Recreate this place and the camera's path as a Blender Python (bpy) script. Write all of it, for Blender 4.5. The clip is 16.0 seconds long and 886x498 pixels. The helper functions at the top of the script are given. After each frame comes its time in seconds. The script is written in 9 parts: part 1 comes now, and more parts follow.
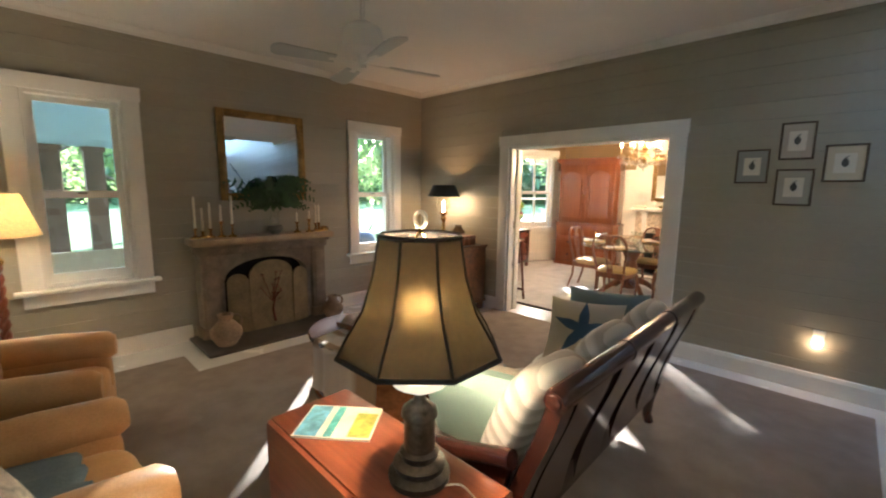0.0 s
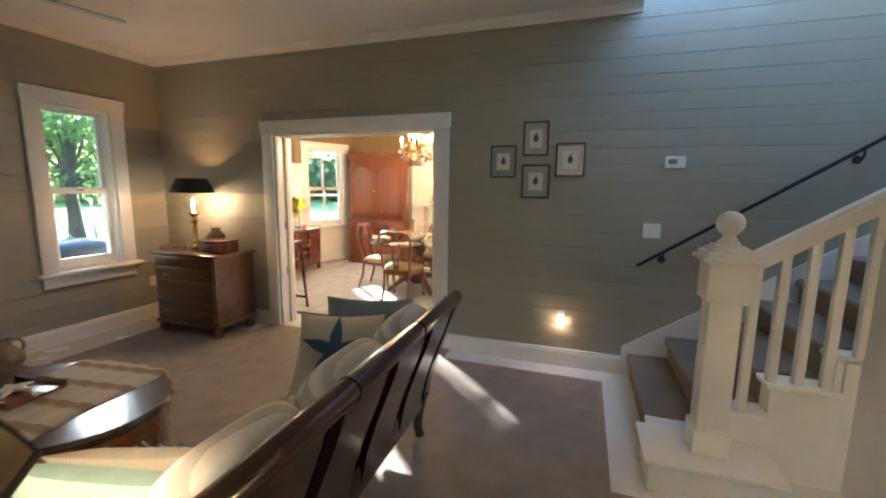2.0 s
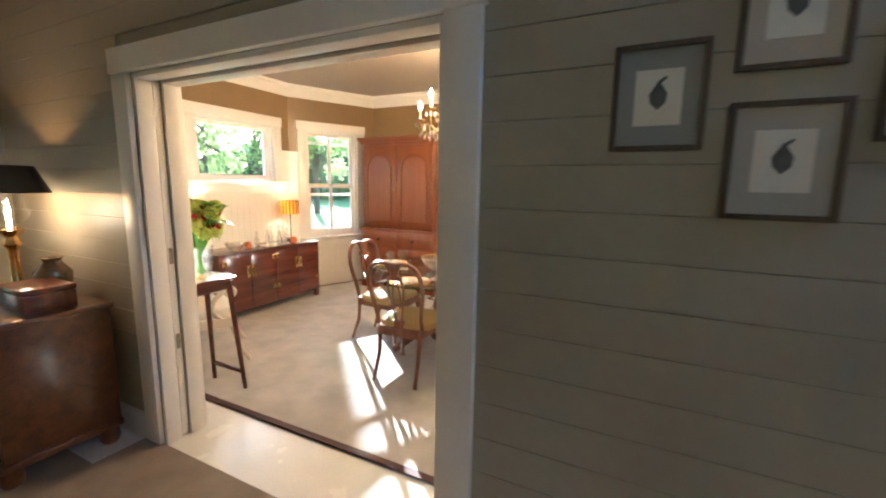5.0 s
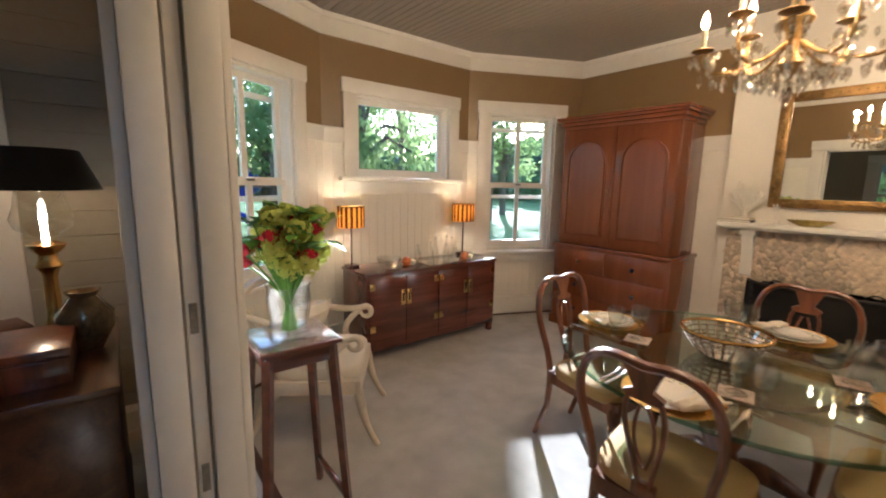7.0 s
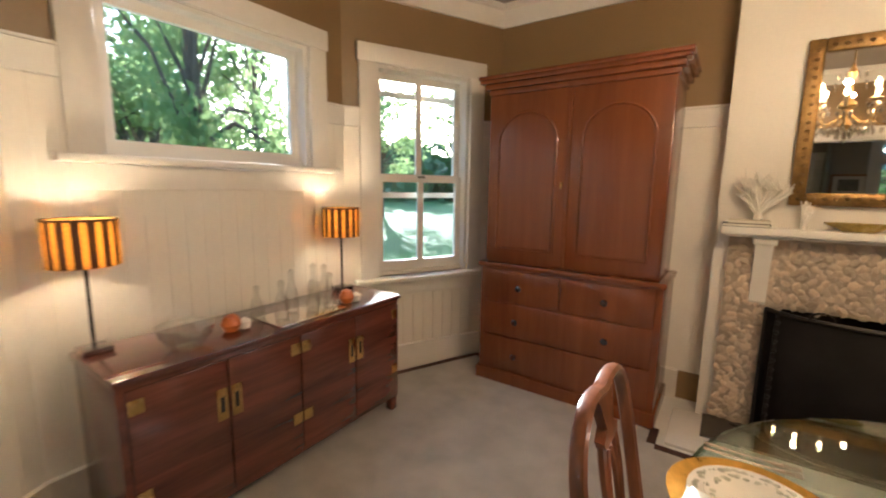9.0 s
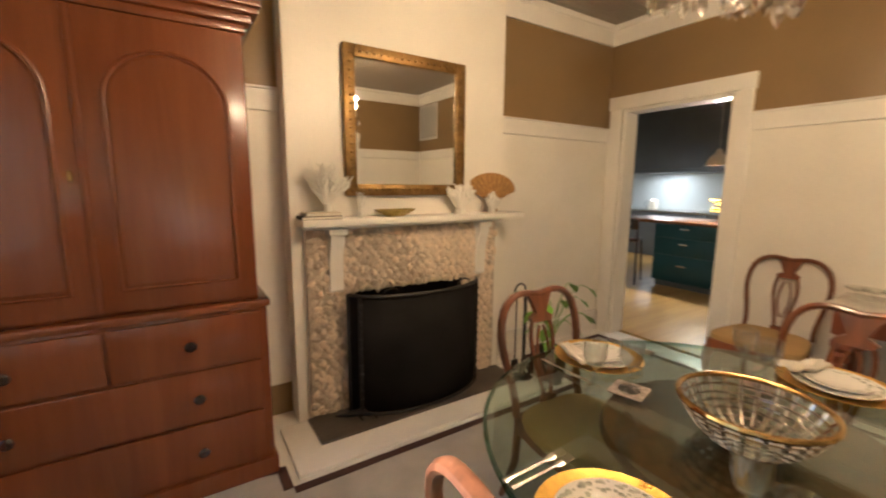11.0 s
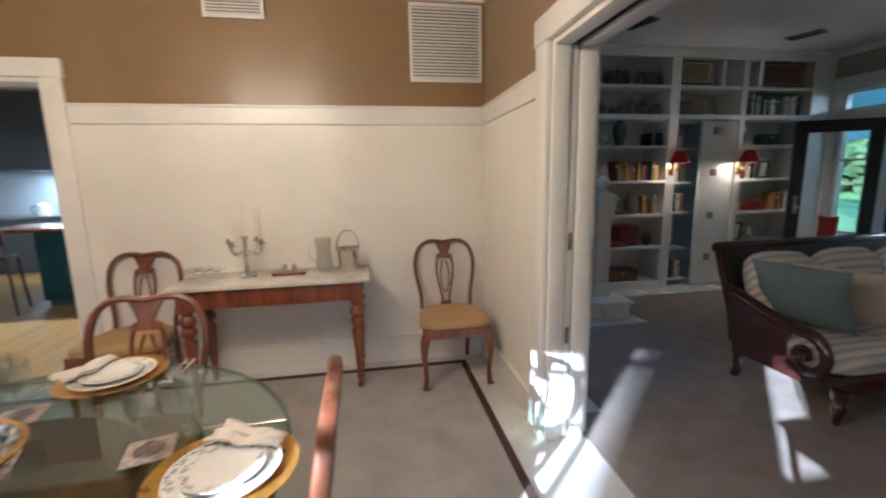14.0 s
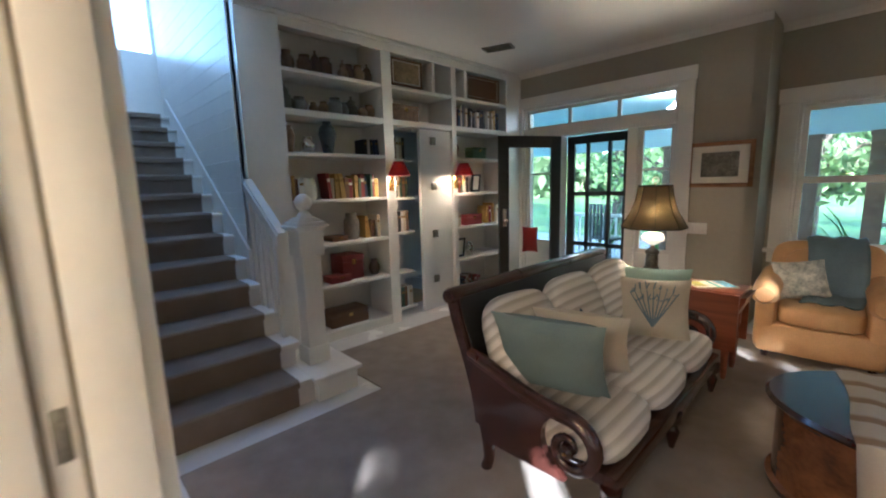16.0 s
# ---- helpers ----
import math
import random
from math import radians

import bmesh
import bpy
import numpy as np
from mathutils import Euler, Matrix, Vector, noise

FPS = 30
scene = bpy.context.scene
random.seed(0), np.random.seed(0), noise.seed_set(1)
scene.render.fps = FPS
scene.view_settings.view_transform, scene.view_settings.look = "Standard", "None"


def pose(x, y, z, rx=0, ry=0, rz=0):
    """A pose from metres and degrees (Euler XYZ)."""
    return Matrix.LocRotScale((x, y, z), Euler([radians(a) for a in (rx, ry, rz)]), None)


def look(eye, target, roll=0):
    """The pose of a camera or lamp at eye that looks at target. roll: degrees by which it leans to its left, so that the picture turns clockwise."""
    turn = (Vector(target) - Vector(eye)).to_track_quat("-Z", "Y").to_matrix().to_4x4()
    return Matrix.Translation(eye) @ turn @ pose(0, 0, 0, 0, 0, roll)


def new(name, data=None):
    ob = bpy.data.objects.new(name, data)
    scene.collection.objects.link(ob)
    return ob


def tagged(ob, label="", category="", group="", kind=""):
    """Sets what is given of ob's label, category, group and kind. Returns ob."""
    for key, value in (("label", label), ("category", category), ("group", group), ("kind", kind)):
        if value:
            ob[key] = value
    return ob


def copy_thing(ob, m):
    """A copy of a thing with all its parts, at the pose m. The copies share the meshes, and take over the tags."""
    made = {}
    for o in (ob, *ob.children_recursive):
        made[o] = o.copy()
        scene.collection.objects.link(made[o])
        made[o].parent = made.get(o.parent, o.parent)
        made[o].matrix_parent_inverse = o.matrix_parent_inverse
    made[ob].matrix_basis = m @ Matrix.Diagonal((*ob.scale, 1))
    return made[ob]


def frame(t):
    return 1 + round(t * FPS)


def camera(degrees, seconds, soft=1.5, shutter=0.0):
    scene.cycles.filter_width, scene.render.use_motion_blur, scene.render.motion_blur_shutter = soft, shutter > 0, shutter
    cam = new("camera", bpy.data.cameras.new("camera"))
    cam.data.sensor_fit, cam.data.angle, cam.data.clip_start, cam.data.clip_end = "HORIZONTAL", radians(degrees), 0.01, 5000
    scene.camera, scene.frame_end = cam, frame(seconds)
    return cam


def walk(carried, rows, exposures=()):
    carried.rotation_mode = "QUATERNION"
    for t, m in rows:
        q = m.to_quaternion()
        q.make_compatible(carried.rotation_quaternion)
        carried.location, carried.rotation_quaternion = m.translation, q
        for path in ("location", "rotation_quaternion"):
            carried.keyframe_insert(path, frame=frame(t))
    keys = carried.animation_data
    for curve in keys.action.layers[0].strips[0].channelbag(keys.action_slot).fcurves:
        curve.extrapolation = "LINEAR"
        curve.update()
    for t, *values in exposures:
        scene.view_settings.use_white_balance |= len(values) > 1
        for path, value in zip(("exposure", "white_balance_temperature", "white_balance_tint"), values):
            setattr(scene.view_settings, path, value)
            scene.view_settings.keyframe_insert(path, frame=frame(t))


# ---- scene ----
cam = camera(94.0, 16.0, soft=2.0, shutter=0.3)
PATH = [
    (0, (4.61, -4.217, 1.536), (3.224, -2.804, 1.248), 0.7),
    (0.5, (4.64, -4.136, 1.516), (3.425, -2.572, 1.234), 0.8),
    (1, (4.662, -3.996, 1.526), (3.647, -2.297, 1.235), 0.7),
    (1.5, (4.701, -3.81, 1.521), (3.883, -2.008, 1.231), 0.7),
    (2, (4.674, -3.59, 1.515), (4.039, -1.716, 1.224), 0.7),
    (2.5, (4.582, -3.279, 1.525), (4.075, -1.366, 1.23), 0.7),
    (3, (4.497, -2.896, 1.495), (4.046, -0.969, 1.204), 0.8),
    (3.2, (4.48, -2.728, 1.511), (4.029, -0.802, 1.218), 0.8),
    (5.3, (3.863, -1.058, 1.512), (2.855, 0.641, 1.200), 0.9),
    (5.5, (3.794, -0.908, 1.533), (2.694, 0.731, 1.214), 0.9),
    (6, (3.512, -0.504, 1.515), (2.212, 0.982, 1.200), 1.1),
    (6.5, (3.283, -0.241, 1.488), (1.821, 1.088, 1.175), 1.2),
    (7, (2.931, -0.049, 1.486), (1.385, 1.18, 1.173), 1.1),
    (7.5, (2.615, 0.221, 1.476), (1.037, 1.407, 1.156), 1.1),
    (8, (2.314, 0.502, 1.434), (0.767, 1.731, 1.123), 1.1),
    (8.2, (2.178, 0.607, 1.419), (0.674, 1.889, 1.115), 1.1),
    (10.5, (1.175, 1.561, 1.423), (1.662, 3.475, 1.106), 0.7),
    (11, (1.121, 1.614, 1.424), (2.188, 3.277, 1.113), 0.5),
    (11.5, (1.098, 1.596, 1.433), (2.56, 2.922, 1.109), 0.1),
    (12, (1.122, 1.587, 1.381), (2.839, 2.567, 1.079), -0.5),
    (12.5, (1.156, 1.533, 1.397), (3.026, 2.168, 1.08), -0.7),
    (13, (1.219, 1.425, 1.419), (3.161, 1.76, 1.083), -0.8),
    (13.5, (1.334, 1.244, 1.418), (3.305, 1.277, 1.084), -1.0),
    (14, (1.434, 1.08, 1.417), (3.379, 0.75, 1.085), -1.1),
    (14.5, (1.685, 0.911, 1.423), (3.524, 0.198, 1.09), -1.4),
    (15, (1.89, 0.659, 1.389), (3.589, -0.346, 1.069), -1.6),
    (15.5, (2.192, 0.374, 1.421), (3.735, -0.86, 1.11), -1.7),
    (16, (2.526, 0.073, 1.464), (3.958, -1.288, 1.154), -1.6),
]
PATH.insert(8, (4.2, (4.40, -1.86, 1.512), (3.79, 0.02, 1.21), 0.8))
EXPOSURE = [(0.0, 4.08, 5450, 10), (1.5, 4.12, 5500, 10), (3.2, 4.2, 5400, 10), (5.5, 3.65, 5400, 10), (6.0, 3.35, 5300, 10), (6.6, 2.68, 5200, 10), (8.0, 2.6, 5000, 10), (10.4, 2.85, 5900, 10), (11.0, 2.8, 5500, 10), (11.6, 2.78, 4900, 10), (13.0, 2.88, 4550, 10), (13.5, 2.93, 4500, 10), (14.5, 3.1, 4350, 10), (15.2, 3.35, 4350, 10), (16.0, 3.88, 4800, 10)]
SKY, SUN = 0.15, 3.4
LAMP_SOFA, LAMP_CHEST, LAMP_FLOOR, LAMP_SB, LAMP_CHAN, LAMP_KIT = 9.5, 0.7, 3, 6, 4, 26
walk(cam, [(t, look(eye, target, roll)) for t, eye, target, roll in PATH], EXPOSURE)


# ---- light ----
SUN_AZ, SUN_EL = math.atan2(-0.715, 0.70), radians(18.3)
world = bpy.data.worlds.new("sky_world")
scene.world = world
world.use_nodes = True
wn = world.node_tree.nodes
sky = wn.new("ShaderNodeTexSky")
sky.sky_type, sky.sun_disc = "NISHITA", False
sky.sun_elevation, sky.sun_rotation = SUN_EL, SUN_AZ
world.node_tree.links.new(sky.outputs[0], wn["Background"].inputs[0])
wn["Background"].inputs[1].default_value = SKY
sun_dir = Vector((math.sin(SUN_AZ) * math.cos(SUN_EL), math.cos(SUN_AZ) * math.cos(SUN_EL), math.sin(SUN_EL)))
sun = new("sun", bpy.data.lights.new("sun", "SUN"))
sun.data.energy, sun.data.angle, sun.data.color = SUN, radians(0.5), (1.0, 0.93, 0.82)
sun.matrix_world = look(sun_dir * 40, (0, 0, 0))


# ---- mesh helpers ----
def box(bm, x0, y0, z0, x1, y1, z1, bevel=0.0):
    """A box, with its edges rounded where bevel is given."""
    r = bmesh.ops.create_cube(bm, size=1.0)
    bmesh.ops.scale(bm, vec=(abs(x1 - x0), abs(y1 - y0), abs(z1 - z0)), verts=r["verts"])
    bmesh.ops.translate(bm, vec=((x0 + x1) / 2, (y0 + y1) / 2, (z0 + z1) / 2), verts=r["verts"])
    if bevel:
        bmesh.ops.bevel(bm, geom=list({e for v in r["verts"] for e in v.link_edges}), offset=bevel, segments=2, affect="EDGES", profile=0.5)
    return bm


def lathe(bm, profile, seg=20, cx=0.0, cy=0.0, cz=0.0, sy=1.0):
    """A turned body from (radius, height) pairs."""
    rings = []
    for r, z in profile:
        if r < 1e-5:
            rings.append([bm.verts.new((cx, cy, cz + z))])
        else:
            rings.append([bm.verts.new((cx + r * math.cos(6.28318 * i / seg), cy + sy * r * math.sin(6.28318 * i / seg), cz + z)) for i in range(seg)])
    for a, b in zip(rings, rings[1:]):
        for i in range(seg):
            j = (i + 1) % seg
            if len(a) == 1 and len(b) > 1:
                bm.faces.new((a[0], b[j], b[i]))
            elif len(b) == 1 and len(a) > 1:
                bm.faces.new((a[i], a[j], b[0]))
            elif len(a) > 1:
                bm.faces.new((a[i], a[j], b[j], b[i]))
    return bm


def tube(bm, pts, rad, seg=8, flat=1.0, cap=True):
    """A rod along points; rad is one radius or one for each point, flat squeezes it across."""
    pts = [Vector(p) for p in pts]
    rads = rad if isinstance(rad, (list, tuple)) else [rad] * len(pts)
    rings, side = [], None
    for i, p in enumerate(pts):
        d = (pts[min(i + 1, len(pts) - 1)] - pts[max(i - 1, 0)]).normalized()
        if side is None:
            side = d.cross(Vector((0, 0, 1)) if abs(d.z) < 0.9 else Vector((1, 0, 0))).normalized()
        side = (side - d * side.dot(d)).normalized()
        up = d.cross(side)
        rings.append([bm.verts.new(p + (side * math.cos(6.28318 * k / seg) + up * flat * math.sin(6.28318 * k / seg)) * rads[i]) for k in range(seg)])
    for a, b in zip(rings, rings[1:]):
        for k in range(seg):
            j = (k + 1) % seg
            bm.faces.new((a[k], a[j], b[j], b[k]))
    if cap:
        bm.faces.new(rings[0])
        bm.faces.new(list(reversed(rings[-1])))
    return bm


def prism(bm, poly, axis, a, b):
    """A flat outline of (u, v) pairs drawn out along an axis from a to b."""
    def put(u, v, w):
        return {"x": (w, u, v), "y": (u, w, v), "z": (u, v, w)}[axis]
    lo = [bm.verts.new(put(u, v, a)) for u, v in poly]
    hi = [bm.verts.new(put(u, v, b)) for u, v in poly]
    bm.faces.new(lo)
    bm.faces.new(list(reversed(hi)))
    n = len(poly)
    for i in range(n):
        bm.faces.new((lo[i], hi[i], hi[(i + 1) % n], lo[(i + 1) % n]))
    return bm


def puff(bm, w, h, t, m, n=12, pinch=0.09):
    """A stuffed pillow of width w, height h, thickness t, at the pose m, its face along local z."""
    grid = {}
    for s in (1, -1):
        for i in range(n + 1):
            for j in range(n + 1):
                u, v = i / n * 2 - 1, j / n * 2 - 1
                if s < 0 and (i in (0, n) or j in (0, n)):
                    grid[s, i, j] = grid[1, i, j]
                    continue
                fill = (max(0.0, 1 - u ** 4) * max(0.0, 1 - v ** 4)) ** 0.5
                x = u * w / 2 * (1 - pinch * (1 - v * v) * abs(u) ** 3)
                y = v * h / 2 * (1 - pinch * (1 - u * u) * abs(v) ** 3)
                wob = 0.04 * noise.noise(Vector((u * 2 + w * 9, v * 2 + h * 5, s)))
                grid[s, i, j] = bm.verts.new(m @ Vector((x, y, s * t / 2 * (fill + wob * fill))))
    for s in (1, -1):
        for i in range(n):
            for j in range(n):
                q = [grid[s, i, j], grid[s, i + 1, j], grid[s, i + 1, j + 1], grid[s, i, j + 1]]
                bm.faces.new(q if s > 0 else q[::-1])
    return bm


def soft_box(bm, w, d, h, m, n=3.2, seg=14):
    """A cushion: a box with full, rounded faces, centred on the pose m."""
    rows = []
    for i in range(seg + 1):
        a = -math.pi / 2 + math.pi * i / seg
        ring = []
        for k in range(seg * 2):
            b = 2 * math.pi * k / (seg * 2)
            def p(c):
                return math.copysign(abs(c) ** (2 / n), c)
            ring.append(bm.verts.new(m @ Vector((w / 2 * p(math.cos(a)) * p(math.cos(b)), d / 2 * p(math.cos(a)) * p(math.sin(b)), h / 2 * p(math.sin(a))))))
        rows.append(ring)
    for a, b in zip(rows, rows[1:]):
        for k in range(seg * 2):
            j = (k + 1) % (seg * 2)
            bm.faces.new((a[k], a[j], b[j], b[k]))
    bmesh.ops.remove_doubles(bm, verts=rows[0] + rows[-1], dist=1e-4)
    return bm


def bez(p0, p1, p2, p3, n=10):
    p0, p1, p2, p3 = (Vector(p) for p in (p0, p1, p2, p3))
    return [p0 * (1 - t) ** 3 + p1 * 3 * t * (1 - t) ** 2 + p2 * 3 * t * t * (1 - t) + p3 * t ** 3 for t in (i / n for i in range(n + 1))]


def solid(name, bm, material, smooth=None):
    me = bpy.data.meshes.new(name)
    bmesh.ops.recalc_face_normals(bm, faces=bm.faces[:])
    bm.to_mesh(me)
    bm.free()
    me.materials.append(material)
    if smooth:
        me.shade_smooth()
        me.set_sharp_from_angle(angle=radians(smooth))
    return me


def part(name, bm, material, parent, label="", smooth=40):
    """One mesh under a thing or a part."""
    ob = new(name, solid(name, bm, material, smooth))
    ob.parent = parent
    return tagged(ob, label)


def thing(name, m, label, category, group="", kind=""):
    """The empty at the base of a thing, which carries its parts."""
    ob = new(name)
    ob.empty_display_size = 0.1
    ob.matrix_world = m
    return tagged(ob, label, category, group, kind)


def lone(name, bm, material, label, category, m=None, group="", kind="", smooth=40):
    """A thing that is one mesh."""
    ob = new(name, solid(name, bm, material, smooth))
    if m is not None:
        ob.matrix_world = m
    return tagged(ob, label, category, group, kind)


def B():
    return bmesh.new()


# ---- materials ----
def nodes_of(name):
    m = bpy.data.materials.new(name)
    m.use_nodes = True
    nt = m.node_tree
    return m, nt, nt.nodes["Principled BSDF"]


def mat(name, col, rough=0.5, metal=0.0, var=0.12, scale=3.0, fine=60.0, bump=0.1, dist=0.002, stretch=(1, 1, 1), coat=0.0, rand=0.0, spec=0.5, hue=None):
    """A surface with broad and fine variation of colour and gloss, and fine relief."""
    m, nt, p = nodes_of(name)
    N, L = nt.nodes, nt.links.new
    tc = N.new("ShaderNodeTexCoord")
    mp = N.new("ShaderNodeMapping")
    mp.inputs["Scale"].default_value = stretch
    L(tc.outputs["Object"], mp.inputs[0])
    n1, n2 = N.new("ShaderNodeTexNoise"), N.new("ShaderNodeTexNoise")
    n1.inputs["Scale"].default_value, n2.inputs["Scale"].default_value = scale, fine
    n1.inputs["Detail"].default_value, n2.inputs["Detail"].default_value = 5, 4
    L(mp.outputs[0], n1.inputs[0])
    L(mp.outputs[0], n2.inputs[0])
    add = N.new("ShaderNodeMath")
    add.operation = "MULTIPLY_ADD"
    L(n2.outputs[0], add.inputs[0])
    add.inputs[1].default_value = 0.5
    L(n1.outputs[0], add.inputs[2])
    ramp = N.new("ShaderNodeValToRGB")
    e = ramp.color_ramp.elements
    e[0].position, e[1].position = 0.5, 1.0
    lo = [c * (1 - var) for c in col]
    hi = [min(1, c * (1 + var)) for c in (hue or col)]
    e[0].color, e[1].color = (*lo, 1), (*hi, 1)
    L(add.outputs[0], ramp.inputs[0])
    out = ramp.outputs[0]
    if rand:
        oi = N.new("ShaderNodeObjectInfo")
        hsv = N.new("ShaderNodeHueSaturation")
        mr = N.new("ShaderNodeMapRange")
        mr.inputs[3].default_value, mr.inputs[4].default_value = 1 - rand, 1 + rand
        L(oi.outputs["Random"], mr.inputs[0])
        L(mr.outputs[0], hsv.inputs["Value"])
        L(out, hsv.inputs["Color"])
        out = hsv.outputs[0]
    L(out, p.inputs["Base Color"])
    rr = N.new("ShaderNodeMapRange")
    rr.inputs[3].default_value, rr.inputs[4].default_value = max(0.02, rough - 0.1), min(1, rough + 0.1)
    L(n1.outputs[0], rr.inputs[0])
    L(rr.outputs[0], p.inputs["Roughness"])
    p.inputs["Metallic"].default_value = metal
    p.inputs["Coat Weight"].default_value = coat
    p.inputs["Coat Roughness"].default_value = 0.12
    p.inputs["Specular IOR Level"].default_value = spec
    if bump:
        b = N.new("ShaderNodeBump")
        b.inputs["Strength"].default_value, b.inputs["Distance"].default_value = bump, dist
        L(n2.outputs[0], b.inputs["Height"])
        L(b.outputs[0], p.inputs["Normal"])
    return m


def wood(name, dark, light, rough=0.3, coat=0.3, axis=2, scale=5.0):
    """Polished wood: grain drawn out along one axis, with broad figure."""
    m, nt, p = nodes_of(name)
    N, L = nt.nodes, nt.links.new
    tc, mp = N.new("ShaderNodeTexCoord"), N.new("ShaderNodeMapping")
    s = [scale * 3, scale * 3, scale * 3]
    s[axis] = scale * 0.25
    mp.inputs["Scale"].default_value = s
    L(tc.outputs["Object"], mp.inputs[0])
    n1, n2 = N.new("ShaderNodeTexNoise"), N.new("ShaderNodeTexNoise")
    n1.inputs["Scale"].default_value, n1.inputs["Detail"].default_value, n1.inputs["Distortion"].default_value = 1.0, 6, 0.6
    n2.inputs["Scale"].default_value, n2.inputs["Detail"].default_value = 6.0, 8
    L(mp.outputs[0], n1.inputs[0])
    L(mp.outputs[0], n2.inputs[0])
    mix = N.new("ShaderNodeMath")
    mix.operation = "MULTIPLY_ADD"
    L(n2.outputs[0], mix.inputs[0])
    mix.inputs[1].default_value = 0.35
    L(n1.outputs[0], mix.inputs[2])
    ramp = N.new("ShaderNodeValToRGB")
    e = ramp.color_ramp.elements
    e[0].position, e[1].position = 0.42, 0.92
    e[0].color, e[1].color = (*dark, 1), (*light, 1)
    L(mix.outputs[0], ramp.inputs[0])
    L(ramp.outputs[0], p.inputs["Base Color"])
    p.inputs["Roughness"].default_value = rough
    p.inputs["Coat Weight"].default_value, p.inputs["Coat Roughness"].default_value = coat, 0.15
    b = N.new("ShaderNodeBump")
    b.inputs["Strength"].default_value, b.inputs["Distance"].default_value = 0.12, 0.001
    L(n2.outputs[0], b.inputs["Height"])
    L(b.outputs[0], p.inputs["Normal"])
    return m


def striped(name, a, b, period, axis=0, rough=0.85, emit=0.0, duty=0.5, soft=0.06):
    """Woven stripes across one axis of the thing."""
    m, nt, p = nodes_of(name)
    N, L = nt.nodes, nt.links.new
    tc, sp = N.new("ShaderNodeTexCoord"), N.new("ShaderNodeSeparateXYZ")
    L(tc.outputs["Object"], sp.inputs[0])
    mul, fr = N.new("ShaderNodeMath"), N.new("ShaderNodeMath")
    mul.operation, fr.operation = "MULTIPLY", "FRACT"
    if axis == 3:
        su = N.new("ShaderNodeMath")
        L(sp.outputs[0], su.inputs[0])
        L(sp.outputs[2], su.inputs[1])
        L(su.outputs[0], mul.inputs[0])
    else:
        L(sp.outputs[axis], mul.inputs[0])
    mul.inputs[1].default_value = 1 / period
    L(mul.outputs[0], fr.inputs[0])
    ramp = N.new("ShaderNodeValToRGB")
    e = ramp.color_ramp.elements
    e[0].position, e[0].color = duty - soft, (*a, 1)
    e[1].position, e[1].color = duty + soft, (*b, 1)
    L(fr.outputs[0], ramp.inputs[0])
    nz = N.new("ShaderNodeTexNoise")
    nz.inputs["Scale"].default_value = 220
    L(tc.outputs["Object"], nz.inputs[0])
    mx = N.new("ShaderNodeMix")
    mx.data_type, mx.blend_type = "RGBA", "MULTIPLY"
    mx.inputs[0].default_value = 0.25
    L(ramp.outputs[0], mx.inputs[6])
    L(nz.outputs[0], mx.inputs[7])
    L(mx.outputs[2], p.inputs["Base Color"])
    p.inputs["Roughness"].default_value = rough
    bp = N.new("ShaderNodeBump")
    bp.inputs["Strength"].default_value, bp.inputs["Distance"].default_value = 0.3, 0.002
    L(nz.outputs[0], bp.inputs["Height"])
    L(bp.outputs[0], p.inputs["Normal"])
    return m


def glass(name, col=(1, 1, 1), rough=0.0, ior=1.45, thin=True, sheen=0.045):
    """Clear glass: a thin pane is see-through with a mirror sheen, a thick one bends light."""
    m, nt, p = nodes_of(name)
    N, L = nt.nodes, nt.links.new
    if not thin:
        p.inputs["Base Color"].default_value = (*col, 1)
        p.inputs["Transmission Weight"].default_value, p.inputs["Roughness"].default_value, p.inputs["IOR"].default_value = 1.0, rough, ior
        return m
    tr, gl, mx, fr, pw, ml = (N.new("ShaderNode" + k) for k in ("BsdfTransparent", "BsdfGlossy", "MixShader", "LayerWeight", "Math", "Math"))
    tr.inputs[0].default_value = (*col, 1)
    gl.inputs["Roughness"].default_value = rough
    fr.inputs[0].default_value = 0.5
    pw.operation, ml.operation = "POWER", "MULTIPLY_ADD"
    L(fr.outputs["Facing"], pw.inputs[0])
    pw.inputs[1].default_value = 3.5
    L(pw.outputs[0], ml.inputs[0])
    ml.inputs[1].default_value, ml.inputs[2].default_value = 0.8, sheen
    L(ml.outputs[0], mx.inputs[0])
    L(tr.outputs[0], mx.inputs[1])
    L(gl.outputs[0], mx.inputs[2])
    L(mx.outputs[0], N["Material Output"].inputs[0])
    return m


def glow(name, col, strength):
    m, nt, p = nodes_of(name)
    p.inputs["Base Color"].default_value = (*col, 1)
    p.inputs["Emission Color"].default_value, p.inputs["Emission Strength"].default_value = (*col, 1), strength
    return m


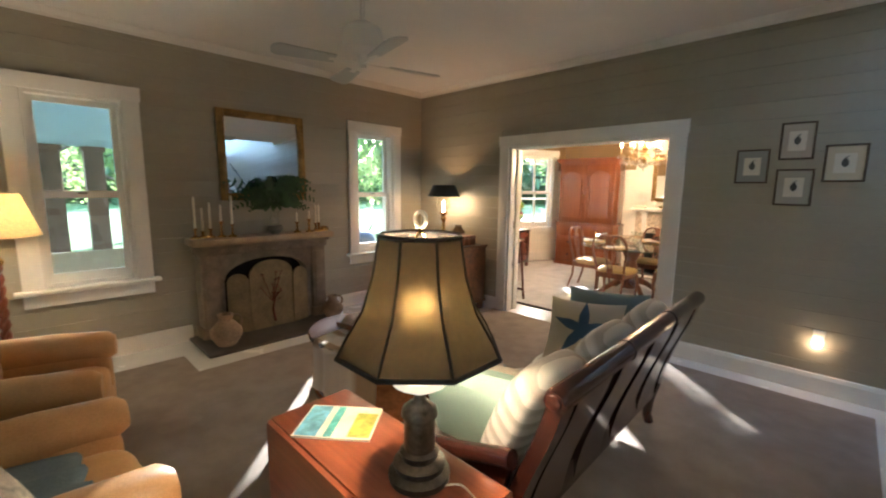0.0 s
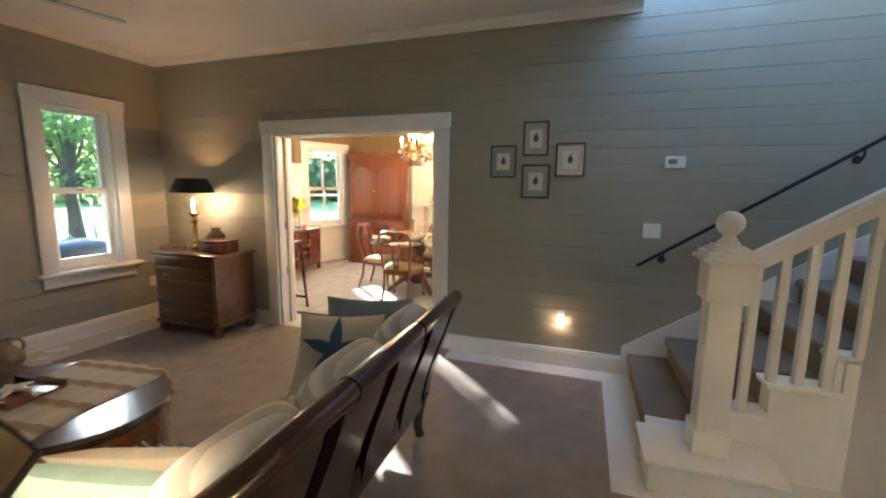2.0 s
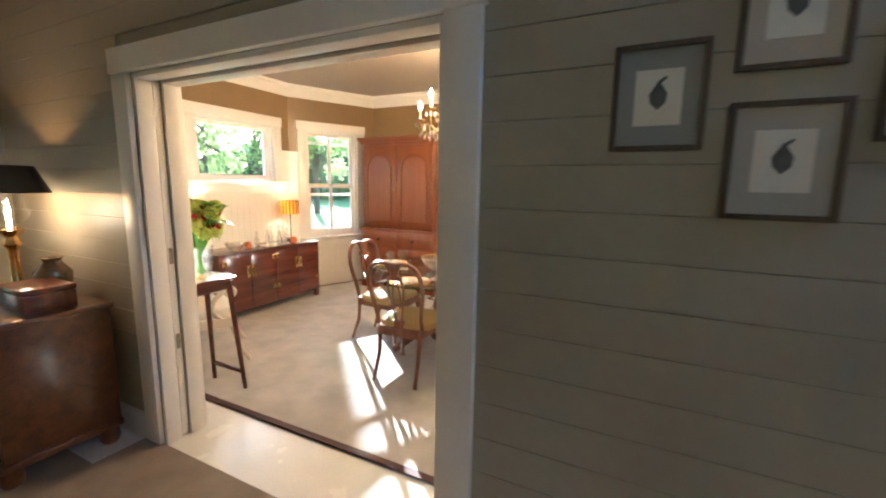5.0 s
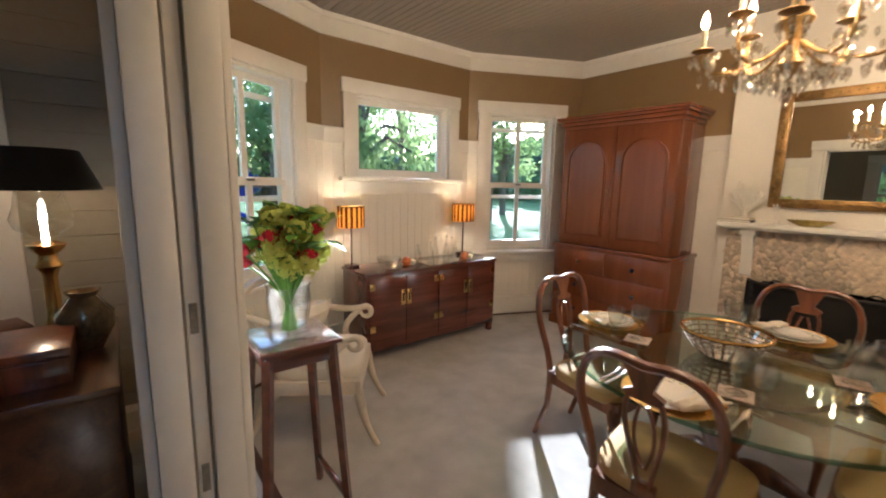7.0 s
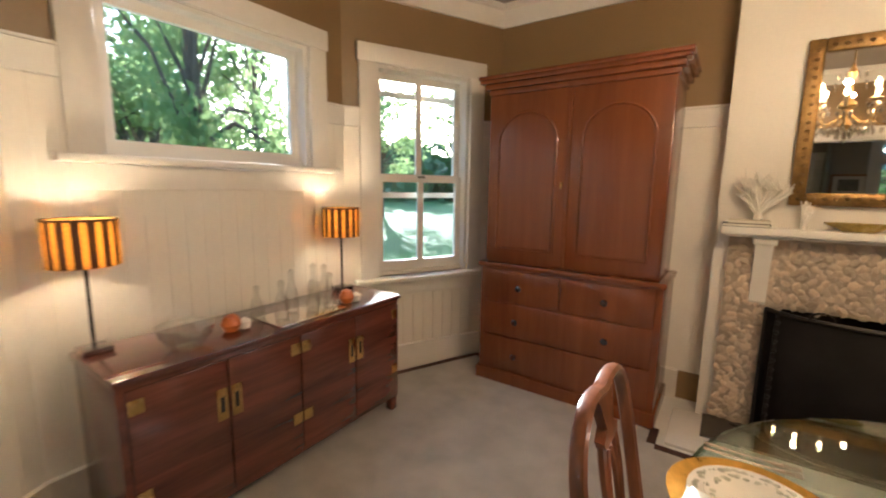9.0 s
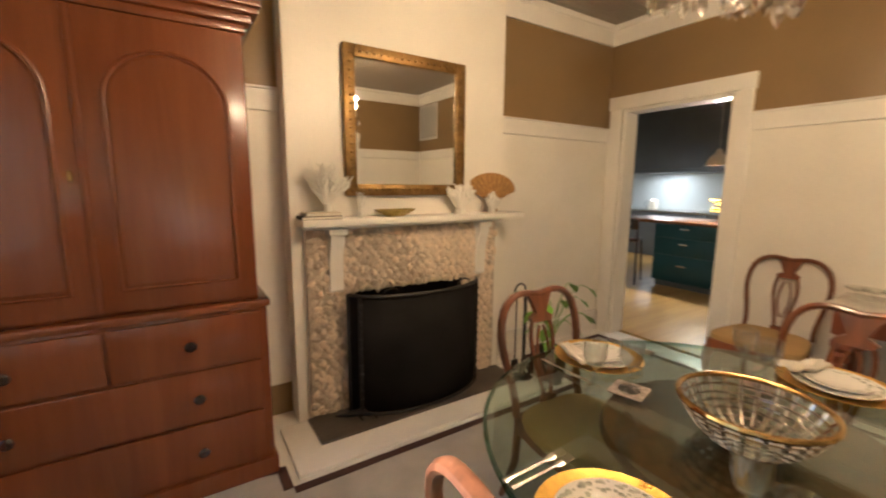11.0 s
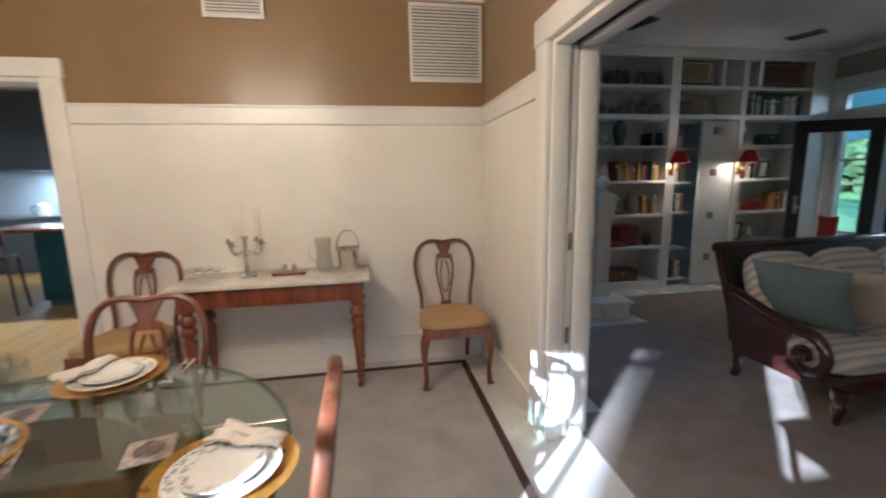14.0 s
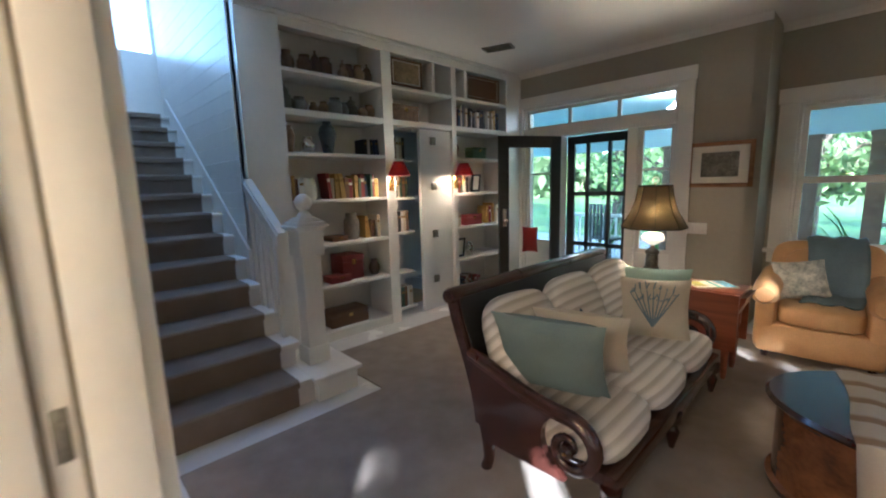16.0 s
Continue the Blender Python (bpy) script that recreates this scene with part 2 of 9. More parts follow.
def cloth_shade(name, col, through_col, share=0.5):
    """A lamp shade's cloth, which lets part of the bulb's light through."""
    m, nt, p = nodes_of(name)
    N, L = nt.nodes, nt.links.new
    tc, nz, ramp = N.new("ShaderNodeTexCoord"), N.new("ShaderNodeTexNoise"), N.new("ShaderNodeValToRGB")
    nz.inputs["Scale"].default_value, nz.inputs["Detail"].default_value = 90, 6
    L(tc.outputs["Object"], nz.inputs[0])
    e = ramp.color_ramp.elements
    e[0].position, e[1].position = 0.35, 0.7
    e[0].color, e[1].color = (*[c * 0.6 for c in through_col], 1), (*through_col, 1)
    L(nz.outputs[0], ramp.inputs[0])
    p.inputs["Base Color"].default_value, p.inputs["Roughness"].default_value = (*col, 1), 0.9
    tl, mx = N.new("ShaderNodeBsdfTranslucent"), N.new("ShaderNodeMixShader")
    L(ramp.outputs[0], tl.inputs[0])
    mx.inputs[0].default_value = share
    L(p.outputs[0], mx.inputs[1])
    L(tl.outputs[0], mx.inputs[2])
    L(mx.outputs[0], N["Material Output"].inputs[0])
    return m


M_GREY = mat("grey_olive_paint", (0.36, 0.325, 0.25), 0.42, var=0.06, scale=2, fine=25, bump=0.08, rand=0.02)
M_BROWN = mat("brown_paint", (0.26, 0.17, 0.075), 0.33, var=0.05, bump=0.05)
M_WHITE = mat("white_gloss_paint", (0.80, 0.77, 0.71), 0.32, var=0.04, scale=4, fine=30, bump=0.05, rand=0.015)
M_CREAM = mat("cream_panel_paint", (0.82, 0.78, 0.70), 0.36, var=0.04, bump=0.05)
M_CEIL = mat("ceiling_paint", (0.80, 0.77, 0.72), 0.5, var=0.04, scale=2, bump=0.06)
M_CEILD = mat("taupe_ceiling_paint", (0.30, 0.25, 0.20), 0.42, var=0.03, bump=0.0)
M_RUG = mat("taupe_carpet", (0.30, 0.25, 0.205), 0.95, var=0.16, scale=6, fine=300, bump=0.9, dist=0.006, spec=0.1)
M_RUGD = mat("grey_loop_carpet", (0.48, 0.455, 0.42), 0.95, var=0.16, scale=5, fine=260, bump=0.9, dist=0.006, spec=0.1)
M_BIND = mat("brown_binding", (0.06, 0.025, 0.02), 0.8, var=0.2)
M_TREADC = mat("stair_runner_carpet", (0.26, 0.205, 0.155), 0.95, var=0.18, fine=300, bump=0.9, dist=0.006, spec=0.1)
M_MAHOG = wood("mahogany", (0.075, 0.018, 0.008), (0.30, 0.085, 0.035), 0.28, 0.45)
M_CEDAR = wood("red_brown_armoire_wood", (0.155, 0.042, 0.013), (0.215, 0.064, 0.020), 0.26, 0.5, scale=3.5)
M_DARK = wood("dark_mahogany", (0.014, 0.005, 0.004), (0.06, 0.018, 0.012), 0.22, 0.7)
M_ROSE = wood("rosewood", (0.05, 0.014, 0.01), (0.15, 0.045, 0.028), 0.25, 0.6, axis=1)
M_BURL = wood("burl_walnut", (0.06, 0.022, 0.01), (0.27, 0.11, 0.04), 0.25, 0.6, axis=0, scale=3)
M_CHAIRW = wood("walnut_chair_wood", (0.06, 0.02, 0.009), (0.24, 0.085, 0.035), 0.3, 0.4)
M_TABLEW = wood("end_table_wood", (0.16, 0.042, 0.018), (0.33, 0.10, 0.045), 0.3, 0.4, axis=0)
M_PALE = mat("limewashed_wood", (0.66, 0.58, 0.46), 0.5, var=0.12, scale=6, bump=0.15)
M_TAN = mat("tan_seat_cloth", (0.46, 0.30, 0.12), 0.85, var=0.12, fine=200, bump=0.4)
M_LEATH = mat("tan_leather", (0.50, 0.27, 0.10), 0.42, var=0.12, scale=4, fine=120, bump=0.25, hue=(0.56, 0.33, 0.14))
M_LINEN = mat("cream_linen", (0.72, 0.66, 0.56), 0.9, var=0.08, fine=250, bump=0.4)
M_TEAL = mat("teal_velvet", (0.14, 0.178, 0.17), 0.8, var=0.2, fine=200, bump=0.3)
M_SEA = mat("seafoam_cloth", (0.34, 0.47, 0.40), 0.85, var=0.12, fine=200, bump=0.3)
M_STRIPE = striped("striped_upholstery", (0.70, 0.65, 0.57), (0.47, 0.42, 0.35), 0.075, 3, duty=0.55, soft=0.16)
M_NAVY = mat("navy_embroidery", (0.05, 0.10, 0.17), 0.85, var=0.2, fine=200)
M_THROWB = mat("blue_grey_throw", (0.16, 0.22, 0.26), 0.95, var=0.25, fine=150, bump=0.7, dist=0.006)
M_THROWO = mat("sage_throw", (0.32, 0.33, 0.20), 0.95, var=0.2, fine=150, bump=0.6, dist=0.006)
M_THROWC = striped("cream_brown_throw", (0.52, 0.46, 0.38), (0.30, 0.21, 0.13), 0.19, 1, duty=0.7)
M_BRASS = mat("brass", (0.62, 0.40, 0.14), 0.25, 1.0, var=0.15, bump=0.05)
M_GILT = mat("antique_gilt", (0.27, 0.165, 0.055), 0.4, 0.8, var=0.45, scale=14, fine=70, bump=0.7, dist=0.004)
M_SILVER = mat("silver", (0.70, 0.68, 0.64), 0.18, 1.0, var=0.1, bump=0.03)
M_PEWTER = mat("aged_pewter", (0.24, 0.22, 0.18), 0.35, 0.7, var=0.35, scale=20, fine=80, bump=0.5)
M_IRON = mat("black_iron", (0.022, 0.02, 0.019), 0.5, 0.4, var=0.3, bump=0.2)
M_BLACK = mat("black_paint", (0.018, 0.018, 0.017), 0.35, var=0.2, bump=0.05)
M_STONE = mat("carved_grey_stone", (0.23, 0.185, 0.135), 0.75, var=0.3, scale=9, fine=70, bump=0.6, dist=0.004)
M_MANT = mat("limestone_shelf", (0.40, 0.29, 0.19), 0.7, var=0.25, scale=8, fine=70, bump=0.5)
M_HEARTH = mat("slate_hearth", (0.075, 0.062, 0.05), 0.55, var=0.3, scale=7, bump=0.3)
M_MORTAR = mat("mortar", (0.48, 0.40, 0.31), 0.95, var=0.2, fine=90, bump=0.6)
M_OYST = mat("oyster_shell", (0.60, 0.49, 0.37), 0.65, var=0.22, scale=25, fine=120, bump=0.6, dist=0.003, rand=0.28)
M_SOOT = mat("soot_black", (0.012, 0.011, 0.01), 0.9, var=0.4)
M_MESH = mat("fire_screen_mesh", (0.010, 0.009, 0.009), 0.6, 0.0, var=0.5, scale=5, fine=400, bump=0.8, spec=0.15)
M_CLAY = mat("earthenware", (0.26, 0.18, 0.11), 0.7, var=0.4, scale=10, bump=0.5, dist=0.003)
M_WAX = mat("candle_wax", (0.80, 0.75, 0.62), 0.5, var=0.03, bump=0.02)
M_LEAF = mat("leaf_green", (0.15, 0.33, 0.04), 0.5, var=0.4, scale=12, rand=0.25)
M_LEAFD = mat("dark_fern", (0.03, 0.075, 0.02), 0.55, var=0.4, scale=12, rand=0.25)
M_LIME = cloth_shade("lime_blossom", (0.62, 0.68, 0.16), (0.72, 0.78, 0.16), 0.35)
M_ROSERED = mat("red_petals", (0.50, 0.012, 0.025), 0.6, var=0.3, scale=14)
M_MIRROR = mat("mirror", (0.86, 0.87, 0.86), 0.02, 1.0, var=0.01, bump=0.0)
M_MIRROR.node_tree.nodes["Principled BSDF"].inputs["Roughness"].default_value = 0.01
for lk in list(M_MIRROR.node_tree.links):
    if lk.to_socket.name == "Roughness":
        M_MIRROR.node_tree.links.remove(lk)
M_PANE = glass("window_glass", (0.97, 0.99, 0.98))
M_CRYST = glass("crystal", (0.97, 0.98, 0.97), 0.0, sheen=0.10)
M_TTOP = glass("table_glass", (0.78, 0.88, 0.83), 0.0, 1.5)
M_TEDGE = glass("table_glass_edge", (0.35, 0.55, 0.47), 0.05, 1.5)
M_PAPER = mat("paper", (0.74, 0.70, 0.60), 0.8, var=0.05)
M_INK = mat("faded_ink", (0.10, 0.10, 0.09), 0.8, var=0.3)
M_GOLDP = mat("gold_charger", (0.70, 0.42, 0.08), 0.3, 0.85, var=0.15, scale=30, bump=0.1)
M_CHINA = mat("white_china", (0.78, 0.76, 0.70), 0.12, var=0.04)
M_CHINAG = mat("green_grey_pattern", (0.42, 0.43, 0.36), 0.2, var=0.5, scale=50)
M_MARBLE = mat("pale_marble", (0.66, 0.62, 0.55), 0.2, var=0.2, scale=6, fine=30, bump=0.02)
M_PLATE = mat("white_plastic", (0.78, 0.76, 0.72), 0.35, var=0.02)
M_KTEAL = mat("teal_cabinet_paint", (0.012, 0.075, 0.105), 0.35, var=0.08)
M_KDARK = mat("blue_grey_kitchen_paint", (0.10, 0.115, 0.13), 0.45, var=0.1)
M_KFLOOR = wood("yellow_pine_floor", (0.36, 0.21, 0.05), (0.52, 0.33, 0.10), 0.35, 0.3, axis=0, scale=3)
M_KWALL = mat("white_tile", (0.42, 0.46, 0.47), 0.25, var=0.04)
M_HAINT = mat("pale_blue_porch_paint", (0.55, 0.72, 0.80), 0.6, var=0.05)
M_BARK = mat("bark", (0.10, 0.075, 0.055), 0.95, var=0.4, scale=6, fine=40, bump=1.0, dist=0.02, stretch=(1, 1, 0.3))
M_FOL = cloth_shade("tree_foliage", (0.12, 0.19, 0.07), (0.42, 0.54, 0.22), 0.6)
M_LAWN = mat("lawn_grass", (0.085, 0.16, 0.03), 0.95, var=0.45, scale=0.35, fine=20, bump=0.5, dist=0.03)
M_WOODS = mat("far_woods", (0.075, 0.11, 0.04), 0.95, var=0.7, scale=0.3, fine=1.6, bump=0)
M_REDC = mat("burgundy_shade_cloth", (0.12, 0.015, 0.018), 0.85, var=0.15, fine=200)
BULB = (1.0, 0.66, 0.34)
M_BULB = glow("lit_bulb", (1.0, 0.76, 0.45), 25)


def bulb(name, x, y, z, watts, radius=0.03, col=BULB):
    ob = new(name, bpy.data.lights.new(name, "POINT"))
    ob.data.energy, ob.data.color, ob.data.shadow_soft_size = watts, col, radius
    ob.location = (x, y, z)
    return ob


# ---- structure ----
H_L, H_D = 2.885, 2.84          # ceilings of the sitting room and the dining room
PITCH = 0.134                  # width of a wall board
X_BK = 6.0                     # front of the bookcases
Y_F = -4.76                    # front wall with the door
R = lambda x, y, deg: pose(x, y, 0, 0, 0, deg)
W_DIV = R(0, 0, 0)             # dividing wall, from the sitting room
W_WEST = R(0, -6, 90)
W_FRONT = R(X_BK + 0.12, Y_F, 180)
W_FRONT2 = R(3.3, -5.28, 180)
D_SOUTH = R(4.58, 0.2, 180)
D_EAST = R(4.58, 4.16, -90)
D_NORTH = R(0.08, 4.16, 0)
NW_A, NW_B = Vector((-0.50, 2.99)), Vector((0.08, 4.16))
SW_A, SW_B = Vector((0.10, 0.2)), Vector((-0.50, 1.36))
NW_LEN, SW_LEN = (NW_B - NW_A).length, (SW_B - SW_A).length
D_NW = R(NW_A.x, NW_A.y, math.degrees(math.atan2(NW_B.y - NW_A.y, NW_B.x - NW_A.x)))
D_SW = R(SW_A.x, SW_A.y, math.degrees(math.atan2(SW_B.y - SW_A.y, SW_B.x - SW_A.x)))
D_WEST = R(-0.50, 1.36, 90)
W_LEN = NW_A.y - SW_B.y


def cuts(length, z0, z1, openings):
    """The rectangles that are left of a wall when its openings are cut out."""
    us = sorted({0.0, length, *[o[0] for o in openings], *[o[1] for o in openings]})
    for a, b in zip(us, us[1:]):
        z = z0
        for o in sorted((o for o in openings if o[0] <= a + 1e-6 and o[1] >= b - 1e-6), key=lambda o: o[2]):
            if o[2] > z + 1e-6:
                yield a, b, z, o[2]
            z = o[3]
        if z < z1 - 1e-6:
            yield a, b, z, z1


def wall(name, m, length, z1, thick, openings, material, label, z0=0.0, y0=0.0):
    bm = B()
    for a, b, za, zb in cuts(length, z0, z1, openings):
        box(bm, a, y0, za, b, y0 + thick, zb)
    bmesh.ops.remove_doubles(bm, verts=bm.verts[:], dist=1e-5)
    return lone(name, bm, material, label, "wall", m, kind="structure", smooth=None)


BOARD = {}


def boards(wall_ob, length, z1, openings, material, z0=0.0, shift=1.71 % PITCH):
    """Painted boards laid across a wall, each one proud of the thin joint."""
    rows = [z0] + [shift + PITCH * k for k in range(40) if z0 + 0.01 < shift + PITCH * k < z1 - 0.01] + [z1]
    for za, zb in zip(rows, rows[1:]):
        free, u = [], 0.0
        for o in sorted(openings):
            if o[2] < zb - 0.02 and o[3] > za + 0.02:
                free.append((u, o[0]))
                u = o[1]
        free.append((u, length))
        for a, b in free:
            if b - a < 0.02:
                continue
            key = (round(b - a, 3), round(zb - za, 3), material.name)
            if key not in BOARD:
                w, h = b - a, zb - za - 0.001
                bm = B()
                prism(bm, [(-0.0095, 0.0), (-0.012, 0.0018), (-0.012, h - 0.0015), (-0.0095, h), (0, h), (0, 0)], "x", 0, w)
                BOARD[key] = solid("board", bm, material)
            ob = new("board", BOARD[key])
            ob.parent = wall_ob
            ob.location = (a, 0, za)


def trim_run(name, m, spans, profile, material, label, category="trim"):
    """A moulding along a wall: its profile (depth out from the wall, height) drawn out over each span."""
    bm = B()
    for a, b in spans:
        prism(bm, [(-d, z) for d, z in profile], "x", a, b)
    return lone(name, bm, material, label, category, m, kind="structure", smooth=None)


BASE = [(0, 0), (0.024, 0), (0.024, 0.12), (0.014, 0.15), (0, 0.155)]


def casing(root, u0, u1, z0, z1, w=0.125, d=0.03, sill=True, y=0.0, material=None):
    """Boards round an opening, as parts of a window or door."""
    m = material or M_WHITE
    foot = z0 if sill else 0.0
    part("casing", box(B(), u0 - w, y - d, foot, u0, y, z1, 0.004), m, root)
    part("casing", box(B(), u1, y - d, foot, u1 + w, y, z1, 0.004), m, root)
    part("head_casing", box(B(), u0 - w - 0.012, y - d - 0.006, z1, u1 + w + 0.012, y, z1 + w - 0.008, 0.004), m, root)
    if sill:
        part("sill", box(B(), u0 - w - 0.05, y - 0.085, z0 - 0.035, u1 + w + 0.05, y + 0.04, z0, 0.008), m, root)
        part("apron", box(B(), u0 - w, y - 0.026, z0 - 0.145, u1 + w, y, z0 - 0.035, 0.004), m, root)


def jamb(root, u0, u1, z0, z1, depth, t=0.025, y=0.0, floor=True):
    part("jamb", box(B(), u0, y, z0, u0 + t, y + depth, z1), M_WHITE, root)
    part("jamb", box(B(), u1 - t, y, z0, u1, y + depth, z1), M_WHITE, root)
    part("jamb_head", box(B(), u0 + t, y, z1 - t, u1 - t, y + depth, z1), M_WHITE, root)
    if floor:
        part("stool", box(B(), u0 + t, y + 0.04, z0, u1 - t, y + depth, z0 + 0.03), M_WHITE, root)


def sash(root, u0, u1, z0, z1, y, muntins=0, rail=0.045, bottom=0.06, cross=0):
    bm = B()
    t = 0.035
    box(bm, u0, y, z0, u0 + rail, y + t, z1)
    box(bm, u1 - rail, y, z0, u1, y + t, z1)
    box(bm, u0 + rail, y, z0, u1 - rail, y + t, z0 + bottom)
    box(bm, u0 + rail, y, z1 - rail, u1 - rail, y + t, z1)
    for k in range(muntins):
        c = u0 + (u1 - u0) * (k + 1) / (muntins + 1)
        box(bm, c - 0.022, y + 0.004, z0 + bottom, c + 0.022, y + t - 0.004, z1 - rail)
    s = part("sash", bm, M_WHITE, root)
    p = part("pane", box(B(), u0 + rail, y + 0.014, z0 + bottom, u1 - rail, y + 0.018, z1 - rail), M_PANE, s)
    p.visible_shadow = False
    return s


def double_hung(name, m, u0, u1, z0, z1, depth=0.16, muntins=0, label="", storm=False, shade=0.0):
    root = thing(name, m, label or "white painted double-hung sash window with wide flat casing", "window", kind="structure")
    casing(root, u0, u1, z0, z1)
    jamb(root, u0, u1, z0, z1, depth)
    zm = z0 + (z1 - z0) * 0.48
    a, b = u0 + 0.025, u1 - 0.025
    sash(root, a, b, zm - 0.02, z1 - 0.025, 0.10, muntins)
    sash(root, a, b, z0 + 0.03, zm + 0.025, 0.06, muntins, bottom=0.075)
    part("sash_lock", box(B(), (a + b) / 2 - 0.03, 0.045, zm + 0.012, (a + b) / 2 + 0.03, 0.075, zm + 0.03, 0.004), M_PEWTER, root)
    if storm:
        for z in (z0 + (z1 - z0) * 0.40, z1 - 0.16):
            part("storm_rail", box(B(), a, 0.14, z - 0.02, b, 0.16, z + 0.02), M_WHITE, root)
    return root


# --- openings, as (u0, u1, z0, z1) along each wall ---
DW = (1.60, 3.38, 0.0, 2.05)                                  # wide cased opening
W1 = (6 - 4.15, 6 - 3.53, 0.69, 2.26)
W2 = (6 - 1.14, 6 - 0.55, 0.69, 2.25)
FD = (6.12 - 5.95, 6.12 - 4.02, 0.0, 2.43)                    # front door with sidelights and transom
W5 = (0.18, 1.72, 0.72, 2.14)
KD = (4.16 - 4.00, 4.16 - 3.10, 0.0, 2.10)                    # kitchen doorway
TW = (0.31, 1.355, 1.53, 2.245)
W3 = (0.235, 1.0, 0.75, 2.25)
W4 = (0.25, 0.975, 0.75, 2.245)

wl = wall("wall_dividing", R(-0.2, 0, 0), 8.9, 5.6, 0.2, [(DW[0] + 0.2, DW[1] + 0.2, 0.0, DW[3])], M_GREY, "grey-olive painted board wall between the two rooms")
wl.matrix_world = R(-0.2, 0.0, 0)
div_boards = thing("wall_boards_dividing", pose(0, 0, 0), "grey-olive painted horizontal wall boards", "wall", kind="structure")
boards(div_boards, 8.6, 5.5, [(DW[0] - 0.12, DW[1] + 0.12, 0.0, DW[3] + 0.12)], M_GREY)
ww = wall("wall_west", R(0, -6, 90), 6.0, 3.0, 0.2, [W1, W2], M_GREY, "grey-olive painted board wall with fireplace and two windows")
west_boards = thing("wall_boards_west", W_WEST, "grey-olive painted horizontal wall boards", "wall", kind="structure")
boards(west_boards, 5.988, H_L, [(a - 0.1, b + 0.1, c - 0.12, d + 0.1) for a, b, c, d in (W1, W2)], M_GREY)
wf = wall("wall_front", W_FRONT, 2.82, 3.0, 0.2, [FD], M_GREY, "grey-olive painted wall round the front door")
wf2 = wall("wall_front_window", W_FRONT2, 3.5, 3.0, 0.2, [W5], M_GREY, "grey-olive painted wall with a wide porch window")
wall("wall_jog", pose(3.3, Y_F - 0.52, 0), 0.12, 3.0, 0.52, [], M_GREY, "short grey-olive painted wall return", y0=0.0)
wall("wall_bookcase_back", R(X_BK + 0.42, -1.25, -90), 3.7, 3.0, 0.12, [(1.33, 2.20, 0.0, 2.1)], M_WHITE, "white painted wall behind the built-in shelves")
wall("wall_stairwell", R(X_BK + 0.06, -1.12, 0), 2.6, 5.6, 0.1, [], M_WHITE, "white painted board wall beside the stairs", y0=-0.1)
# Upper opening added to let daylight into the stairwell.
wall("wall_stair_end", R(8.7, 0.2, -90), 1.6, 5.6, 0.12, [(0.25, 1.28, 3.1, 5.3)], M_WHITE, "white wall at the head of the stairs with an added light opening")
well = thing("stairwell_boards", R(8.62, -1.115, 180), "white painted horizontal boards above the stairs", "wall", kind="structure")
boards(well, 2.5, 5.5, [], M_WHITE, z0=0.8)
# dining room
for nm, m, ln, op in (("wall_dining_east", D_EAST, 3.96, [KD]), ("wall_dining_north", D_NORTH, 4.50, []), ("wall_dining_west", D_WEST, W_LEN, [TW]),
                      ("wall_dining_northwest", D_NW, NW_LEN, [W3]), ("wall_dining_southwest", D_SW, SW_LEN, [W4])):
    wall(nm, m, ln, 3.1, 0.18, op, M_BROWN, "brown painted wall above cream panelling")
wall("wall_dining_south", D_SOUTH, 4.5, 3.1, 0.012, [(4.58 - DW[1], 4.58 - DW[0], 0.0, DW[3])], M_BROWN, "brown painted wall above cream panelling", y0=-0.012)

# floors: painted boards round the rugs
bm = B()
box(bm, -0.2, -6.2, -0.12, 8.8, 0.2, 0.0)
lone("floor", bm, mat("white_floor_paint", (0.74, 0.73, 0.69), 0.25, var=0.06, scale=3, bump=0.06), "white painted wooden floor", "floor", kind="structure")
bm = B()
prism(bm, [(4.7, 0.2), (4.7, 4.3), (-0.2, 4.34), (-0.7, 3.1), (-0.7, 1.25), (-0.2, 0.2)], "z", -0.12, 0.0)
lone("floor_dining", bm, bpy.data.materials["white_floor_paint"], "white painted wooden floor", "floor", kind="structure")
bm = B()
prism(bm, [(0.46, -5.02), (3.05, -5.02), (3.05, -4.5), (5.72, -4.5), (5.72, -1.53), (4.886, -1.53), (4.886, -0.25), (3.55, -0.25), (3.55, -0.02), (1.45, -0.02), (1.45, -0.30), (0.46, -0.30), (0.46, -1.50), (0.90, -1.50), (0.90, -3.31), (0.46, -3.31)], "z", 0.0, 0.012)
lone("area_rug", bm, M_RUG, "taupe wall-to-wall carpet rug cut round the hearth", "rug", kind="structure")
RUG_D = [(4.43, 0.41), (4.43, 4.0), (3.45, 4.0), (3.45, 3.45), (1.48, 3.45), (1.48, 3.62), (0.02, 3.98), (-0.43, 2.95), (-0.43, 1.40), (0.0, 0.41)]
bm = B()
prism(bm, RUG_D, "z", 0.0, 0.012)
rugd = lone("dining_rug", bm, M_RUGD, "grey-beige loop carpet with dark brown bound edge", "rug", kind="structure")
for (ax, ay), (bx, by) in zip(RUG_D, RUG_D[1:] + RUG_D[:1]):
    d = Vector((bx - ax, by - ay))
    n = Vector((-d.y, d.x)).normalized() * 0.045
    e = d.normalized() * 0.0
    bm = B()
    prism(bm, [(ax, ay), (bx, by), (bx + n.x, by + n.y), (ax + n.x, ay + n.y)], "z", 0.004, 0.0165)
    part("binding", bm, M_BIND, rugd, "dark brown bound edge")

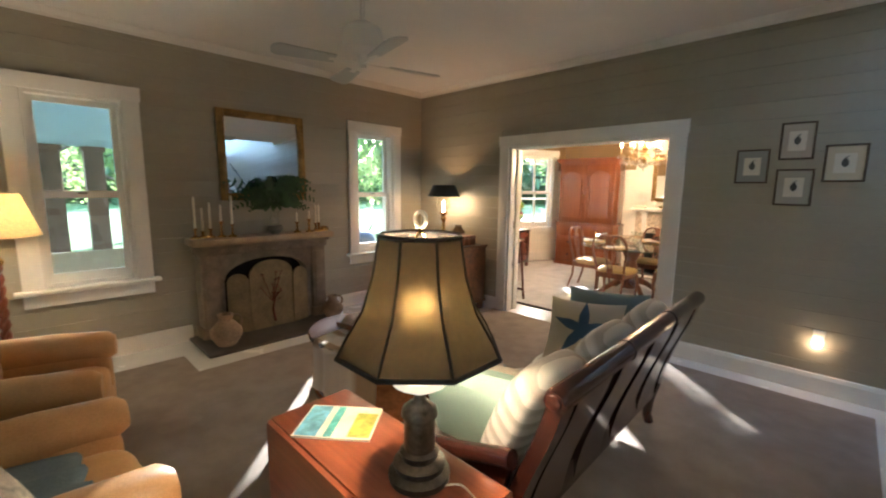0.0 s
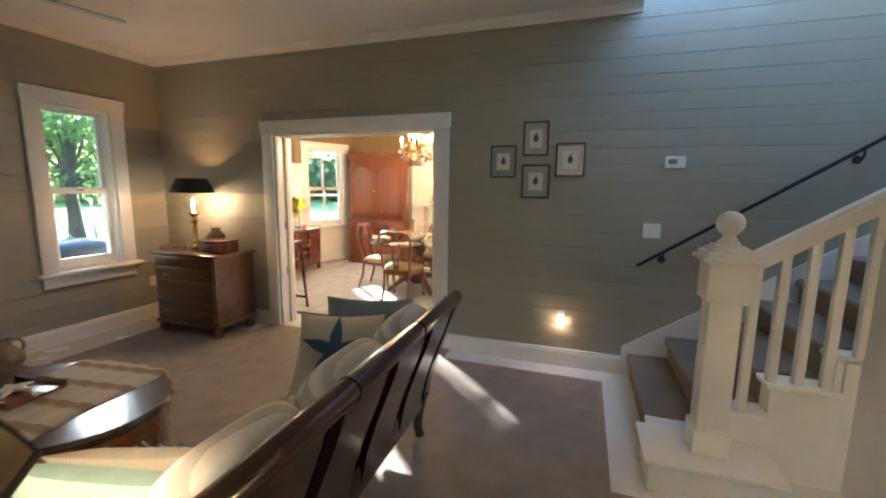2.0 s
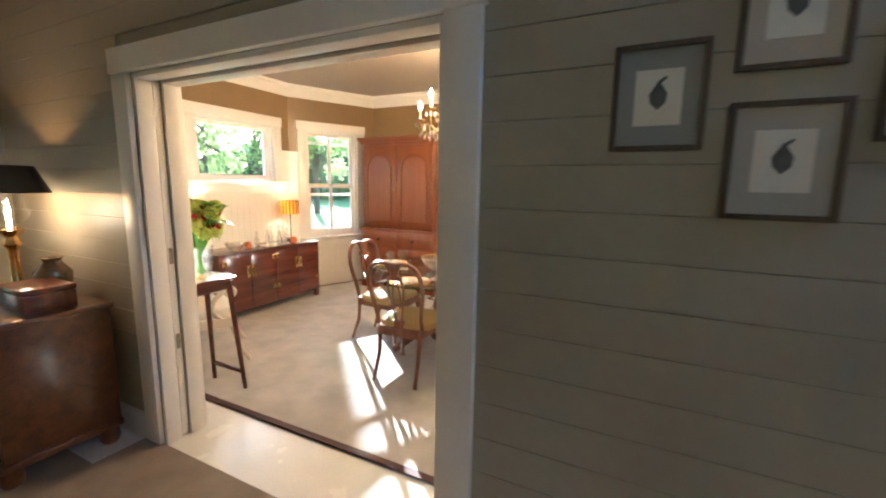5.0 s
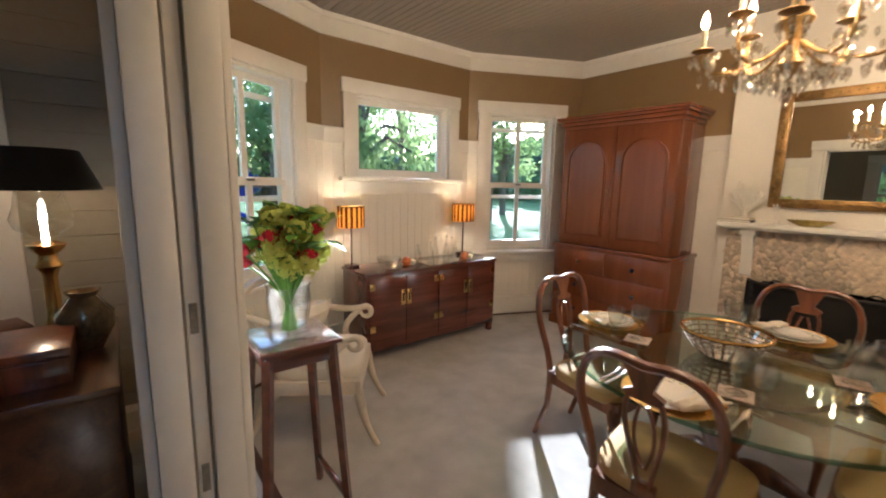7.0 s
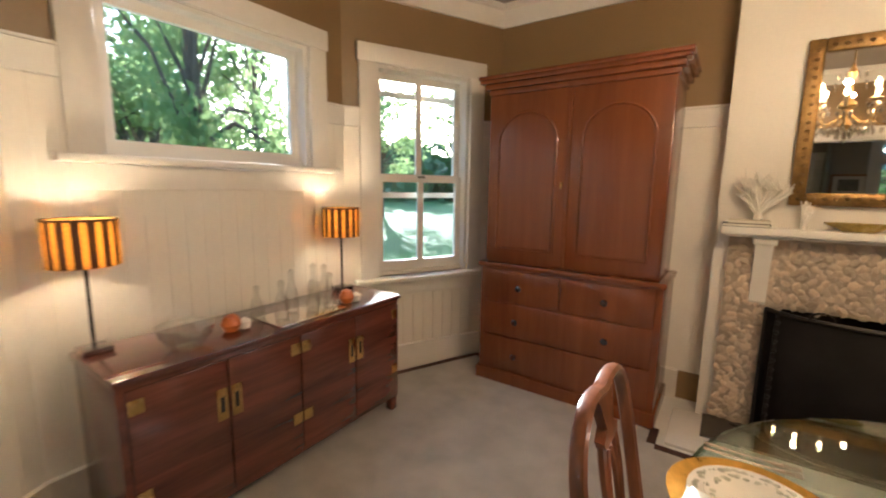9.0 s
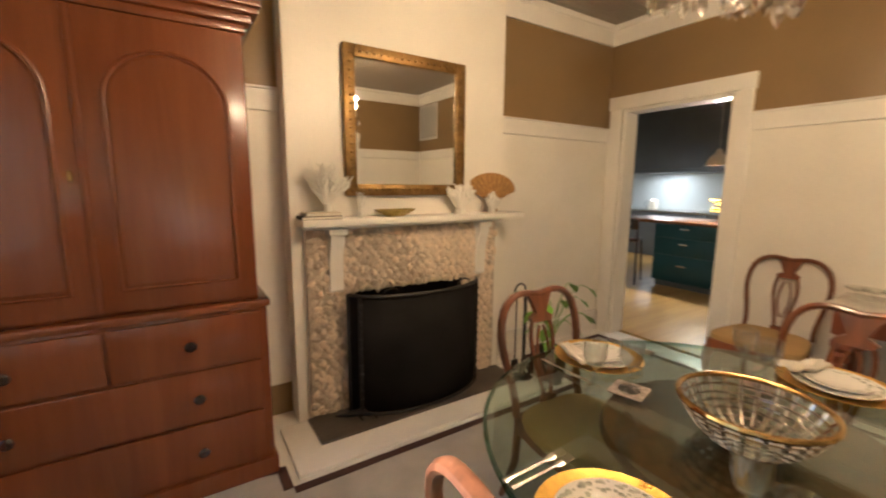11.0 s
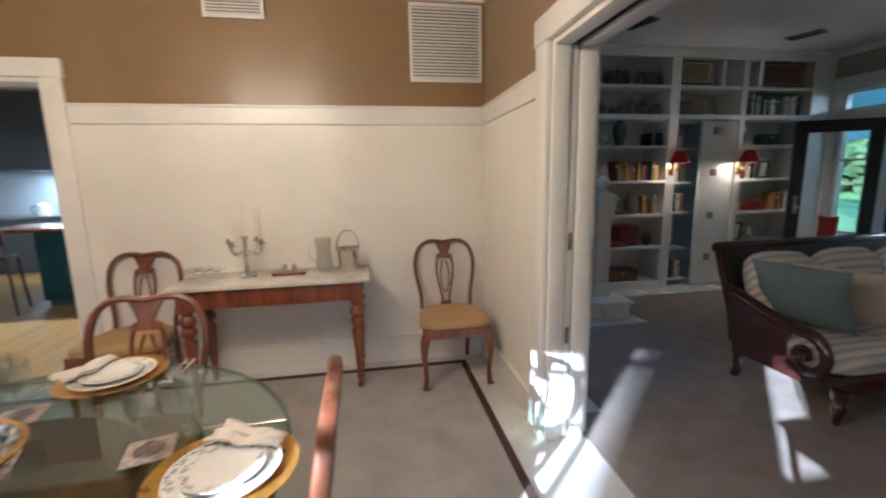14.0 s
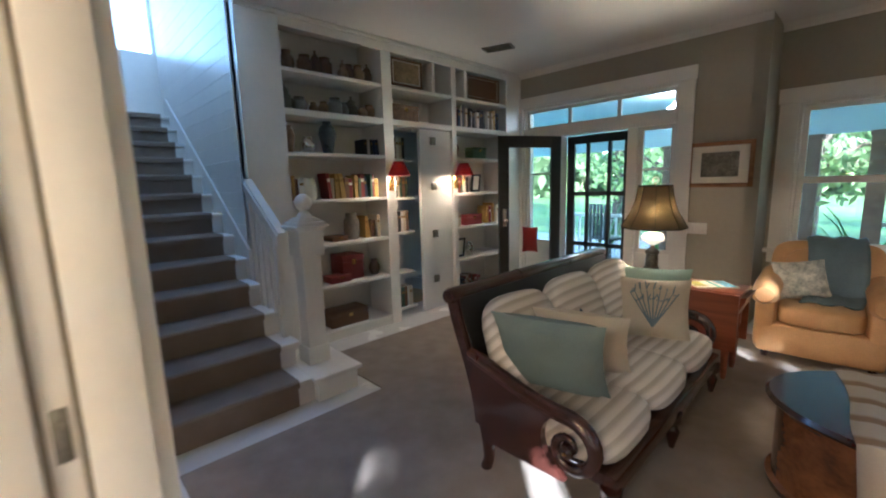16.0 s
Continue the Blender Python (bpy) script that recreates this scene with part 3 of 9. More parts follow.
# ceilings
bm = B()
box(bm, -0.2, -5.6, H_L, 5.0, 0.0, H_L + 0.3)
box(bm, 5.0, -5.6, H_L, 8.8, -1.12, H_L + 0.3)
lone("ceiling", bm, M_CEIL, "pale cream painted ceiling", "ceiling", kind="structure", smooth=None)
# Unseen gap left between the boxes so sky light falls down the stairs.
bm = B()
box(bm, 5.0, -1.12, 5.5, 5.5, 0.2, 5.6)
box(bm, 7.9, -1.12, 5.5, 8.8, 0.2, 5.6)
lone("ceiling_stairwell", bm, M_CEIL, "white ceiling above the stairs with an added gap for sky light", "ceiling", kind="structure", smooth=None)
bm = B()
box(bm, 4.9, -1.12, H_L + 0.3, 5.0, 0.0, 5.6)
lone("wall_stairwell_west", bm, M_WHITE, "white painted wall of the upper landing", "wall", kind="structure", smooth=None)
bm = B()
box(bm, -0.8, 0.2, H_D, 4.8, 4.4, H_D + 0.1)
for k in range(62):
    y = 0.2 + k * 0.068
    box(bm, -0.8, y, H_D - 0.008, 4.8, y + 0.062, H_D + 0.001)
lone("ceiling_dining", bm, M_CEILD, "glossy taupe beadboard ceiling", "ceiling", kind="structure", smooth=None)

# crown and base mouldings
CROWN = [(0, 0), (0.012, 0), (0.02, 0.03), (0.055, 0.075), (0.06, 0.09), (0, 0.09)]
crown = [(d, H_L - 0.065 + z * 0.72) for d, z in CROWN]
trim_run("crown_dividing", pose(0, -0.012, 0), [(0.012, 5.0)], crown, M_WHITE, "cream painted crown moulding")
trim_run("crown_west", pose(0.012, -6, 0, 0, 0, 90), [(0.7, 5.98)], crown, M_WHITE, "cream painted crown moulding")
trim_run("crown_front", W_FRONT, [(0.0, 2.82)], crown, M_WHITE, "cream painted crown moulding")
trim_run("crown_front_window", W_FRONT2, [(0, 3.3)], crown, M_WHITE, "cream painted crown moulding")
dcrown = [(0, 2.665), (0.02, 2.665), (0.02, 2.79), (0.04, 2.80), (0.055, H_D), (0, H_D)]
for k, (m, ln) in enumerate(((D_EAST, 3.96), (D_NORTH, 4.50), (D_WEST, W_LEN), (D_NW, NW_LEN), (D_SW, SW_LEN), (pose(4.58, 0.212, 0, 0, 0, 180), 4.5))):
    trim_run("crown_dining_%d" % (k + 1), m, [(0, ln)], dcrown, M_WHITE, "deep white painted crown moulding")
trim_run("baseboard_dividing", pose(0, -0.012, 0), [(0.03, DW[0] - 0.13), (DW[1] + 0.13, 5.03)], BASE, M_WHITE, "white painted baseboard", "baseboard")
trim_run("baseboard_west", pose(0.012, -6, 0, 0, 0, 90), [(0.75, 2.88), (4.28, 5.97)], BASE, M_WHITE, "white painted baseboard", "baseboard")
trim_run("baseboard_front", W_FRONT, [(2.25, 2.82)], BASE, M_WHITE, "white painted baseboard", "baseboard")
trim_run("baseboard_front_window", W_FRONT2, [(0, 3.3)], BASE, M_WHITE, "white painted baseboard", "baseboard")

# dining panelling: beaded boards under a flat rail
RAIL_Z = 1.93


def wainscot(name, m, length, gaps, openings, beaded=True):
    """Cream beadboard, or smooth panels, with a rail above and a tall base below."""
    root = thing(name, m, "cream painted %s panelling with a flat top rail" % ("beadboard" if beaded else "smooth"), "wall panelling", kind="structure")
    if not beaded:
        for a, b, za, zb in cuts(length, 0.2, RAIL_Z - 0.1, [(max(0.0, o[0]), min(length, o[1]), 0.2 if o[2] < 0.2 else o[2], min(o[3], RAIL_Z - 0.1)) for o in openings]):
            part("panel", box(B(), a, -0.007, za, b, 0, zb), M_CREAM, root, smooth=None)
    edges, u = [], 0.0
    for a, b in sorted(gaps):
        edges.append((u, a))
        u = b
    edges.append((u, length))
    br, bb = B(), B()
    n = round(length / 0.085)
    w = length / n
    for k in range(n if beaded else 0):
        a, b = w * k, w * (k + 1)
        zs = [(0.2, RAIL_Z - 0.1)]
        for o in openings:
            if a < o[1] and b > o[0]:
                zs = [(0.2, o[2] - 0.10), (o[3] + 0.1, RAIL_Z - 0.1)]
        for za, zb in zs:
            if zb > za + 0.05:
                key = ("bead", round(w, 4), round(zb - za, 3))
                if key not in BOARD:
                    BOARD[key] = solid("bead_board", prism(B(), [(0.001, -0.005), (0.003, -0.008), (w - 0.003, -0.008), (w - 0.001, -0.005), (w, -0.005), (w, 0), (0, 0), (0, -0.005)], "z", 0, zb - za), M_CREAM)
                ob = new("bead_board", BOARD[key])
                ob.parent = root
                ob.location = (a, 0, za)
    for a, b in edges:
        if b - a > 0.01:
            box(br, a, -0.026, RAIL_Z - 0.115, b, 0, RAIL_Z, 0.003 if beaded else 0.006)
            box(br, a, -0.034, RAIL_Z, b, 0, RAIL_Z + 0.014, 0.003)
    bases, u = [], 0.0
    for o in sorted(openings):
        if o[2] < 0.1:
            bases.append((u, o[0] - 0.13))
            u = o[1] + 0.13
    bases.append((u, length))
    for a, b in bases:
        if b - a > 0.02:
            box(bb, a, -0.03, 0, b, 0, 0.19, 0.004)
            box(bb, a, -0.036, 0.19, b, 0, 0.205, 0.003)
    part("rail", br, M_WHITE, root, smooth=None)
    part("plinth", bb, M_WHITE, root, smooth=None)


def wide(o, w=0.125):
    return (o[0] - w, o[1] + w)


wainscot("panelling_east", D_EAST, 3.96, [wide(KD)], [KD], False)
wainscot("panelling_north", D_NORTH, 4.50, [(1.56, 3.08)], [(1.56, 3.08, 0, 2.9)], False)
wainscot("panelling_west", D_WEST, W_LEN, [wide(TW)], [TW])
wainscot("panelling_northwest", D_NW, NW_LEN, [wide(W3)], [W3])
wainscot("panelling_southwest", D_SW, SW_LEN, [wide(W4)], [W4])
wainscot("panelling_south", pose(4.58, 0.212, 0, 0, 0, 180), 4.5, [(4.58 - DW[1] - 0.125, 4.58 - DW[0] + 0.125)], [(4.58 - DW[1], 4.58 - DW[0], 0.0, DW[3])], False)

# windows
double_hung("window_1", W_WEST @ pose(0, -0.012, 0), *W1, depth=0.2)
double_hung("window_2", W_WEST @ pose(0, -0.012, 0), *W2, depth=0.2)
double_hung("window_3", D_NW, *W3, muntins=1, storm=True)
double_hung("window_4", D_SW, *W4, muntins=1, storm=True)
fix = thing("window_5", D_WEST, "white framed fixed picture window above the sideboard", "window", kind="structure")
casing(fix, *TW)
jamb(fix, *TW, 0.16)
sash(fix, TW[0] + 0.025, TW[1] - 0.025, TW[2] + 0.03, TW[3] - 0.025, 0.08, 0, bottom=0.045)
por = thing("window_6", W_FRONT2, "wide white porch window with paired sashes", "window", kind="structure")
casing(por, *W5, w=0.15)
jamb(por, *W5, 0.2)
for a, b in ((W5[0] + 0.025, 0.93), (0.97, W5[1] - 0.025)):
    zm = 1.40
    sash(por, a, b, zm - 0.02, W5[3] - 0.025, 0.10, 0)
    sash(por, a, b, W5[2] + 0.03, zm + 0.02, 0.06, 0)
part("mullion", box(B(), 0.93, 0.02, W5[2], 0.97, 0.18, W5[3]), M_WHITE, por)

# wide cased opening with pocket doors
dw = thing("door_1", pose(0, -0.012, 0), "wide white cased opening with pocket doors slid away", "doorway", kind="structure")
casing(dw, DW[0], DW[1], 0, DW[3], w=0.13, sill=False)
casing_b = thing("door_1_dining_side", pose(4.58, 0.212, 0, 0, 0, 180), "white casing of the wide opening", "doorway", kind="structure")
casing(casing_b, 4.58 - DW[1], 4.58 - DW[0], 0, DW[3], w=0.13, sill=False)
for u, s in ((DW[0], 1), (DW[1], -1)):
    for ya, yb in ((0.0, 0.085), (0.14, 0.224)):
        part("jamb", box(B(), u, ya, 0, u + s * 0.025, yb, DW[3], 0.003), M_WHITE, dw)
    d = part("pocket_door", box(B(), u - s * 0.02, 0.094, 0.01, u + s * 0.012, 0.131, DW[3] - 0.02, 0.003), M_WHITE, dw, "edge of a white pocket door slid into the wall")
    for z in (0.55, 1.05):
        part("latch", box(B(), u + s * 0.012, 0.102, z, u + s * 0.017, 0.123, z + 0.09, 0.002), M_PEWTER, d)
for ya, yb in ((0.0, 0.085), (0.14, 0.224)):
    part("jamb_head", box(B(), DW[0] + 0.025, ya, DW[3] - 0.025, DW[1] - 0.025, yb, DW[3], 0.002), M_WHITE, dw)
part("track", box(B(), DW[0], 0.085, DW[3] - 0.006, DW[1], 0.14, DW[3]), M_SOOT, dw)

# kitchen doorway
kd = thing("door_2", D_EAST, "white cased doorway to the kitchen", "doorway", kind="structure")
casing(kd, *KD, w=0.12, sill=False)
jamb(kd, *KD, 0.18, floor=False)

# front door, sidelights and transom
fd = thing("door_3", W_FRONT, "white framed entrance with sidelights and transom", "doorway", kind="structure")
casing(fd, *FD, w=0.14, sill=False)
jamb(fd, *FD, 0.2, floor=False)
uD0, uD1 = 6.12 - 5.38, 6.12 - 4.54
part("transom_bar", box(B(), FD[0], 0.0, 2.03, FD[1], 0.16, 2.15, 0.004), M_WHITE, fd)
for a, b in ((uD0 - 0.11, uD0), (uD1, uD1 + 0.11)):
    part("post", box(B(), a, 0.0, 0, b, 0.16, 2.03, 0.004), M_WHITE, fd)
sash(fd, FD[0] + 0.03, FD[1] - 0.03, 2.15, 2.40, 0.06, 2, bottom=0.035, rail=0.035)
for a, b in ((FD[0] + 0.03, uD0 - 0.11), (uD1 + 0.11, FD[1] - 0.03)):
    part("panel", box(B(), a, 0.03, 0, b, 0.1, 0.62, 0.004), M_WHITE, fd)
    sl = sash(fd, a, b, 0.62, 2.03, 0.05, 0, bottom=0.05)
    part("glazing_bar", box(B(), a, 0.056, 1.55, b, 0.08, 1.575), M_WHITE, sl)
# black screen door in the opening
sc = thing("screen_door", W_FRONT @ pose(uD0, 0.17, 0), "black painted six-light screen door, closed", "door")
wD = uD1 - uD0
bm = B()
box(bm, 0, 0, 0.02, 0.10, 0.035, 2.02)
box(bm, wD - 0.10, 0, 0.02, wD, 0.035, 2.02)
box(bm, 0.10, 0, 1.92, wD - 0.10, 0.035, 2.02)
box(bm, 0.10, 0, 0.02, wD - 0.10, 0.035, 0.22)
for z in (0.62, 1.27):
    box(bm, 0.10, 0, z, wD - 0.10, 0.035, z + 0.05)
for k in (1, 2):
    c = wD * k / 3
    box(bm, c - 0.02, 0, 0.22, c + 0.02, 0.035, 1.92)
part("frame", bm, M_BLACK, sc, smooth=None)
p = part("pane", box(B(), 0.10, 0.015, 0.22, wD - 0.10, 0.018, 1.92), M_PANE, sc)
p.visible_shadow = False
# open black glazed leaf
leaf = thing("front_door", pose(5.37, Y_F + 0.03, 0, 0, 0, 64), "black painted glazed front door standing open", "door")
bm = B()
LW = 0.86
box(bm, 0, -0.022, 0.02, 0.13, 0.022, 2.02, 0.003)
box(bm, LW - 0.13, -0.022, 0.02, LW, 0.022, 2.02, 0.003)
box(bm, 0.13, -0.022, 1.88, LW - 0.13, 0.022, 2.02, 0.003)
box(bm, 0.13, -0.022, 0.02, LW - 0.13, 0.022, 0.30, 0.003)
part("frame", bm, M_BLACK, leaf, smooth=None)
p = part("pane", box(B(), 0.13, -0.004, 0.30, LW - 0.13, 0.004, 1.88), M_PANE, leaf)
p.visible_shadow = False
hp = part("lock_plate", box(B(), LW - 0.095, -0.03, 0.92, LW - 0.04, 0.03, 1.14, 0.004), M_SILVER, leaf, "steel lock plate")
part("knob", tube(B(), [(LW - 0.067, 0.03, 1.0), (LW - 0.067, 0.06, 1.0), (LW - 0.067, 0.075, 1.0), (LW - 0.067, 0.09, 1.0)], [0.01, 0.012, 0.028, 0.02], 12), M_SILVER, hp)


# ---- sitting room ----
# stairs
RISE, RUN, X_ST = 0.179, 0.265, 5.12
stairs = thing("staircase", pose(0, 0, 0), "white painted staircase with a dark taupe carpet runner", "staircase", kind="structure")
Y_ST = -1.12
for k in range(13):
    x, z = X_ST + RUN * k, RISE * k
    part("riser", box(B(), x, Y_ST if x < 5.9 else -1.1, 0 if k < 1 else z - 0.03, x + 0.03, -0.014, z + RISE - 0.03), M_WHITE, stairs)
    part("tread", box(B(), x - 0.03, (Y_ST - 0.03) if x < 5.9 else -1.1, z + RISE - 0.03, x + RUN + 0.02, -0.014, z + RISE, 0.006), M_WHITE, stairs)
    bm = B()
    prism(bm, [(x - 0.012, z), (x, z), (x, z + RISE - 0.028), (x - 0.028, z + RISE - 0.028), (x - 0.028, z + RISE + 0.001), (x + RUN - 0.002, z + RISE + 0.001), (x + RUN - 0.002, z + RISE + 0.014), (x - 0.03, z + RISE + 0.014), (x - 0.042, z + RISE), (x - 0.040, z + RISE - 0.036), (x - 0.012, z + RISE - 0.04)], "y", -1.0, -0.035)
    part("runner", bm, M_TREADC, stairs, "dark taupe carpet runner")
    if x < 5.95:
        part("side_panel", box(B(), x + 0.03, Y_ST, 0, x + RUN + 0.03, Y_ST + 0.03, z + RISE - 0.03), M_WHITE, stairs)
part("skirt", prism(B(), [(5.03, 0), (5.03, 0.24), (8.4, 0.24 + 3.37 * RISE / RUN), (8.4, 2.2), (5.3, 0)], "y", -0.032, -0.0125), M_WHITE, stairs, smooth=None)
part("skirt", prism(B(), [(6.08, 0.97), (8.4, 0.97 + 2.32 * RISE / RUN), (8.4, 2.2), (6.08, 0.6)], "y", -1.112, -1.09), M_WHITE, stairs, smooth=None)
bm = B()
box(bm, 5.06, -1.43, 0, 5.62, Y_ST + 0.0, 0.15, 0.004)
part("starting_step", bm, M_WHITE, stairs)
part("starting_tread", box(B(), 5.03, -1.46, 0.15, 5.65, Y_ST + 0.03, 0.183, 0.01), M_WHITE, stairs)
newel = thing("newel_post", pose(5.35, -1.25, 0.183), "white painted square newel post with a ball finial", "newel post")
part("shaft", box(B(), -0.07, -0.07, 0, 0.07, 0.07, 0.84, 0.004), M_WHITE, newel)
part("plinth", box(B(), -0.085, -0.085, 0, 0.085, 0.085, 0.13, 0.006), M_WHITE, newel)
part("head", box(B(), -0.092, -0.092, 0.80, 0.092, 0.092, 0.99, 0.004), M_WHITE, newel)
bm = B()
for w, a, b in ((0.105, 0.985, 1.0), (0.125, 1.0, 1.02), (0.105, 1.02, 1.045), (0.085, 1.045, 1.062), (0.065, 1.062, 1.075)):
    box(bm, -w, -w, a, w, w, b, 0.005)
part("cap", bm, M_WHITE, newel)
prof = [(0.0, 1.07), (0.05, 1.07), (0.05, 1.09), (0.032, 1.105), (0.028, 1.125)] + [(0.061 * math.sin(a), 1.18 - 0.061 * math.cos(a)) for a in np.linspace(0.5, 3.1, 12)] + [(0, 1.241)]
part("ball", lathe(B(), prof, 24), M_WHITE, newel)
SL = RISE / RUN
for k in range(5):
    x = 5.53 + k * 0.115
    zb = RISE * (int((x - X_ST + 0.02) / RUN) + 1)
    part("baluster", box(B(), x - 0.021, -1.13, zb, x + 0.021, -1.088, 1.09 + (x - 5.42) * SL, 0.003), M_WHITE, stairs)
bm = B()
prism(bm, [(5.42, 1.05), (6.0, 1.05 + 0.58 * SL), (6.0, 1.13 + 0.58 * SL), (5.42, 1.13)], "y", -1.15, -1.07)
prism(bm, [(5.42, 1.13), (6.0, 1.13 + 0.58 * SL), (6.0, 1.155 + 0.58 * SL), (5.42, 1.155)], "y", -1.14, -1.08)
part("handrail", bm, M_WHITE, stairs)
rail = thing("wall_handrail", pose(5.09, -0.012, 0.93), "black iron handrail bracketed to the wall", "handrail")
part("rod", tube(B(), [(0, -0.07, 0), (2.6, -0.07, 2.6 * SL)], 0.013, 8), M_IRON, rail)
for x in (0.18, 1.3, 2.4):
    bk = part("bracket", tube(B(), bez((x, -0.07, x * SL - 0.012), (x, -0.10, x * SL - 0.07), (x - 0.03, -0.05, x * SL - 0.11), (x, 0.0, x * SL - 0.07), 8), 0.008, 6), M_IRON, rail)
    part("rosette", tube(B(), [(x, 0.0, x * SL - 0.07), (x, -0.012, x * SL - 0.07)], [0.03, 0.02], 10), M_IRON, bk)

# built-in bookcases
BAYS = [(-1.46, -2.46), (-2.58, -3.43), (-3.50, -4.44)]
SH = [0.10, 0.545, 0.945, 1.355, 1.77, 2.13, 2.46]
bc = thing("bookcase", pose(X_BK, 0, 0), "white painted floor-to-ceiling built-in bookcase", "bookcase", kind="structure")
for a, b in ((-1.12, -1.46), (-2.46, -2.58), (-3.43, -3.50), (-4.44, Y_F + 0.002)):
    part("pier", box(B(), 0, a, 0, 0.40, b, H_L - 0.002), M_WHITE, bc, smooth=None)
part("fascia", box(B(), -0.012, -1.46, 2.77, 0.02, -4.44, H_L - 0.004, 0.003), M_WHITE, bc)
part("cornice", box(B(), -0.03, -1.12, 2.845, -0.001, -4.6, H_L - 0.003, 0.006), M_WHITE, bc)
for (a, b), which in zip(BAYS, ("ends", "middle", "ends")):
    zs = SH if which == "ends" else [2.13, 2.46]
    if (a, b) == BAYS[2]:
        zs = [0.10, 0.545, 0.945, 1.355, 1.77, 2.13, 2.46]
    for z in zs:
        thick = 0.055 if z == 2.13 else 0.032
        part("shelf", box(B(), 0.004, b + 0.001, z - thick, 0.39, a - 0.001, z, 0.003), M_WHITE, bc)
    if which == "ends":
        part("toe_board", box(B(), 0.01, b + 0.001, 0, 0.03, a - 0.001, 0.068), M_WHITE, bc)
    part("divider", box(B(), 0.01, (a + b) / 2 - 0.16 - 0.02, 2.46, 0.38, (a + b) / 2 - 0.16 + 0.02, 2.77), M_WHITE, bc) if which == "middle" else None
part("divider", box(B(), 0.01, -3.70, 2.46, 0.38, -3.66, 2.77), M_WHITE, bc)
# passage behind the middle bay with its bookcase door swung back
psg = thing("passage_door", pose(X_BK, 0, 0), "white hinged bookcase door swung open into the passage", "door", kind="structure")
part("panel", box(B(), 0.03, -2.95, 0.02, 0.07, -3.42, 2.06, 0.003), M_WHITE, psg)
for z in (0.33, 0.86, 1.40, 1.90):
    part("hinge", box(B(), 0.018, -3.10, z, 0.03, -3.18, z + 0.085, 0.003), M_PEWTER, psg, "steel hinge")
for z in (0.05, 0.45, 0.92, 1.30, 1.72, 2.05):
    part("shelf", box(B(), 0.16, -2.585, z, 0.38, -2.95, z + 0.03, 0.003), M_WHITE, psg)
part("back", box(B(), 0.39, -2.585, 0.05, 0.41, -2.95, 2.08), M_WHITE, psg)
bm = B()
box(bm, X_BK + 0.42, -3.6, -0.004, 8.8, -2.4, 0.004)
lone("passage_floor", bm, M_KFLOOR, "brown wooden passage floor", "floor", kind="structure")
bm = B()
box(bm, 7.6, -4.6, 0, 7.7, -1.2, 2.9)
box(bm, X_BK + 0.42, -4.75, 0, 7.6, -4.65, 2.9)
box(bm, X_BK + 0.54, -1.35, 0, 7.6, -1.23, 2.9)
lone("wall_passage", bm, M_WHITE, "white painted passage wall", "wall", kind="structure")

# shelf contents
rng = random.Random(4)
JARS = [mat("stoneware_%s" % n, c, 0.45, var=0.35, scale=18, bump=0.3) for n, c in (("brown", (0.10, 0.06, 0.035)), ("tan", (0.22, 0.14, 0.08)), ("grey", (0.13, 0.12, 0.10)))]
COVERS = [mat("cover_%s" % n, c, 0.6, var=0.12, bump=0.15) for n, c in (("red", (0.18, 0.02, 0.018)), ("black", (0.02, 0.02, 0.022)), ("cream", (0.55, 0.48, 0.36)), ("brown", (0.14, 0.07, 0.035)), ("green", (0.035, 0.08, 0.05)), ("white", (0.68, 0.66, 0.6)), ("ochre", (0.42, 0.26, 0.06)), ("navy", (0.03, 0.045, 0.09)))]


def jar(x, y, z, h, r, kind, material, lid=False):
    ob = thing("jar", pose(x, y, z), "small brown glazed stoneware jar on a shelf", "jar", "pottery on the shelves")
    prof = {0: [(0, 0), (0.62 * r, 0), (r, 0.35 * h), (0.95 * r, 0.6 * h), (0.55 * r, 0.86 * h), (0.62 * r, h), (0.5 * r, h), (0.45 * r, 0.9 * h)],
            1: [(0, 0), (0.8 * r, 0), (r, 0.2 * h), (r, 0.7 * h), (0.7 * r, 0.85 * h), (0.72 * r, h), (0.6 * r, h), (0.55 * r, 0.88 * h)],
            2: [(0, 0), (0.5 * r, 0), (0.75 * r, 0.3 * h), (r, 0.62 * h), (0.8 * r, 0.82 * h), (0.42 * r, 0.92 * h), (0.5 * r, h), (0.4 * r, h), (0.35 * r, 0.92 * h)]}[kind]
    part("body", lathe(B(), prof, 16), material, ob)
    if lid:
        part("lid", lathe(B(), [(0, h + 0.06), (0.012, h + 0.055), (0.008, h + 0.035), (0.6 * r, h + 0.005), (0.62 * r, h - 0.004), (0, h - 0.004)], 14), material, ob)
    return ob


def book(x, y, z, w, h, d, material, tilt=0.0, group="books on the shelves"):
    """A shelved book with covers, spine and paper block; its spine looks along -x."""
    ob = thing("book", pose(x, y, z, tilt, 0, 0), "cloth-bound book standing upright on a shelf", "book", group)
    bm = B()
    box(bm, 0, -w / 2, 0, d, -w / 2 + 0.004, h)
    box(bm, 0, w / 2 - 0.004, 0, d, w / 2, h)
    box(bm, 0, -w / 2 + 0.004, 0, 0.005, w / 2 - 0.004, h)
    part("cover", bm, material, ob, smooth=None)
    part("page_block", box(B(), 0.006, -w / 2 + 0.0045, 0.004, d - 0.006, w / 2 - 0.0045, h - 0.005), M_PAPER, ob)
    if w > 0.028:
        part("title_band", box(B(), -0.0012, -w / 2 + 0.004, h * 0.66, 0, w / 2 - 0.004, h * 0.78), M_PAPER if material is COVERS[0] else M_GILT, ob)
    return ob


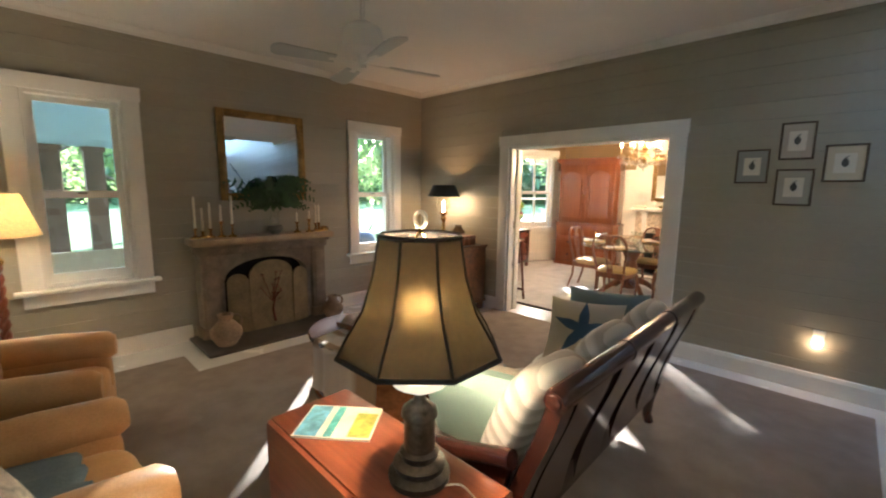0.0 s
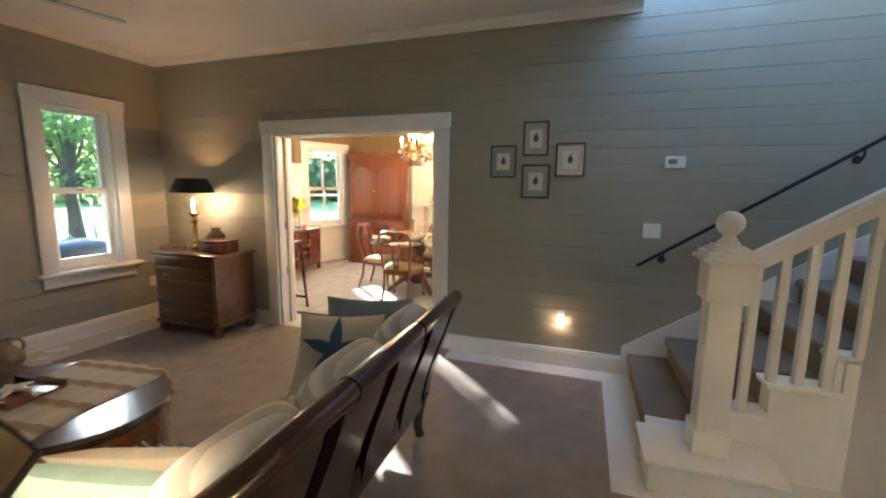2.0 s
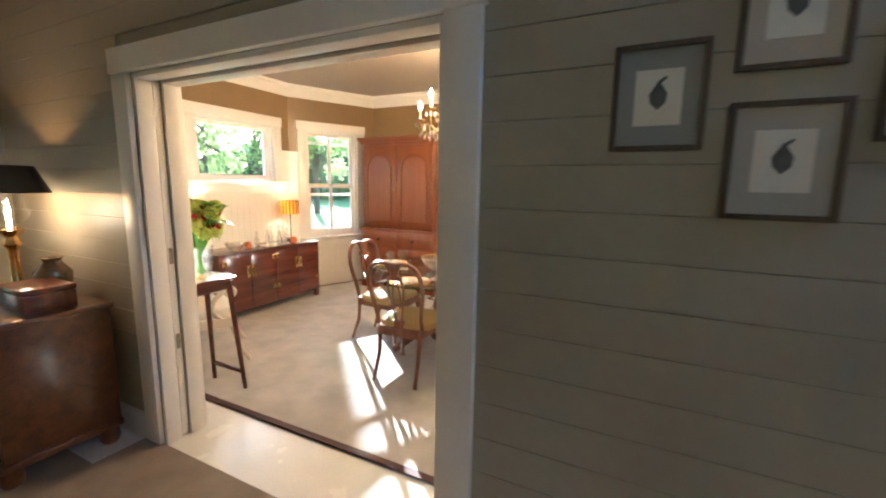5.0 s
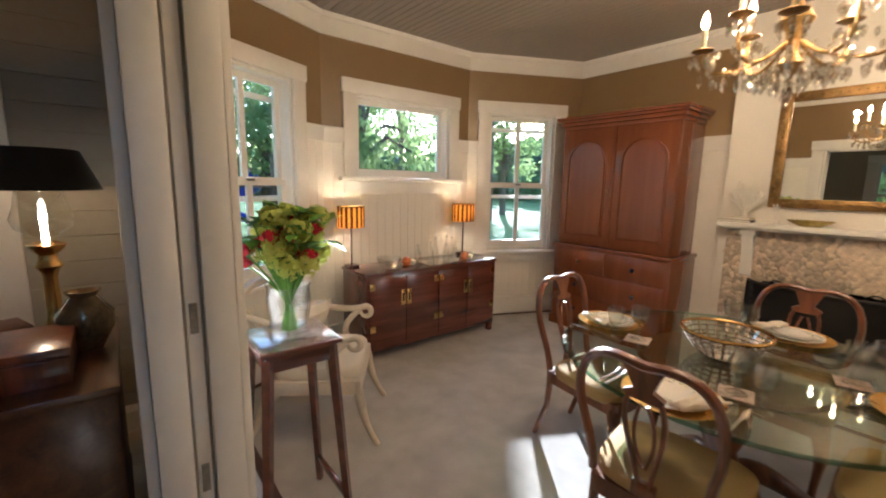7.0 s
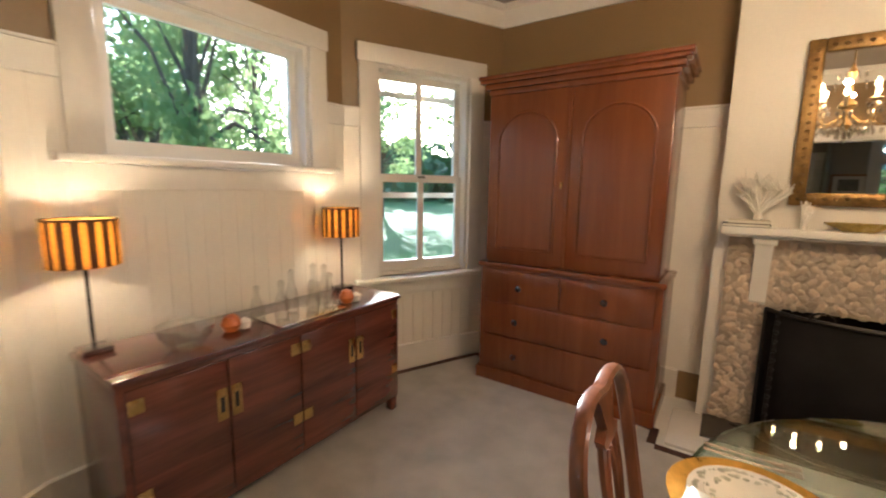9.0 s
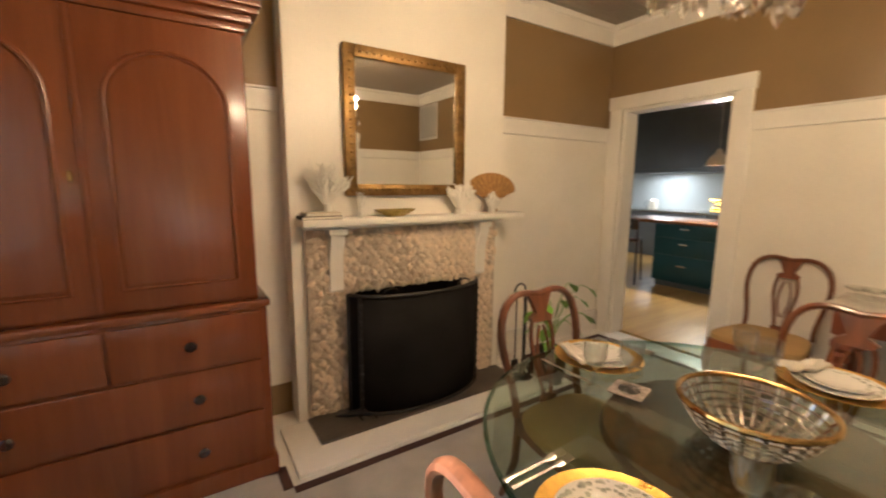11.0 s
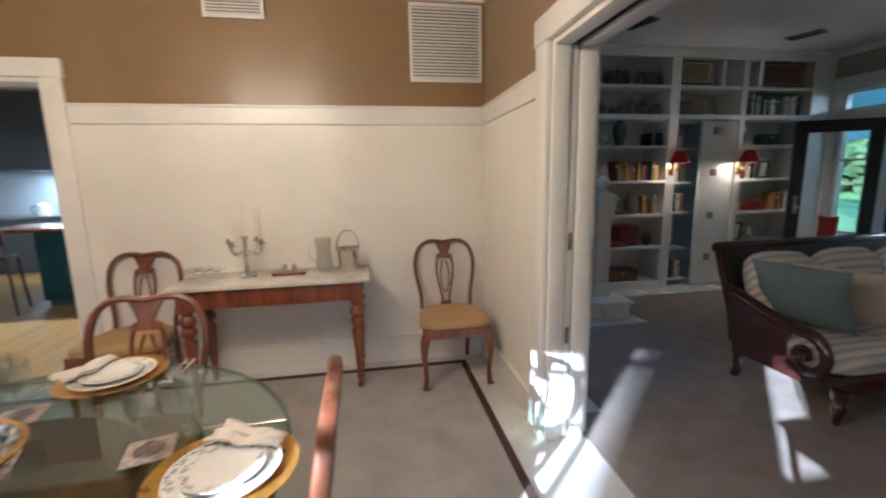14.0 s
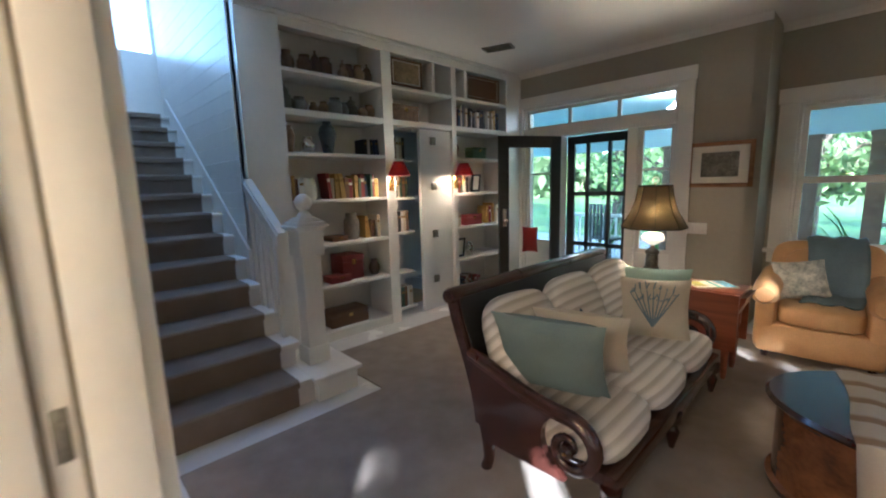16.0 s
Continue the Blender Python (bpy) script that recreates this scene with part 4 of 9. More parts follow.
def book_row(y0, y1, z, hmax=0.24):
    y = y0
    while y > y1 + 0.03:
        w = rng.uniform(0.022, 0.05)
        h = rng.uniform(0.72, 1.0) * hmax
        book(X_BK + rng.uniform(0.05, 0.10), y - w / 2, z, w, h, 0.17, rng.choice(COVERS), rng.choice((0, 0, 0, -6)))
        y -= w + rng.choice((0.002, 0.004, 0.015))


def chest_box(name, x0, x1, y0, y1, z, h, material, label):
    ob = thing(name, pose(0, 0, 0), label, "box")
    part("body", box(B(), x0, y0, z, x1, y1, z + h * 0.72, 0.004), material, ob)
    part("lid", box(B(), x0 - 0.006, y0 + 0.006, z + h * 0.73, x1, y1 - 0.006, z + h, 0.008), material, ob)
    part("clasp", box(B(), x0 - 0.012, (y0 + y1) / 2 + 0.02, z + h * 0.6, x0 - 0.005, (y0 + y1) / 2 - 0.02, z + h * 0.82, 0.002), M_BRASS, ob)


for z, ys in ((2.46, (-1.50, -1.58, -1.74, -1.83, -1.93, -2.12, -2.20, -2.30, -2.39)), (2.13, (-1.53, -1.62, -1.66, -1.82, -1.91, -2.0, -2.10, -2.22, -2.32, -2.40))):
    for y in ys:
        jar(X_BK + rng.uniform(0.12, 0.2), y, z, rng.uniform(0.10, 0.18), rng.uniform(0.045, 0.07), rng.choice((0, 1)), rng.choice(JARS), rng.random() < 0.4)
jar(X_BK + 0.16, -1.55, 1.77, 0.24, 0.05, 2, JARS[1])
jar(X_BK + 0.16, -1.72, 1.77, 0.15, 0.07, 0, M_SILVER)
jar(X_BK + 0.16, -1.92, 1.77, 0.30, 0.085, 2, mat("blue_stoneware", (0.07, 0.085, 0.10), 0.3, var=0.3, scale=15))
book_row(-2.28, -2.44, 1.77, 0.2)
book_row(-1.50, -1.62, 1.355, 0.26)
jar(X_BK + 0.15, -1.70, 1.355, 0.2, 0.07, 1, M_PAPER)
book_row(-1.86, -2.44, 1.355, 0.25)
jar(X_BK + 0.14, -1.75, 0.945, 0.20, 0.04, 2, M_BRASS)
jar(X_BK + 0.16, -2.12, 0.945, 0.26, 0.08, 1, JARS[2])
book_row(-2.24, -2.42, 0.945, 0.24)
chest_box("wooden_box", X_BK + 0.08, X_BK + 0.26, -1.86, -2.03, 0.945, 0.05, COVERS[3], "flat brown wooden box on a shelf")
chest_box("red_box", X_BK + 0.10, X_BK + 0.34, -1.96, -2.20, 0.545, 0.25, COVERS[0], "deep red leather box on a shelf")
chest_box("book_box", X_BK + 0.05, X_BK + 0.22, -1.80, -2.02, 0.545, 0.07, COVERS[0], "small dark red box on a shelf")
jar(X_BK + 0.15, -2.36, 0.545, 0.16, 0.06, 0, JARS[0])
chest_box("writing_box", X_BK + 0.06, X_BK + 0.30, -1.78, -2.2, 0.10, 0.15, COVERS[3], "long brown wooden box on the bottom shelf")
chest_box("wicker_case", X_BK + 0.06, X_BK + 0.34, -2.62, -2.98, 2.13, 0.17, JARS[1], "brown wicker case on a shelf")
pic_mat = mat("brown_print", (0.30, 0.22, 0.12), 0.6, var=0.5, scale=9)


def flat_picture(name, m, w, h, frame_m, print_m, label, border=0.022, mount=0.25, d=0.02, group="", mount_m=None):
    """A framed print hung on a wall; its face looks along local -y."""
    ob = thing(name, m, label, "picture", group)
    bm = B()
    box(bm, -w / 2, -d, -h / 2, -w / 2 + border, 0, h / 2, 0.003)
    box(bm, w / 2 - border, -d, -h / 2, w / 2, 0, h / 2, 0.003)
    box(bm, -w / 2 + border, -d, -h / 2, w / 2 - border, 0, -h / 2 + border, 0.003)
    box(bm, -w / 2 + border, -d, h / 2 - border, w / 2 - border, 0, h / 2, 0.003)
    part("frame", bm, frame_m, ob)
    part("mount", box(B(), -w / 2 + border, -0.009, -h / 2 + border, w / 2 - border, -0.001, h / 2 - border), mount_m or M_PAPER, ob)
    iw, ih = w / 2 - border, h / 2 - border
    part("print", box(B(), -iw * (1 - mount), -0.0105, -ih * (1 - mount), iw * (1 - mount), -0.009, ih * (1 - mount)), print_m, ob)
    return ob


flat_picture("framed_print", pose(X_BK + 0.07, -2.83, 2.62, 0, 0, -90), 0.42, 0.27, COVERS[3], pic_mat, "old brown framed print propped on the shelf", mount=0.1)
flat_picture("framed_print", pose(X_BK + 0.07, -4.05, 2.62, 0, 0, -90), 0.62, 0.27, COVERS[3], COVERS[3], "long dark red framed panel on the shelf", mount=0.05)
book_row(-3.56, -4.38, 2.13, 0.27)
jar(X_BK + 0.15, -3.62, 1.77, 0.2, 0.05, 2, JARS[0])
chest_box("green_box", X_BK + 0.06, X_BK + 0.2, -3.85, -4.1, 1.77, 0.14, COVERS[4], "dark green box on a shelf")
book_row(-3.56, -3.82, 1.355, 0.25)
flat_picture("framed_print", pose(X_BK + 0.15, -3.98, 1.47, 8, 0, -90), 0.16, 0.22, COVERS[1], M_PAPER, "small black framed photograph standing on the shelf", mount=0.2)
chest_box("red_box", X_BK + 0.06, X_BK + 0.22, -3.70, -4.0, 0.945, 0.13, COVERS[0], "dark red lacquer box on a shelf")
book_row(-3.53, -3.62, 0.945, 0.2)
book_row(-4.1, -4.36, 0.945, 0.26)
flat_picture("framed_print", pose(X_BK + 0.12, -3.62, 0.67, 8, 0, -90), 0.18, 0.24, COVERS[1], M_PAPER, "small dark framed picture standing on the shelf", mount=0.2)
jar(X_BK + 0.15, -3.85, 0.545, 0.17, 0.06, 0, M_SILVER)
book_row(-3.55, -3.95, 0.10, 0.2)
for z in (1.75, 1.33, 0.95, 0.08):
    y = -2.62
    while y > -2.86:
        w = rng.uniform(0.025, 0.045)
        book(X_BK + 0.19, y - w / 2, z, w, 0.23, 0.15, rng.choice(COVERS[1:6]))
        y -= w + 0.004

# brass swing-arm sconces with burgundy shades
M_REDT = cloth_shade("burgundy_shade", (0.10, 0.012, 0.014), (0.5, 0.05, 0.03), 0.12)


def sconce(y):
    ob = thing("wall_sconce", pose(X_BK, y, 1.50), "brass wall sconce with a burgundy cone shade, lit", "wall lamp", "sconces on the bookcase")
    part("back_plate", box(B(), -0.016, -0.035, -0.09, 0, 0.035, 0.06, 0.004), M_BRASS, ob)
    part("arm", tube(B(), bez((-0.012, 0, -0.03), (-0.10, 0, -0.06), (-0.15, 0, -0.03), (-0.14, 0, 0.06), 8), 0.007, 6), M_BRASS, ob)
    part("shade", lathe(B(), [(0.115, 0.06), (0.05, 0.20), (0.047, 0.20), (0.111, 0.06)], 20, -0.14), M_REDT, ob)
    part("bulb", lathe(B(), [(0, 0.07), (0.018, 0.08), (0.022, 0.105), (0.012, 0.14), (0, 0.145)], 10, -0.14), M_BULB, ob)
    bulb("sconce_light", X_BK - 0.14, y, 1.56, 0.45, 0.025)


sconce(-2.52)
sconce(-3.465)

# fireplace
fp = thing("fireplace", pose(0.012, -2.40, 0), "carved grey stone fireplace with a limestone mantel shelf", "fireplace", kind="structure")
part("hearth", box(B(), 0, -0.76, 0, 0.66, 0.76, 0.03, 0.006), M_HEARTH, fp)
bm = B()
for s in (-1, 1):
    box(bm, 0, s * 0.66, 0.03, 0.20, s * 0.50, 0.86, 0.006)
    box(bm, 0, s * 0.685, 0.03, 0.225, s * 0.48, 0.14, 0.01)
    box(bm, 0.2, s * 0.63, 0.2, 0.212, s * 0.53, 0.80, 0.005)
    box(bm, 0, s * 0.50, 0.03, 0.15, s * 0.44, 0.74, 0.006)
part("pilaster", bm, M_STONE, fp)
arch = [(-0.50, 0.92), (0.50, 0.92), (0.50, 0.62)] + [(0.44 * math.cos(a), 0.60 + 0.19 * math.sin(a)) for a in np.linspace(0, math.pi, 14)] + [(-0.50, 0.62)]
part("arch", prism(B(), arch, "x", 0.0, 0.17), M_STONE, fp)
bm = B()
box(bm, 0, -0.68, 0.86, 0.22, 0.68, 0.93, 0.008)
box(bm, 0, -0.70, 0.93, 0.25, 0.70, 0.965, 0.01)
part("frieze", bm, M_STONE, fp)
part("mantel_shelf", box(B(), 0, -0.735, 0.965, 0.30, 0.735, 1.03, 0.014), M_MANT, fp)
part("firebox", box(B(), 0.004, -0.45, 0.03, 0.02, 0.45, 0.80), M_SOOT, fp)
scr = thing("fire_screen", pose(0.235, -2.40, 0.03, 0, 0, 0), "painted three-panel arched fire screen", "fire screen")
M_SCREEN = mat("faded_painted_board", (0.24, 0.18, 0.09), 0.7, var=0.3, scale=6, fine=40, bump=0.2)
M_REDBR = mat("faded_red_blossom", (0.16, 0.05, 0.025), 0.8, var=0.4, scale=20)


def arch_panel(w, h, r):
    return [(-w / 2, 0), (w / 2, 0), (w / 2, h - r)] + [(w / 2 * math.cos(a), h - r + r * math.sin(a)) for a in np.linspace(0.1, 3.04, 12)] + [(-w / 2, h - r)]


part("centre_panel", prism(B(), [(u, v) for u, v in arch_panel(0.46, 0.74, 0.15)], "x", 0.0, 0.02), M_SCREEN, scr)
for s in (-1, 1):
    pm = Matrix.Translation((0.01, s * 0.23, 0)) @ Matrix.Rotation(s * radians(18), 4, "Z")
    bm = prism(B(), [(u + s * 0.105, v) for u, v in arch_panel(0.21, 0.62, 0.10)], "x", 0.0, 0.018)
    bmesh.ops.transform(bm, matrix=pm, verts=bm.verts[:])
    part("side_panel", bm, M_SCREEN, scr)
tree_bm = B()
tube(tree_bm, [(0.024, 0.02, 0.06), (0.026, 0.0, 0.2), (0.024, 0.03, 0.34), (0.024, 0.0, 0.48)], [0.016, 0.012, 0.008, 0.004], 6)
for k in range(14):
    y, z = rng.uniform(-0.15, 0.15), rng.uniform(0.28, 0.60)
    tube(tree_bm, [(0.023, 0.0, 0.28), (0.024, y, z)], [0.005, 0.003], 5)
    lathe(tree_bm, [(0, -0.002), (rng.uniform(0.014, 0.026), 0), (0, 0.014)], 7, 0.022, y, z)
part("painted_tree", tree_bm, M_REDBR, scr, "faded red painted blossoming tree")


def pot(name, x, y, z, h, r, label, group=""):
    ob = thing(name, pose(x, y, z), label, "jug", group)
    part("body", lathe(B(), [(0, 0), (0.6 * r, 0), (r, 0.3 * h), (r, 0.5 * h), (0.55 * r, 0.75 * h), (0.4 * r, 0.82 * h), (0.5 * r, h), (0.4 * r, h), (0.33 * r, 0.84 * h)], 22), M_CLAY, ob)
    part("handle", tube(B(), bez((0, 0.42 * r, 0.92 * h), (0, 1.1 * r, h), (0, 1.2 * r, 0.6 * h), (0, 0.9 * r, 0.55 * h), 8), 0.011, 6), M_CLAY, ob)


pot("clay_jug", 0.47, -2.95, 0.03, 0.30, 0.14, "worn brown earthenware jug on the hearth")
pot("clay_jug", 0.40, -1.76, 0.03, 0.26, 0.12, "worn brown earthenware jug on the hearth")


def candlestick(x, y, z, h, candle, group="candlesticks on the mantel"):
    ob = thing("candlestick", pose(x, y, z), "brass candlestick with a tall ivory candle", "candlestick", group)
    part("stem", lathe(B(), [(0, 0), (0.042, 0), (0.040, 0.012), (0.016, 0.025), (0.010, 0.25 * h), (0.018, 0.3 * h), (0.009, 0.38 * h), (0.014, 0.65 * h), (0.008, 0.72 * h), (0.02, 0.92 * h), (0.022, h), (0, h)], 14), M_BRASS, ob)
    part("candle", lathe(B(), [(0, h - 0.01), (0.0115, h - 0.01), (0.010, h + candle), (0.004, h + candle + 0.004), (0, h + candle + 0.004)], 10), M_WAX, ob)


for y, h, c in ((-3.06, 0.10, 0.30), (-2.99, 0.07, 0.22), (-2.92, 0.09, 0.25), (-2.83, 0.16, 0.16), (-2.74, 0.13, 0.28), (-2.05, 0.12, 0.10), (-1.92, 0.15, 0.09), (-1.83, 0.10, 0.20), (-1.78, 0.10, 0.20)):
    candlestick(0.15 + 0.05 * math.sin(y * 9), y, 1.03, h, c)
jar(0.15, -1.70, 1.03, 0.05, 0.05, 1, M_BRASS)
fern = thing("fern", pose(0.17, -2.30, 1.03), "dark green fern in a small dark bowl on the mantel", "potted plant")
part("bowl", lathe(B(), [(0, 0), (0.04, 0), (0.085, 0.05), (0.08, 0.09), (0.072, 0.09), (0.06, 0.06)], 18), JARS[2], fern)
part("vase", lathe(B(), [(0.03, 0.08), (0.05, 0.14), (0.04, 0.22), (0.048, 0.24), (0.04, 0.24)], 14), M_CRYST, fern)
bm = B()
for k in range(80):
    a, lean = rng.uniform(0, 6.28), rng.uniform(0.12, 0.40)
    tip = Vector((abs(0.4 * lean * math.cos(a)) * 0.9 - 0.03, lean * math.sin(a) * 1.25, rng.uniform(0.26, 0.60)))
    pts = bez((0, 0, 0.2), (tip.x * 0.2, tip.y * 0.2, 0.42), (tip.x * 0.6, tip.y * 0.7, tip.z + 0.06), tip, 9)
    for i in range(2, 10):
        p = pts[i]
        d = (pts[i] - pts[i - 1]).normalized()
        s = d.cross(Vector((1, 0, 0.3))).normalized() * 0.085 * (1.15 - i / 9)
        for sg in (1, -1):
            q = p + s * sg + d * 0.02
            bm.faces.new([bm.verts.new(v) for v in (p, p + d * 0.028, q + d * 0.014, q)])
part("frond_cluster", bm, M_LEAFD, fern, smooth=None)


def mirror(name, m, w, h, fw, label, d=0.045, beads=True):
    """A mirror in a moulded gilt frame; it looks along local -y and hangs from its middle."""
    ob = thing(name, m, label, "mirror")
    for nm, s in (("frame_side", -1), ("frame_side", 1)):
        bm = B()
        box(bm, s * (w / 2 - fw), -d, -h / 2, s * w / 2, 0, h / 2, 0.008)
        for k in range(int(h / 0.045) if beads else 0):
            lathe(bm, [(0, -0.012), (0.012, 0), (0, 0.012)], 6, s * (w / 2 - fw * 0.55), -d - 0.002, -h / 2 + 0.03 + k * 0.045)
        part(nm, bm, M_GILT, ob)
    for z in (-1, 1):
        bm = B()
        box(bm, -w / 2 + fw, -d, z * (h / 2 - fw), w / 2 - fw, 0, z * h / 2, 0.008)
        for k in range(int((w - 2 * fw) / 0.045) if beads else 0):
            lathe(bm, [(0, -0.012), (0.012, 0), (0, 0.012)], 6, -w / 2 + fw + 0.03 + k * 0.045, -d - 0.002, z * (h / 2 - fw * 0.55))
        part("frame_rail", bm, M_GILT, ob)
    part("glass", box(B(), -w / 2 + fw, -0.02, -h / 2 + fw, w / 2 - fw, -0.004, h / 2 - fw), M_MIRROR, ob, "silvered mirror glass", smooth=None)
    return ob


mirror("wall_mirror", pose(0.016, -2.33, 1.85, 0, 0, 90) @ pose(0, 0, 0, -2), 0.92, 0.92, 0.075, "antique gilt framed mirror above the stone mantel")

# sofa
SO = pose(3.60, -2.25, 0, 0, 0, 1.0)
sofa = thing("sofa", SO, "dark mahogany framed sofa with striped cushions", "sofa")
HL = 0.875
part("crest_rail", tube(B(), [(0.415, -HL - 0.02, 0.895), (0.415, -HL, 0.895), (0.415, HL, 0.895), (0.415, HL + 0.02, 0.895)], [0.034, 0.042, 0.042, 0.034], 16), M_DARK, sofa)
for s in (-1, 1):
    part("end_boss", tube(B(), [(0.415, s * (HL + 0.015), 0.895), (0.415, s * (HL + 0.026), 0.895), (0.415, s * (HL + 0.03), 0.895)], [0.026, 0.024, 0.012], 14), M_DARK, sofa)
for y in (-0.30, 0.28):
    part("collar", tube(B(), [(0.415, y - 0.008, 0.895), (0.415, y + 0.008, 0.895)], 0.0455, 16), M_DARK, sofa, "turned dark wood collar")


def back_profile(thick, off=0.0):
    """The raked, curved section of the back from the crest rail down to the seat."""
    front = bez((0.385, 0, 0.885), (0.36, 0, 0.72), (0.225, 0, 0.52), (0.20, 0, 0.26), 10)
    return [(p.x - off, p.z) for p in front] + [(p.x - off + thick, p.z) for p in reversed(front)]


for y in (-HL, HL - 0.085):
    part("back_post", prism(B(), back_profile(0.055), "y", y, y + 0.085), M_DARK, sofa)
part("back_rail", box(B(), 0.17, -HL + 0.085, 0.22, 0.25, HL - 0.085, 0.36, 0.012), M_DARK, sofa)
for y in (-0.745, -0.345, 0.055, 0.455):
    part("back_slat", prism(B(), back_profile(0.034, -0.016), "y", y, y + 0.29), M_DARK, sofa, "broad curved mahogany slat")
# Black sheet that keeps the gaps between the slats dark.
part("back_lining", prism(B(), back_profile(0.010, 0.014), "y", -HL + 0.03, HL - 0.03), M_BLACK, sofa, "black sheet behind the slats")
part("seat_rail", box(B(), -0.45, -HL + 0.04, 0.19, -0.39, HL - 0.04, 0.28, 0.014), M_DARK, sofa)
part("seat_deck", box(B(), -0.39, -HL + 0.05, 0.22, 0.20, HL - 0.05, 0.27), M_DARK, sofa)
for s in (-1, 1):
    ym = s * (HL + 0.01)
    cx_, cz_, R0 = -0.27, 0.365, 0.135
    top = bez((0.27, 0, 0.63), (0.14, 0, 0.60), (-0.06, 0, 0.50), (cx_, 0, cz_ + R0), 12)
    curl = [(cx_ - (R0 - 0.0055 * k) * math.sin(k * 0.36), cz_ + (R0 - 0.0055 * k) * math.cos(k * 0.36)) for k in range(1, 24)]
    path = [(p.x, ym, p.z) for p in top] + [(a, ym, b) for a, b in curl]
    part("arm_scroll", tube(B(), path, [0.036] * 13 + [0.035 - 0.0011 * k for k in range(len(path) - 13)], 10, 1.0), M_DARK, sofa)
    panel = [(p.x, p.z - 0.005) for p in top[:-1]] + [(cx_ + R0 * math.sin(a), cz_ + R0 * math.cos(a)) for a in np.linspace(0.12, 2.6, 9)] + [(-0.25, 0.20), (0.20, 0.20), (0.21, 0.40)]
    part("arm_panel", prism(B(), panel, "y", s * (HL - 0.02), s * (HL + 0.018)), M_DARK, sofa, "solid veneered arm panel", smooth=None)
    ros = part("rosette", tube(B(), [(cx_, s * (HL + 0.0), cz_), (cx_, s * (HL + 0.048), cz_), (cx_, s * (HL + 0.056), cz_)], [0.034, 0.030, 0.012], 16), M_DARK, sofa)
    part("boss", lathe(B(), [(0, 0), (0.012, 0.004), (0, 0.012)], 10, cx_, s * (HL + 0.056), cz_ - 0.005), M_BRASS, ros)
    part("back_leg", tube(B(), [(0.225, s * (HL - 0.045), 0.30), (0.205, s * (HL - 0.045), 0.18), (0.20, s * (HL - 0.04), 0.07), (0.215, s * (HL - 0.035), 0.012)], [0.045, 0.036, 0.028, 0.030], 10), M_DARK, sofa)
for y in (-HL + 0.08, 0.03, HL - 0.06):
    part("leg", lathe(B(), [(0, 0.012), (0.014, 0.012), (0.018, 0.03), (0.036, 0.11), (0.022, 0.14), (0.042, 0.165), (0.045, 0.22), (0, 0.22)], 12, -0.42, y), M_DARK, sofa)
for k in (-1, 0, 1):
    part("seat_cushion", soft_box(B(), 0.64, 0.562, 0.17, pose(-0.115, k * 0.565, 0.345), 4), M_STRIPE, sofa, "cream and taupe striped seat cushion")
    part("back_cushion", soft_box(B(), 0.17, 0.545, 0.50, pose(0.165, k * 0.565, 0.645, 3 * k, 21, 0), 3.4), M_STRIPE, sofa, "cream and taupe striped back cushion")


def pillow(x, y, z, w, h, t, rx, ry, rz, material, label, deco=None):
    m = SO @ pose(x, y, z, rx, ry, rz)
    ob = thing("pillow", m, label, "pillow", "pillows on the sofa")
    part("cover", puff(B(), w, h, t, pose(0, 0, 0)), material, ob)
    if deco:
        part("embroidery", deco(t), M_NAVY if deco is star else M_THROWB, ob, "dark blue embroidered motif")
    return ob


def star(t):
    """A five-armed starfish lying on the pillow's rounded face."""
    def lift(x, y):
        return t / 2 * math.sqrt(max(0.0, (1 - (x / 0.235) ** 4) * (1 - (y / 0.22) ** 4))) * 1.05 + 0.004
    bm = B()
    rings = []
    for f in (0.02, 0.25, 0.5, 0.75, 1.0):
        ring = []
        for k in range(20):
            r = (0.19 if k % 4 == 0 else 0.052 if k % 4 == 2 else 0.098) * f
            a = k * math.pi / 10 + 0.3
            x, y = r * math.cos(a), r * math.sin(a)
            ring.append(bm.verts.new((x, y, lift(x, y) + (0.006 if f < 1 else 0.0))))
        rings.append(ring)
    bm.faces.new(rings[0])
    for p, q in zip(rings, rings[1:]):
        for k in range(20):
            bm.faces.new((p[k], q[k], q[(k + 1) % 20], p[(k + 1) % 20]))
    return bm


def coral(t):
    bm = B()
    r2 = random.Random(2)
    def z_at(x, y):
        return t / 2 * math.sqrt(max(0.0, (1 - (x / 0.23) ** 4) * (1 - (y / 0.21) ** 4))) + 0.002
    for k in range(9):
        a = 0.5 + 2.14 * k / 8
        pts = [(0, -0.13), (0.06 * math.cos(a), -0.05), (0.12 * math.cos(a), 0.02 + 0.03 * math.sin(a)), (0.16 * math.cos(a), 0.05 + 0.08 * math.sin(a))]
        tube(bm, [(x, y, z_at(x, y)) for x, y in pts], [0.006, 0.005, 0.004, 0.002], 5)
        for j in range(4):
            x, y = pts[2 + j % 2]
            tube(bm, [(x, y, z_at(x, y)), (x + r2.uniform(-0.03, 0.03), y + r2.uniform(0, 0.05), z_at(x, y))], [0.005, 0.003], 5)
    return bm


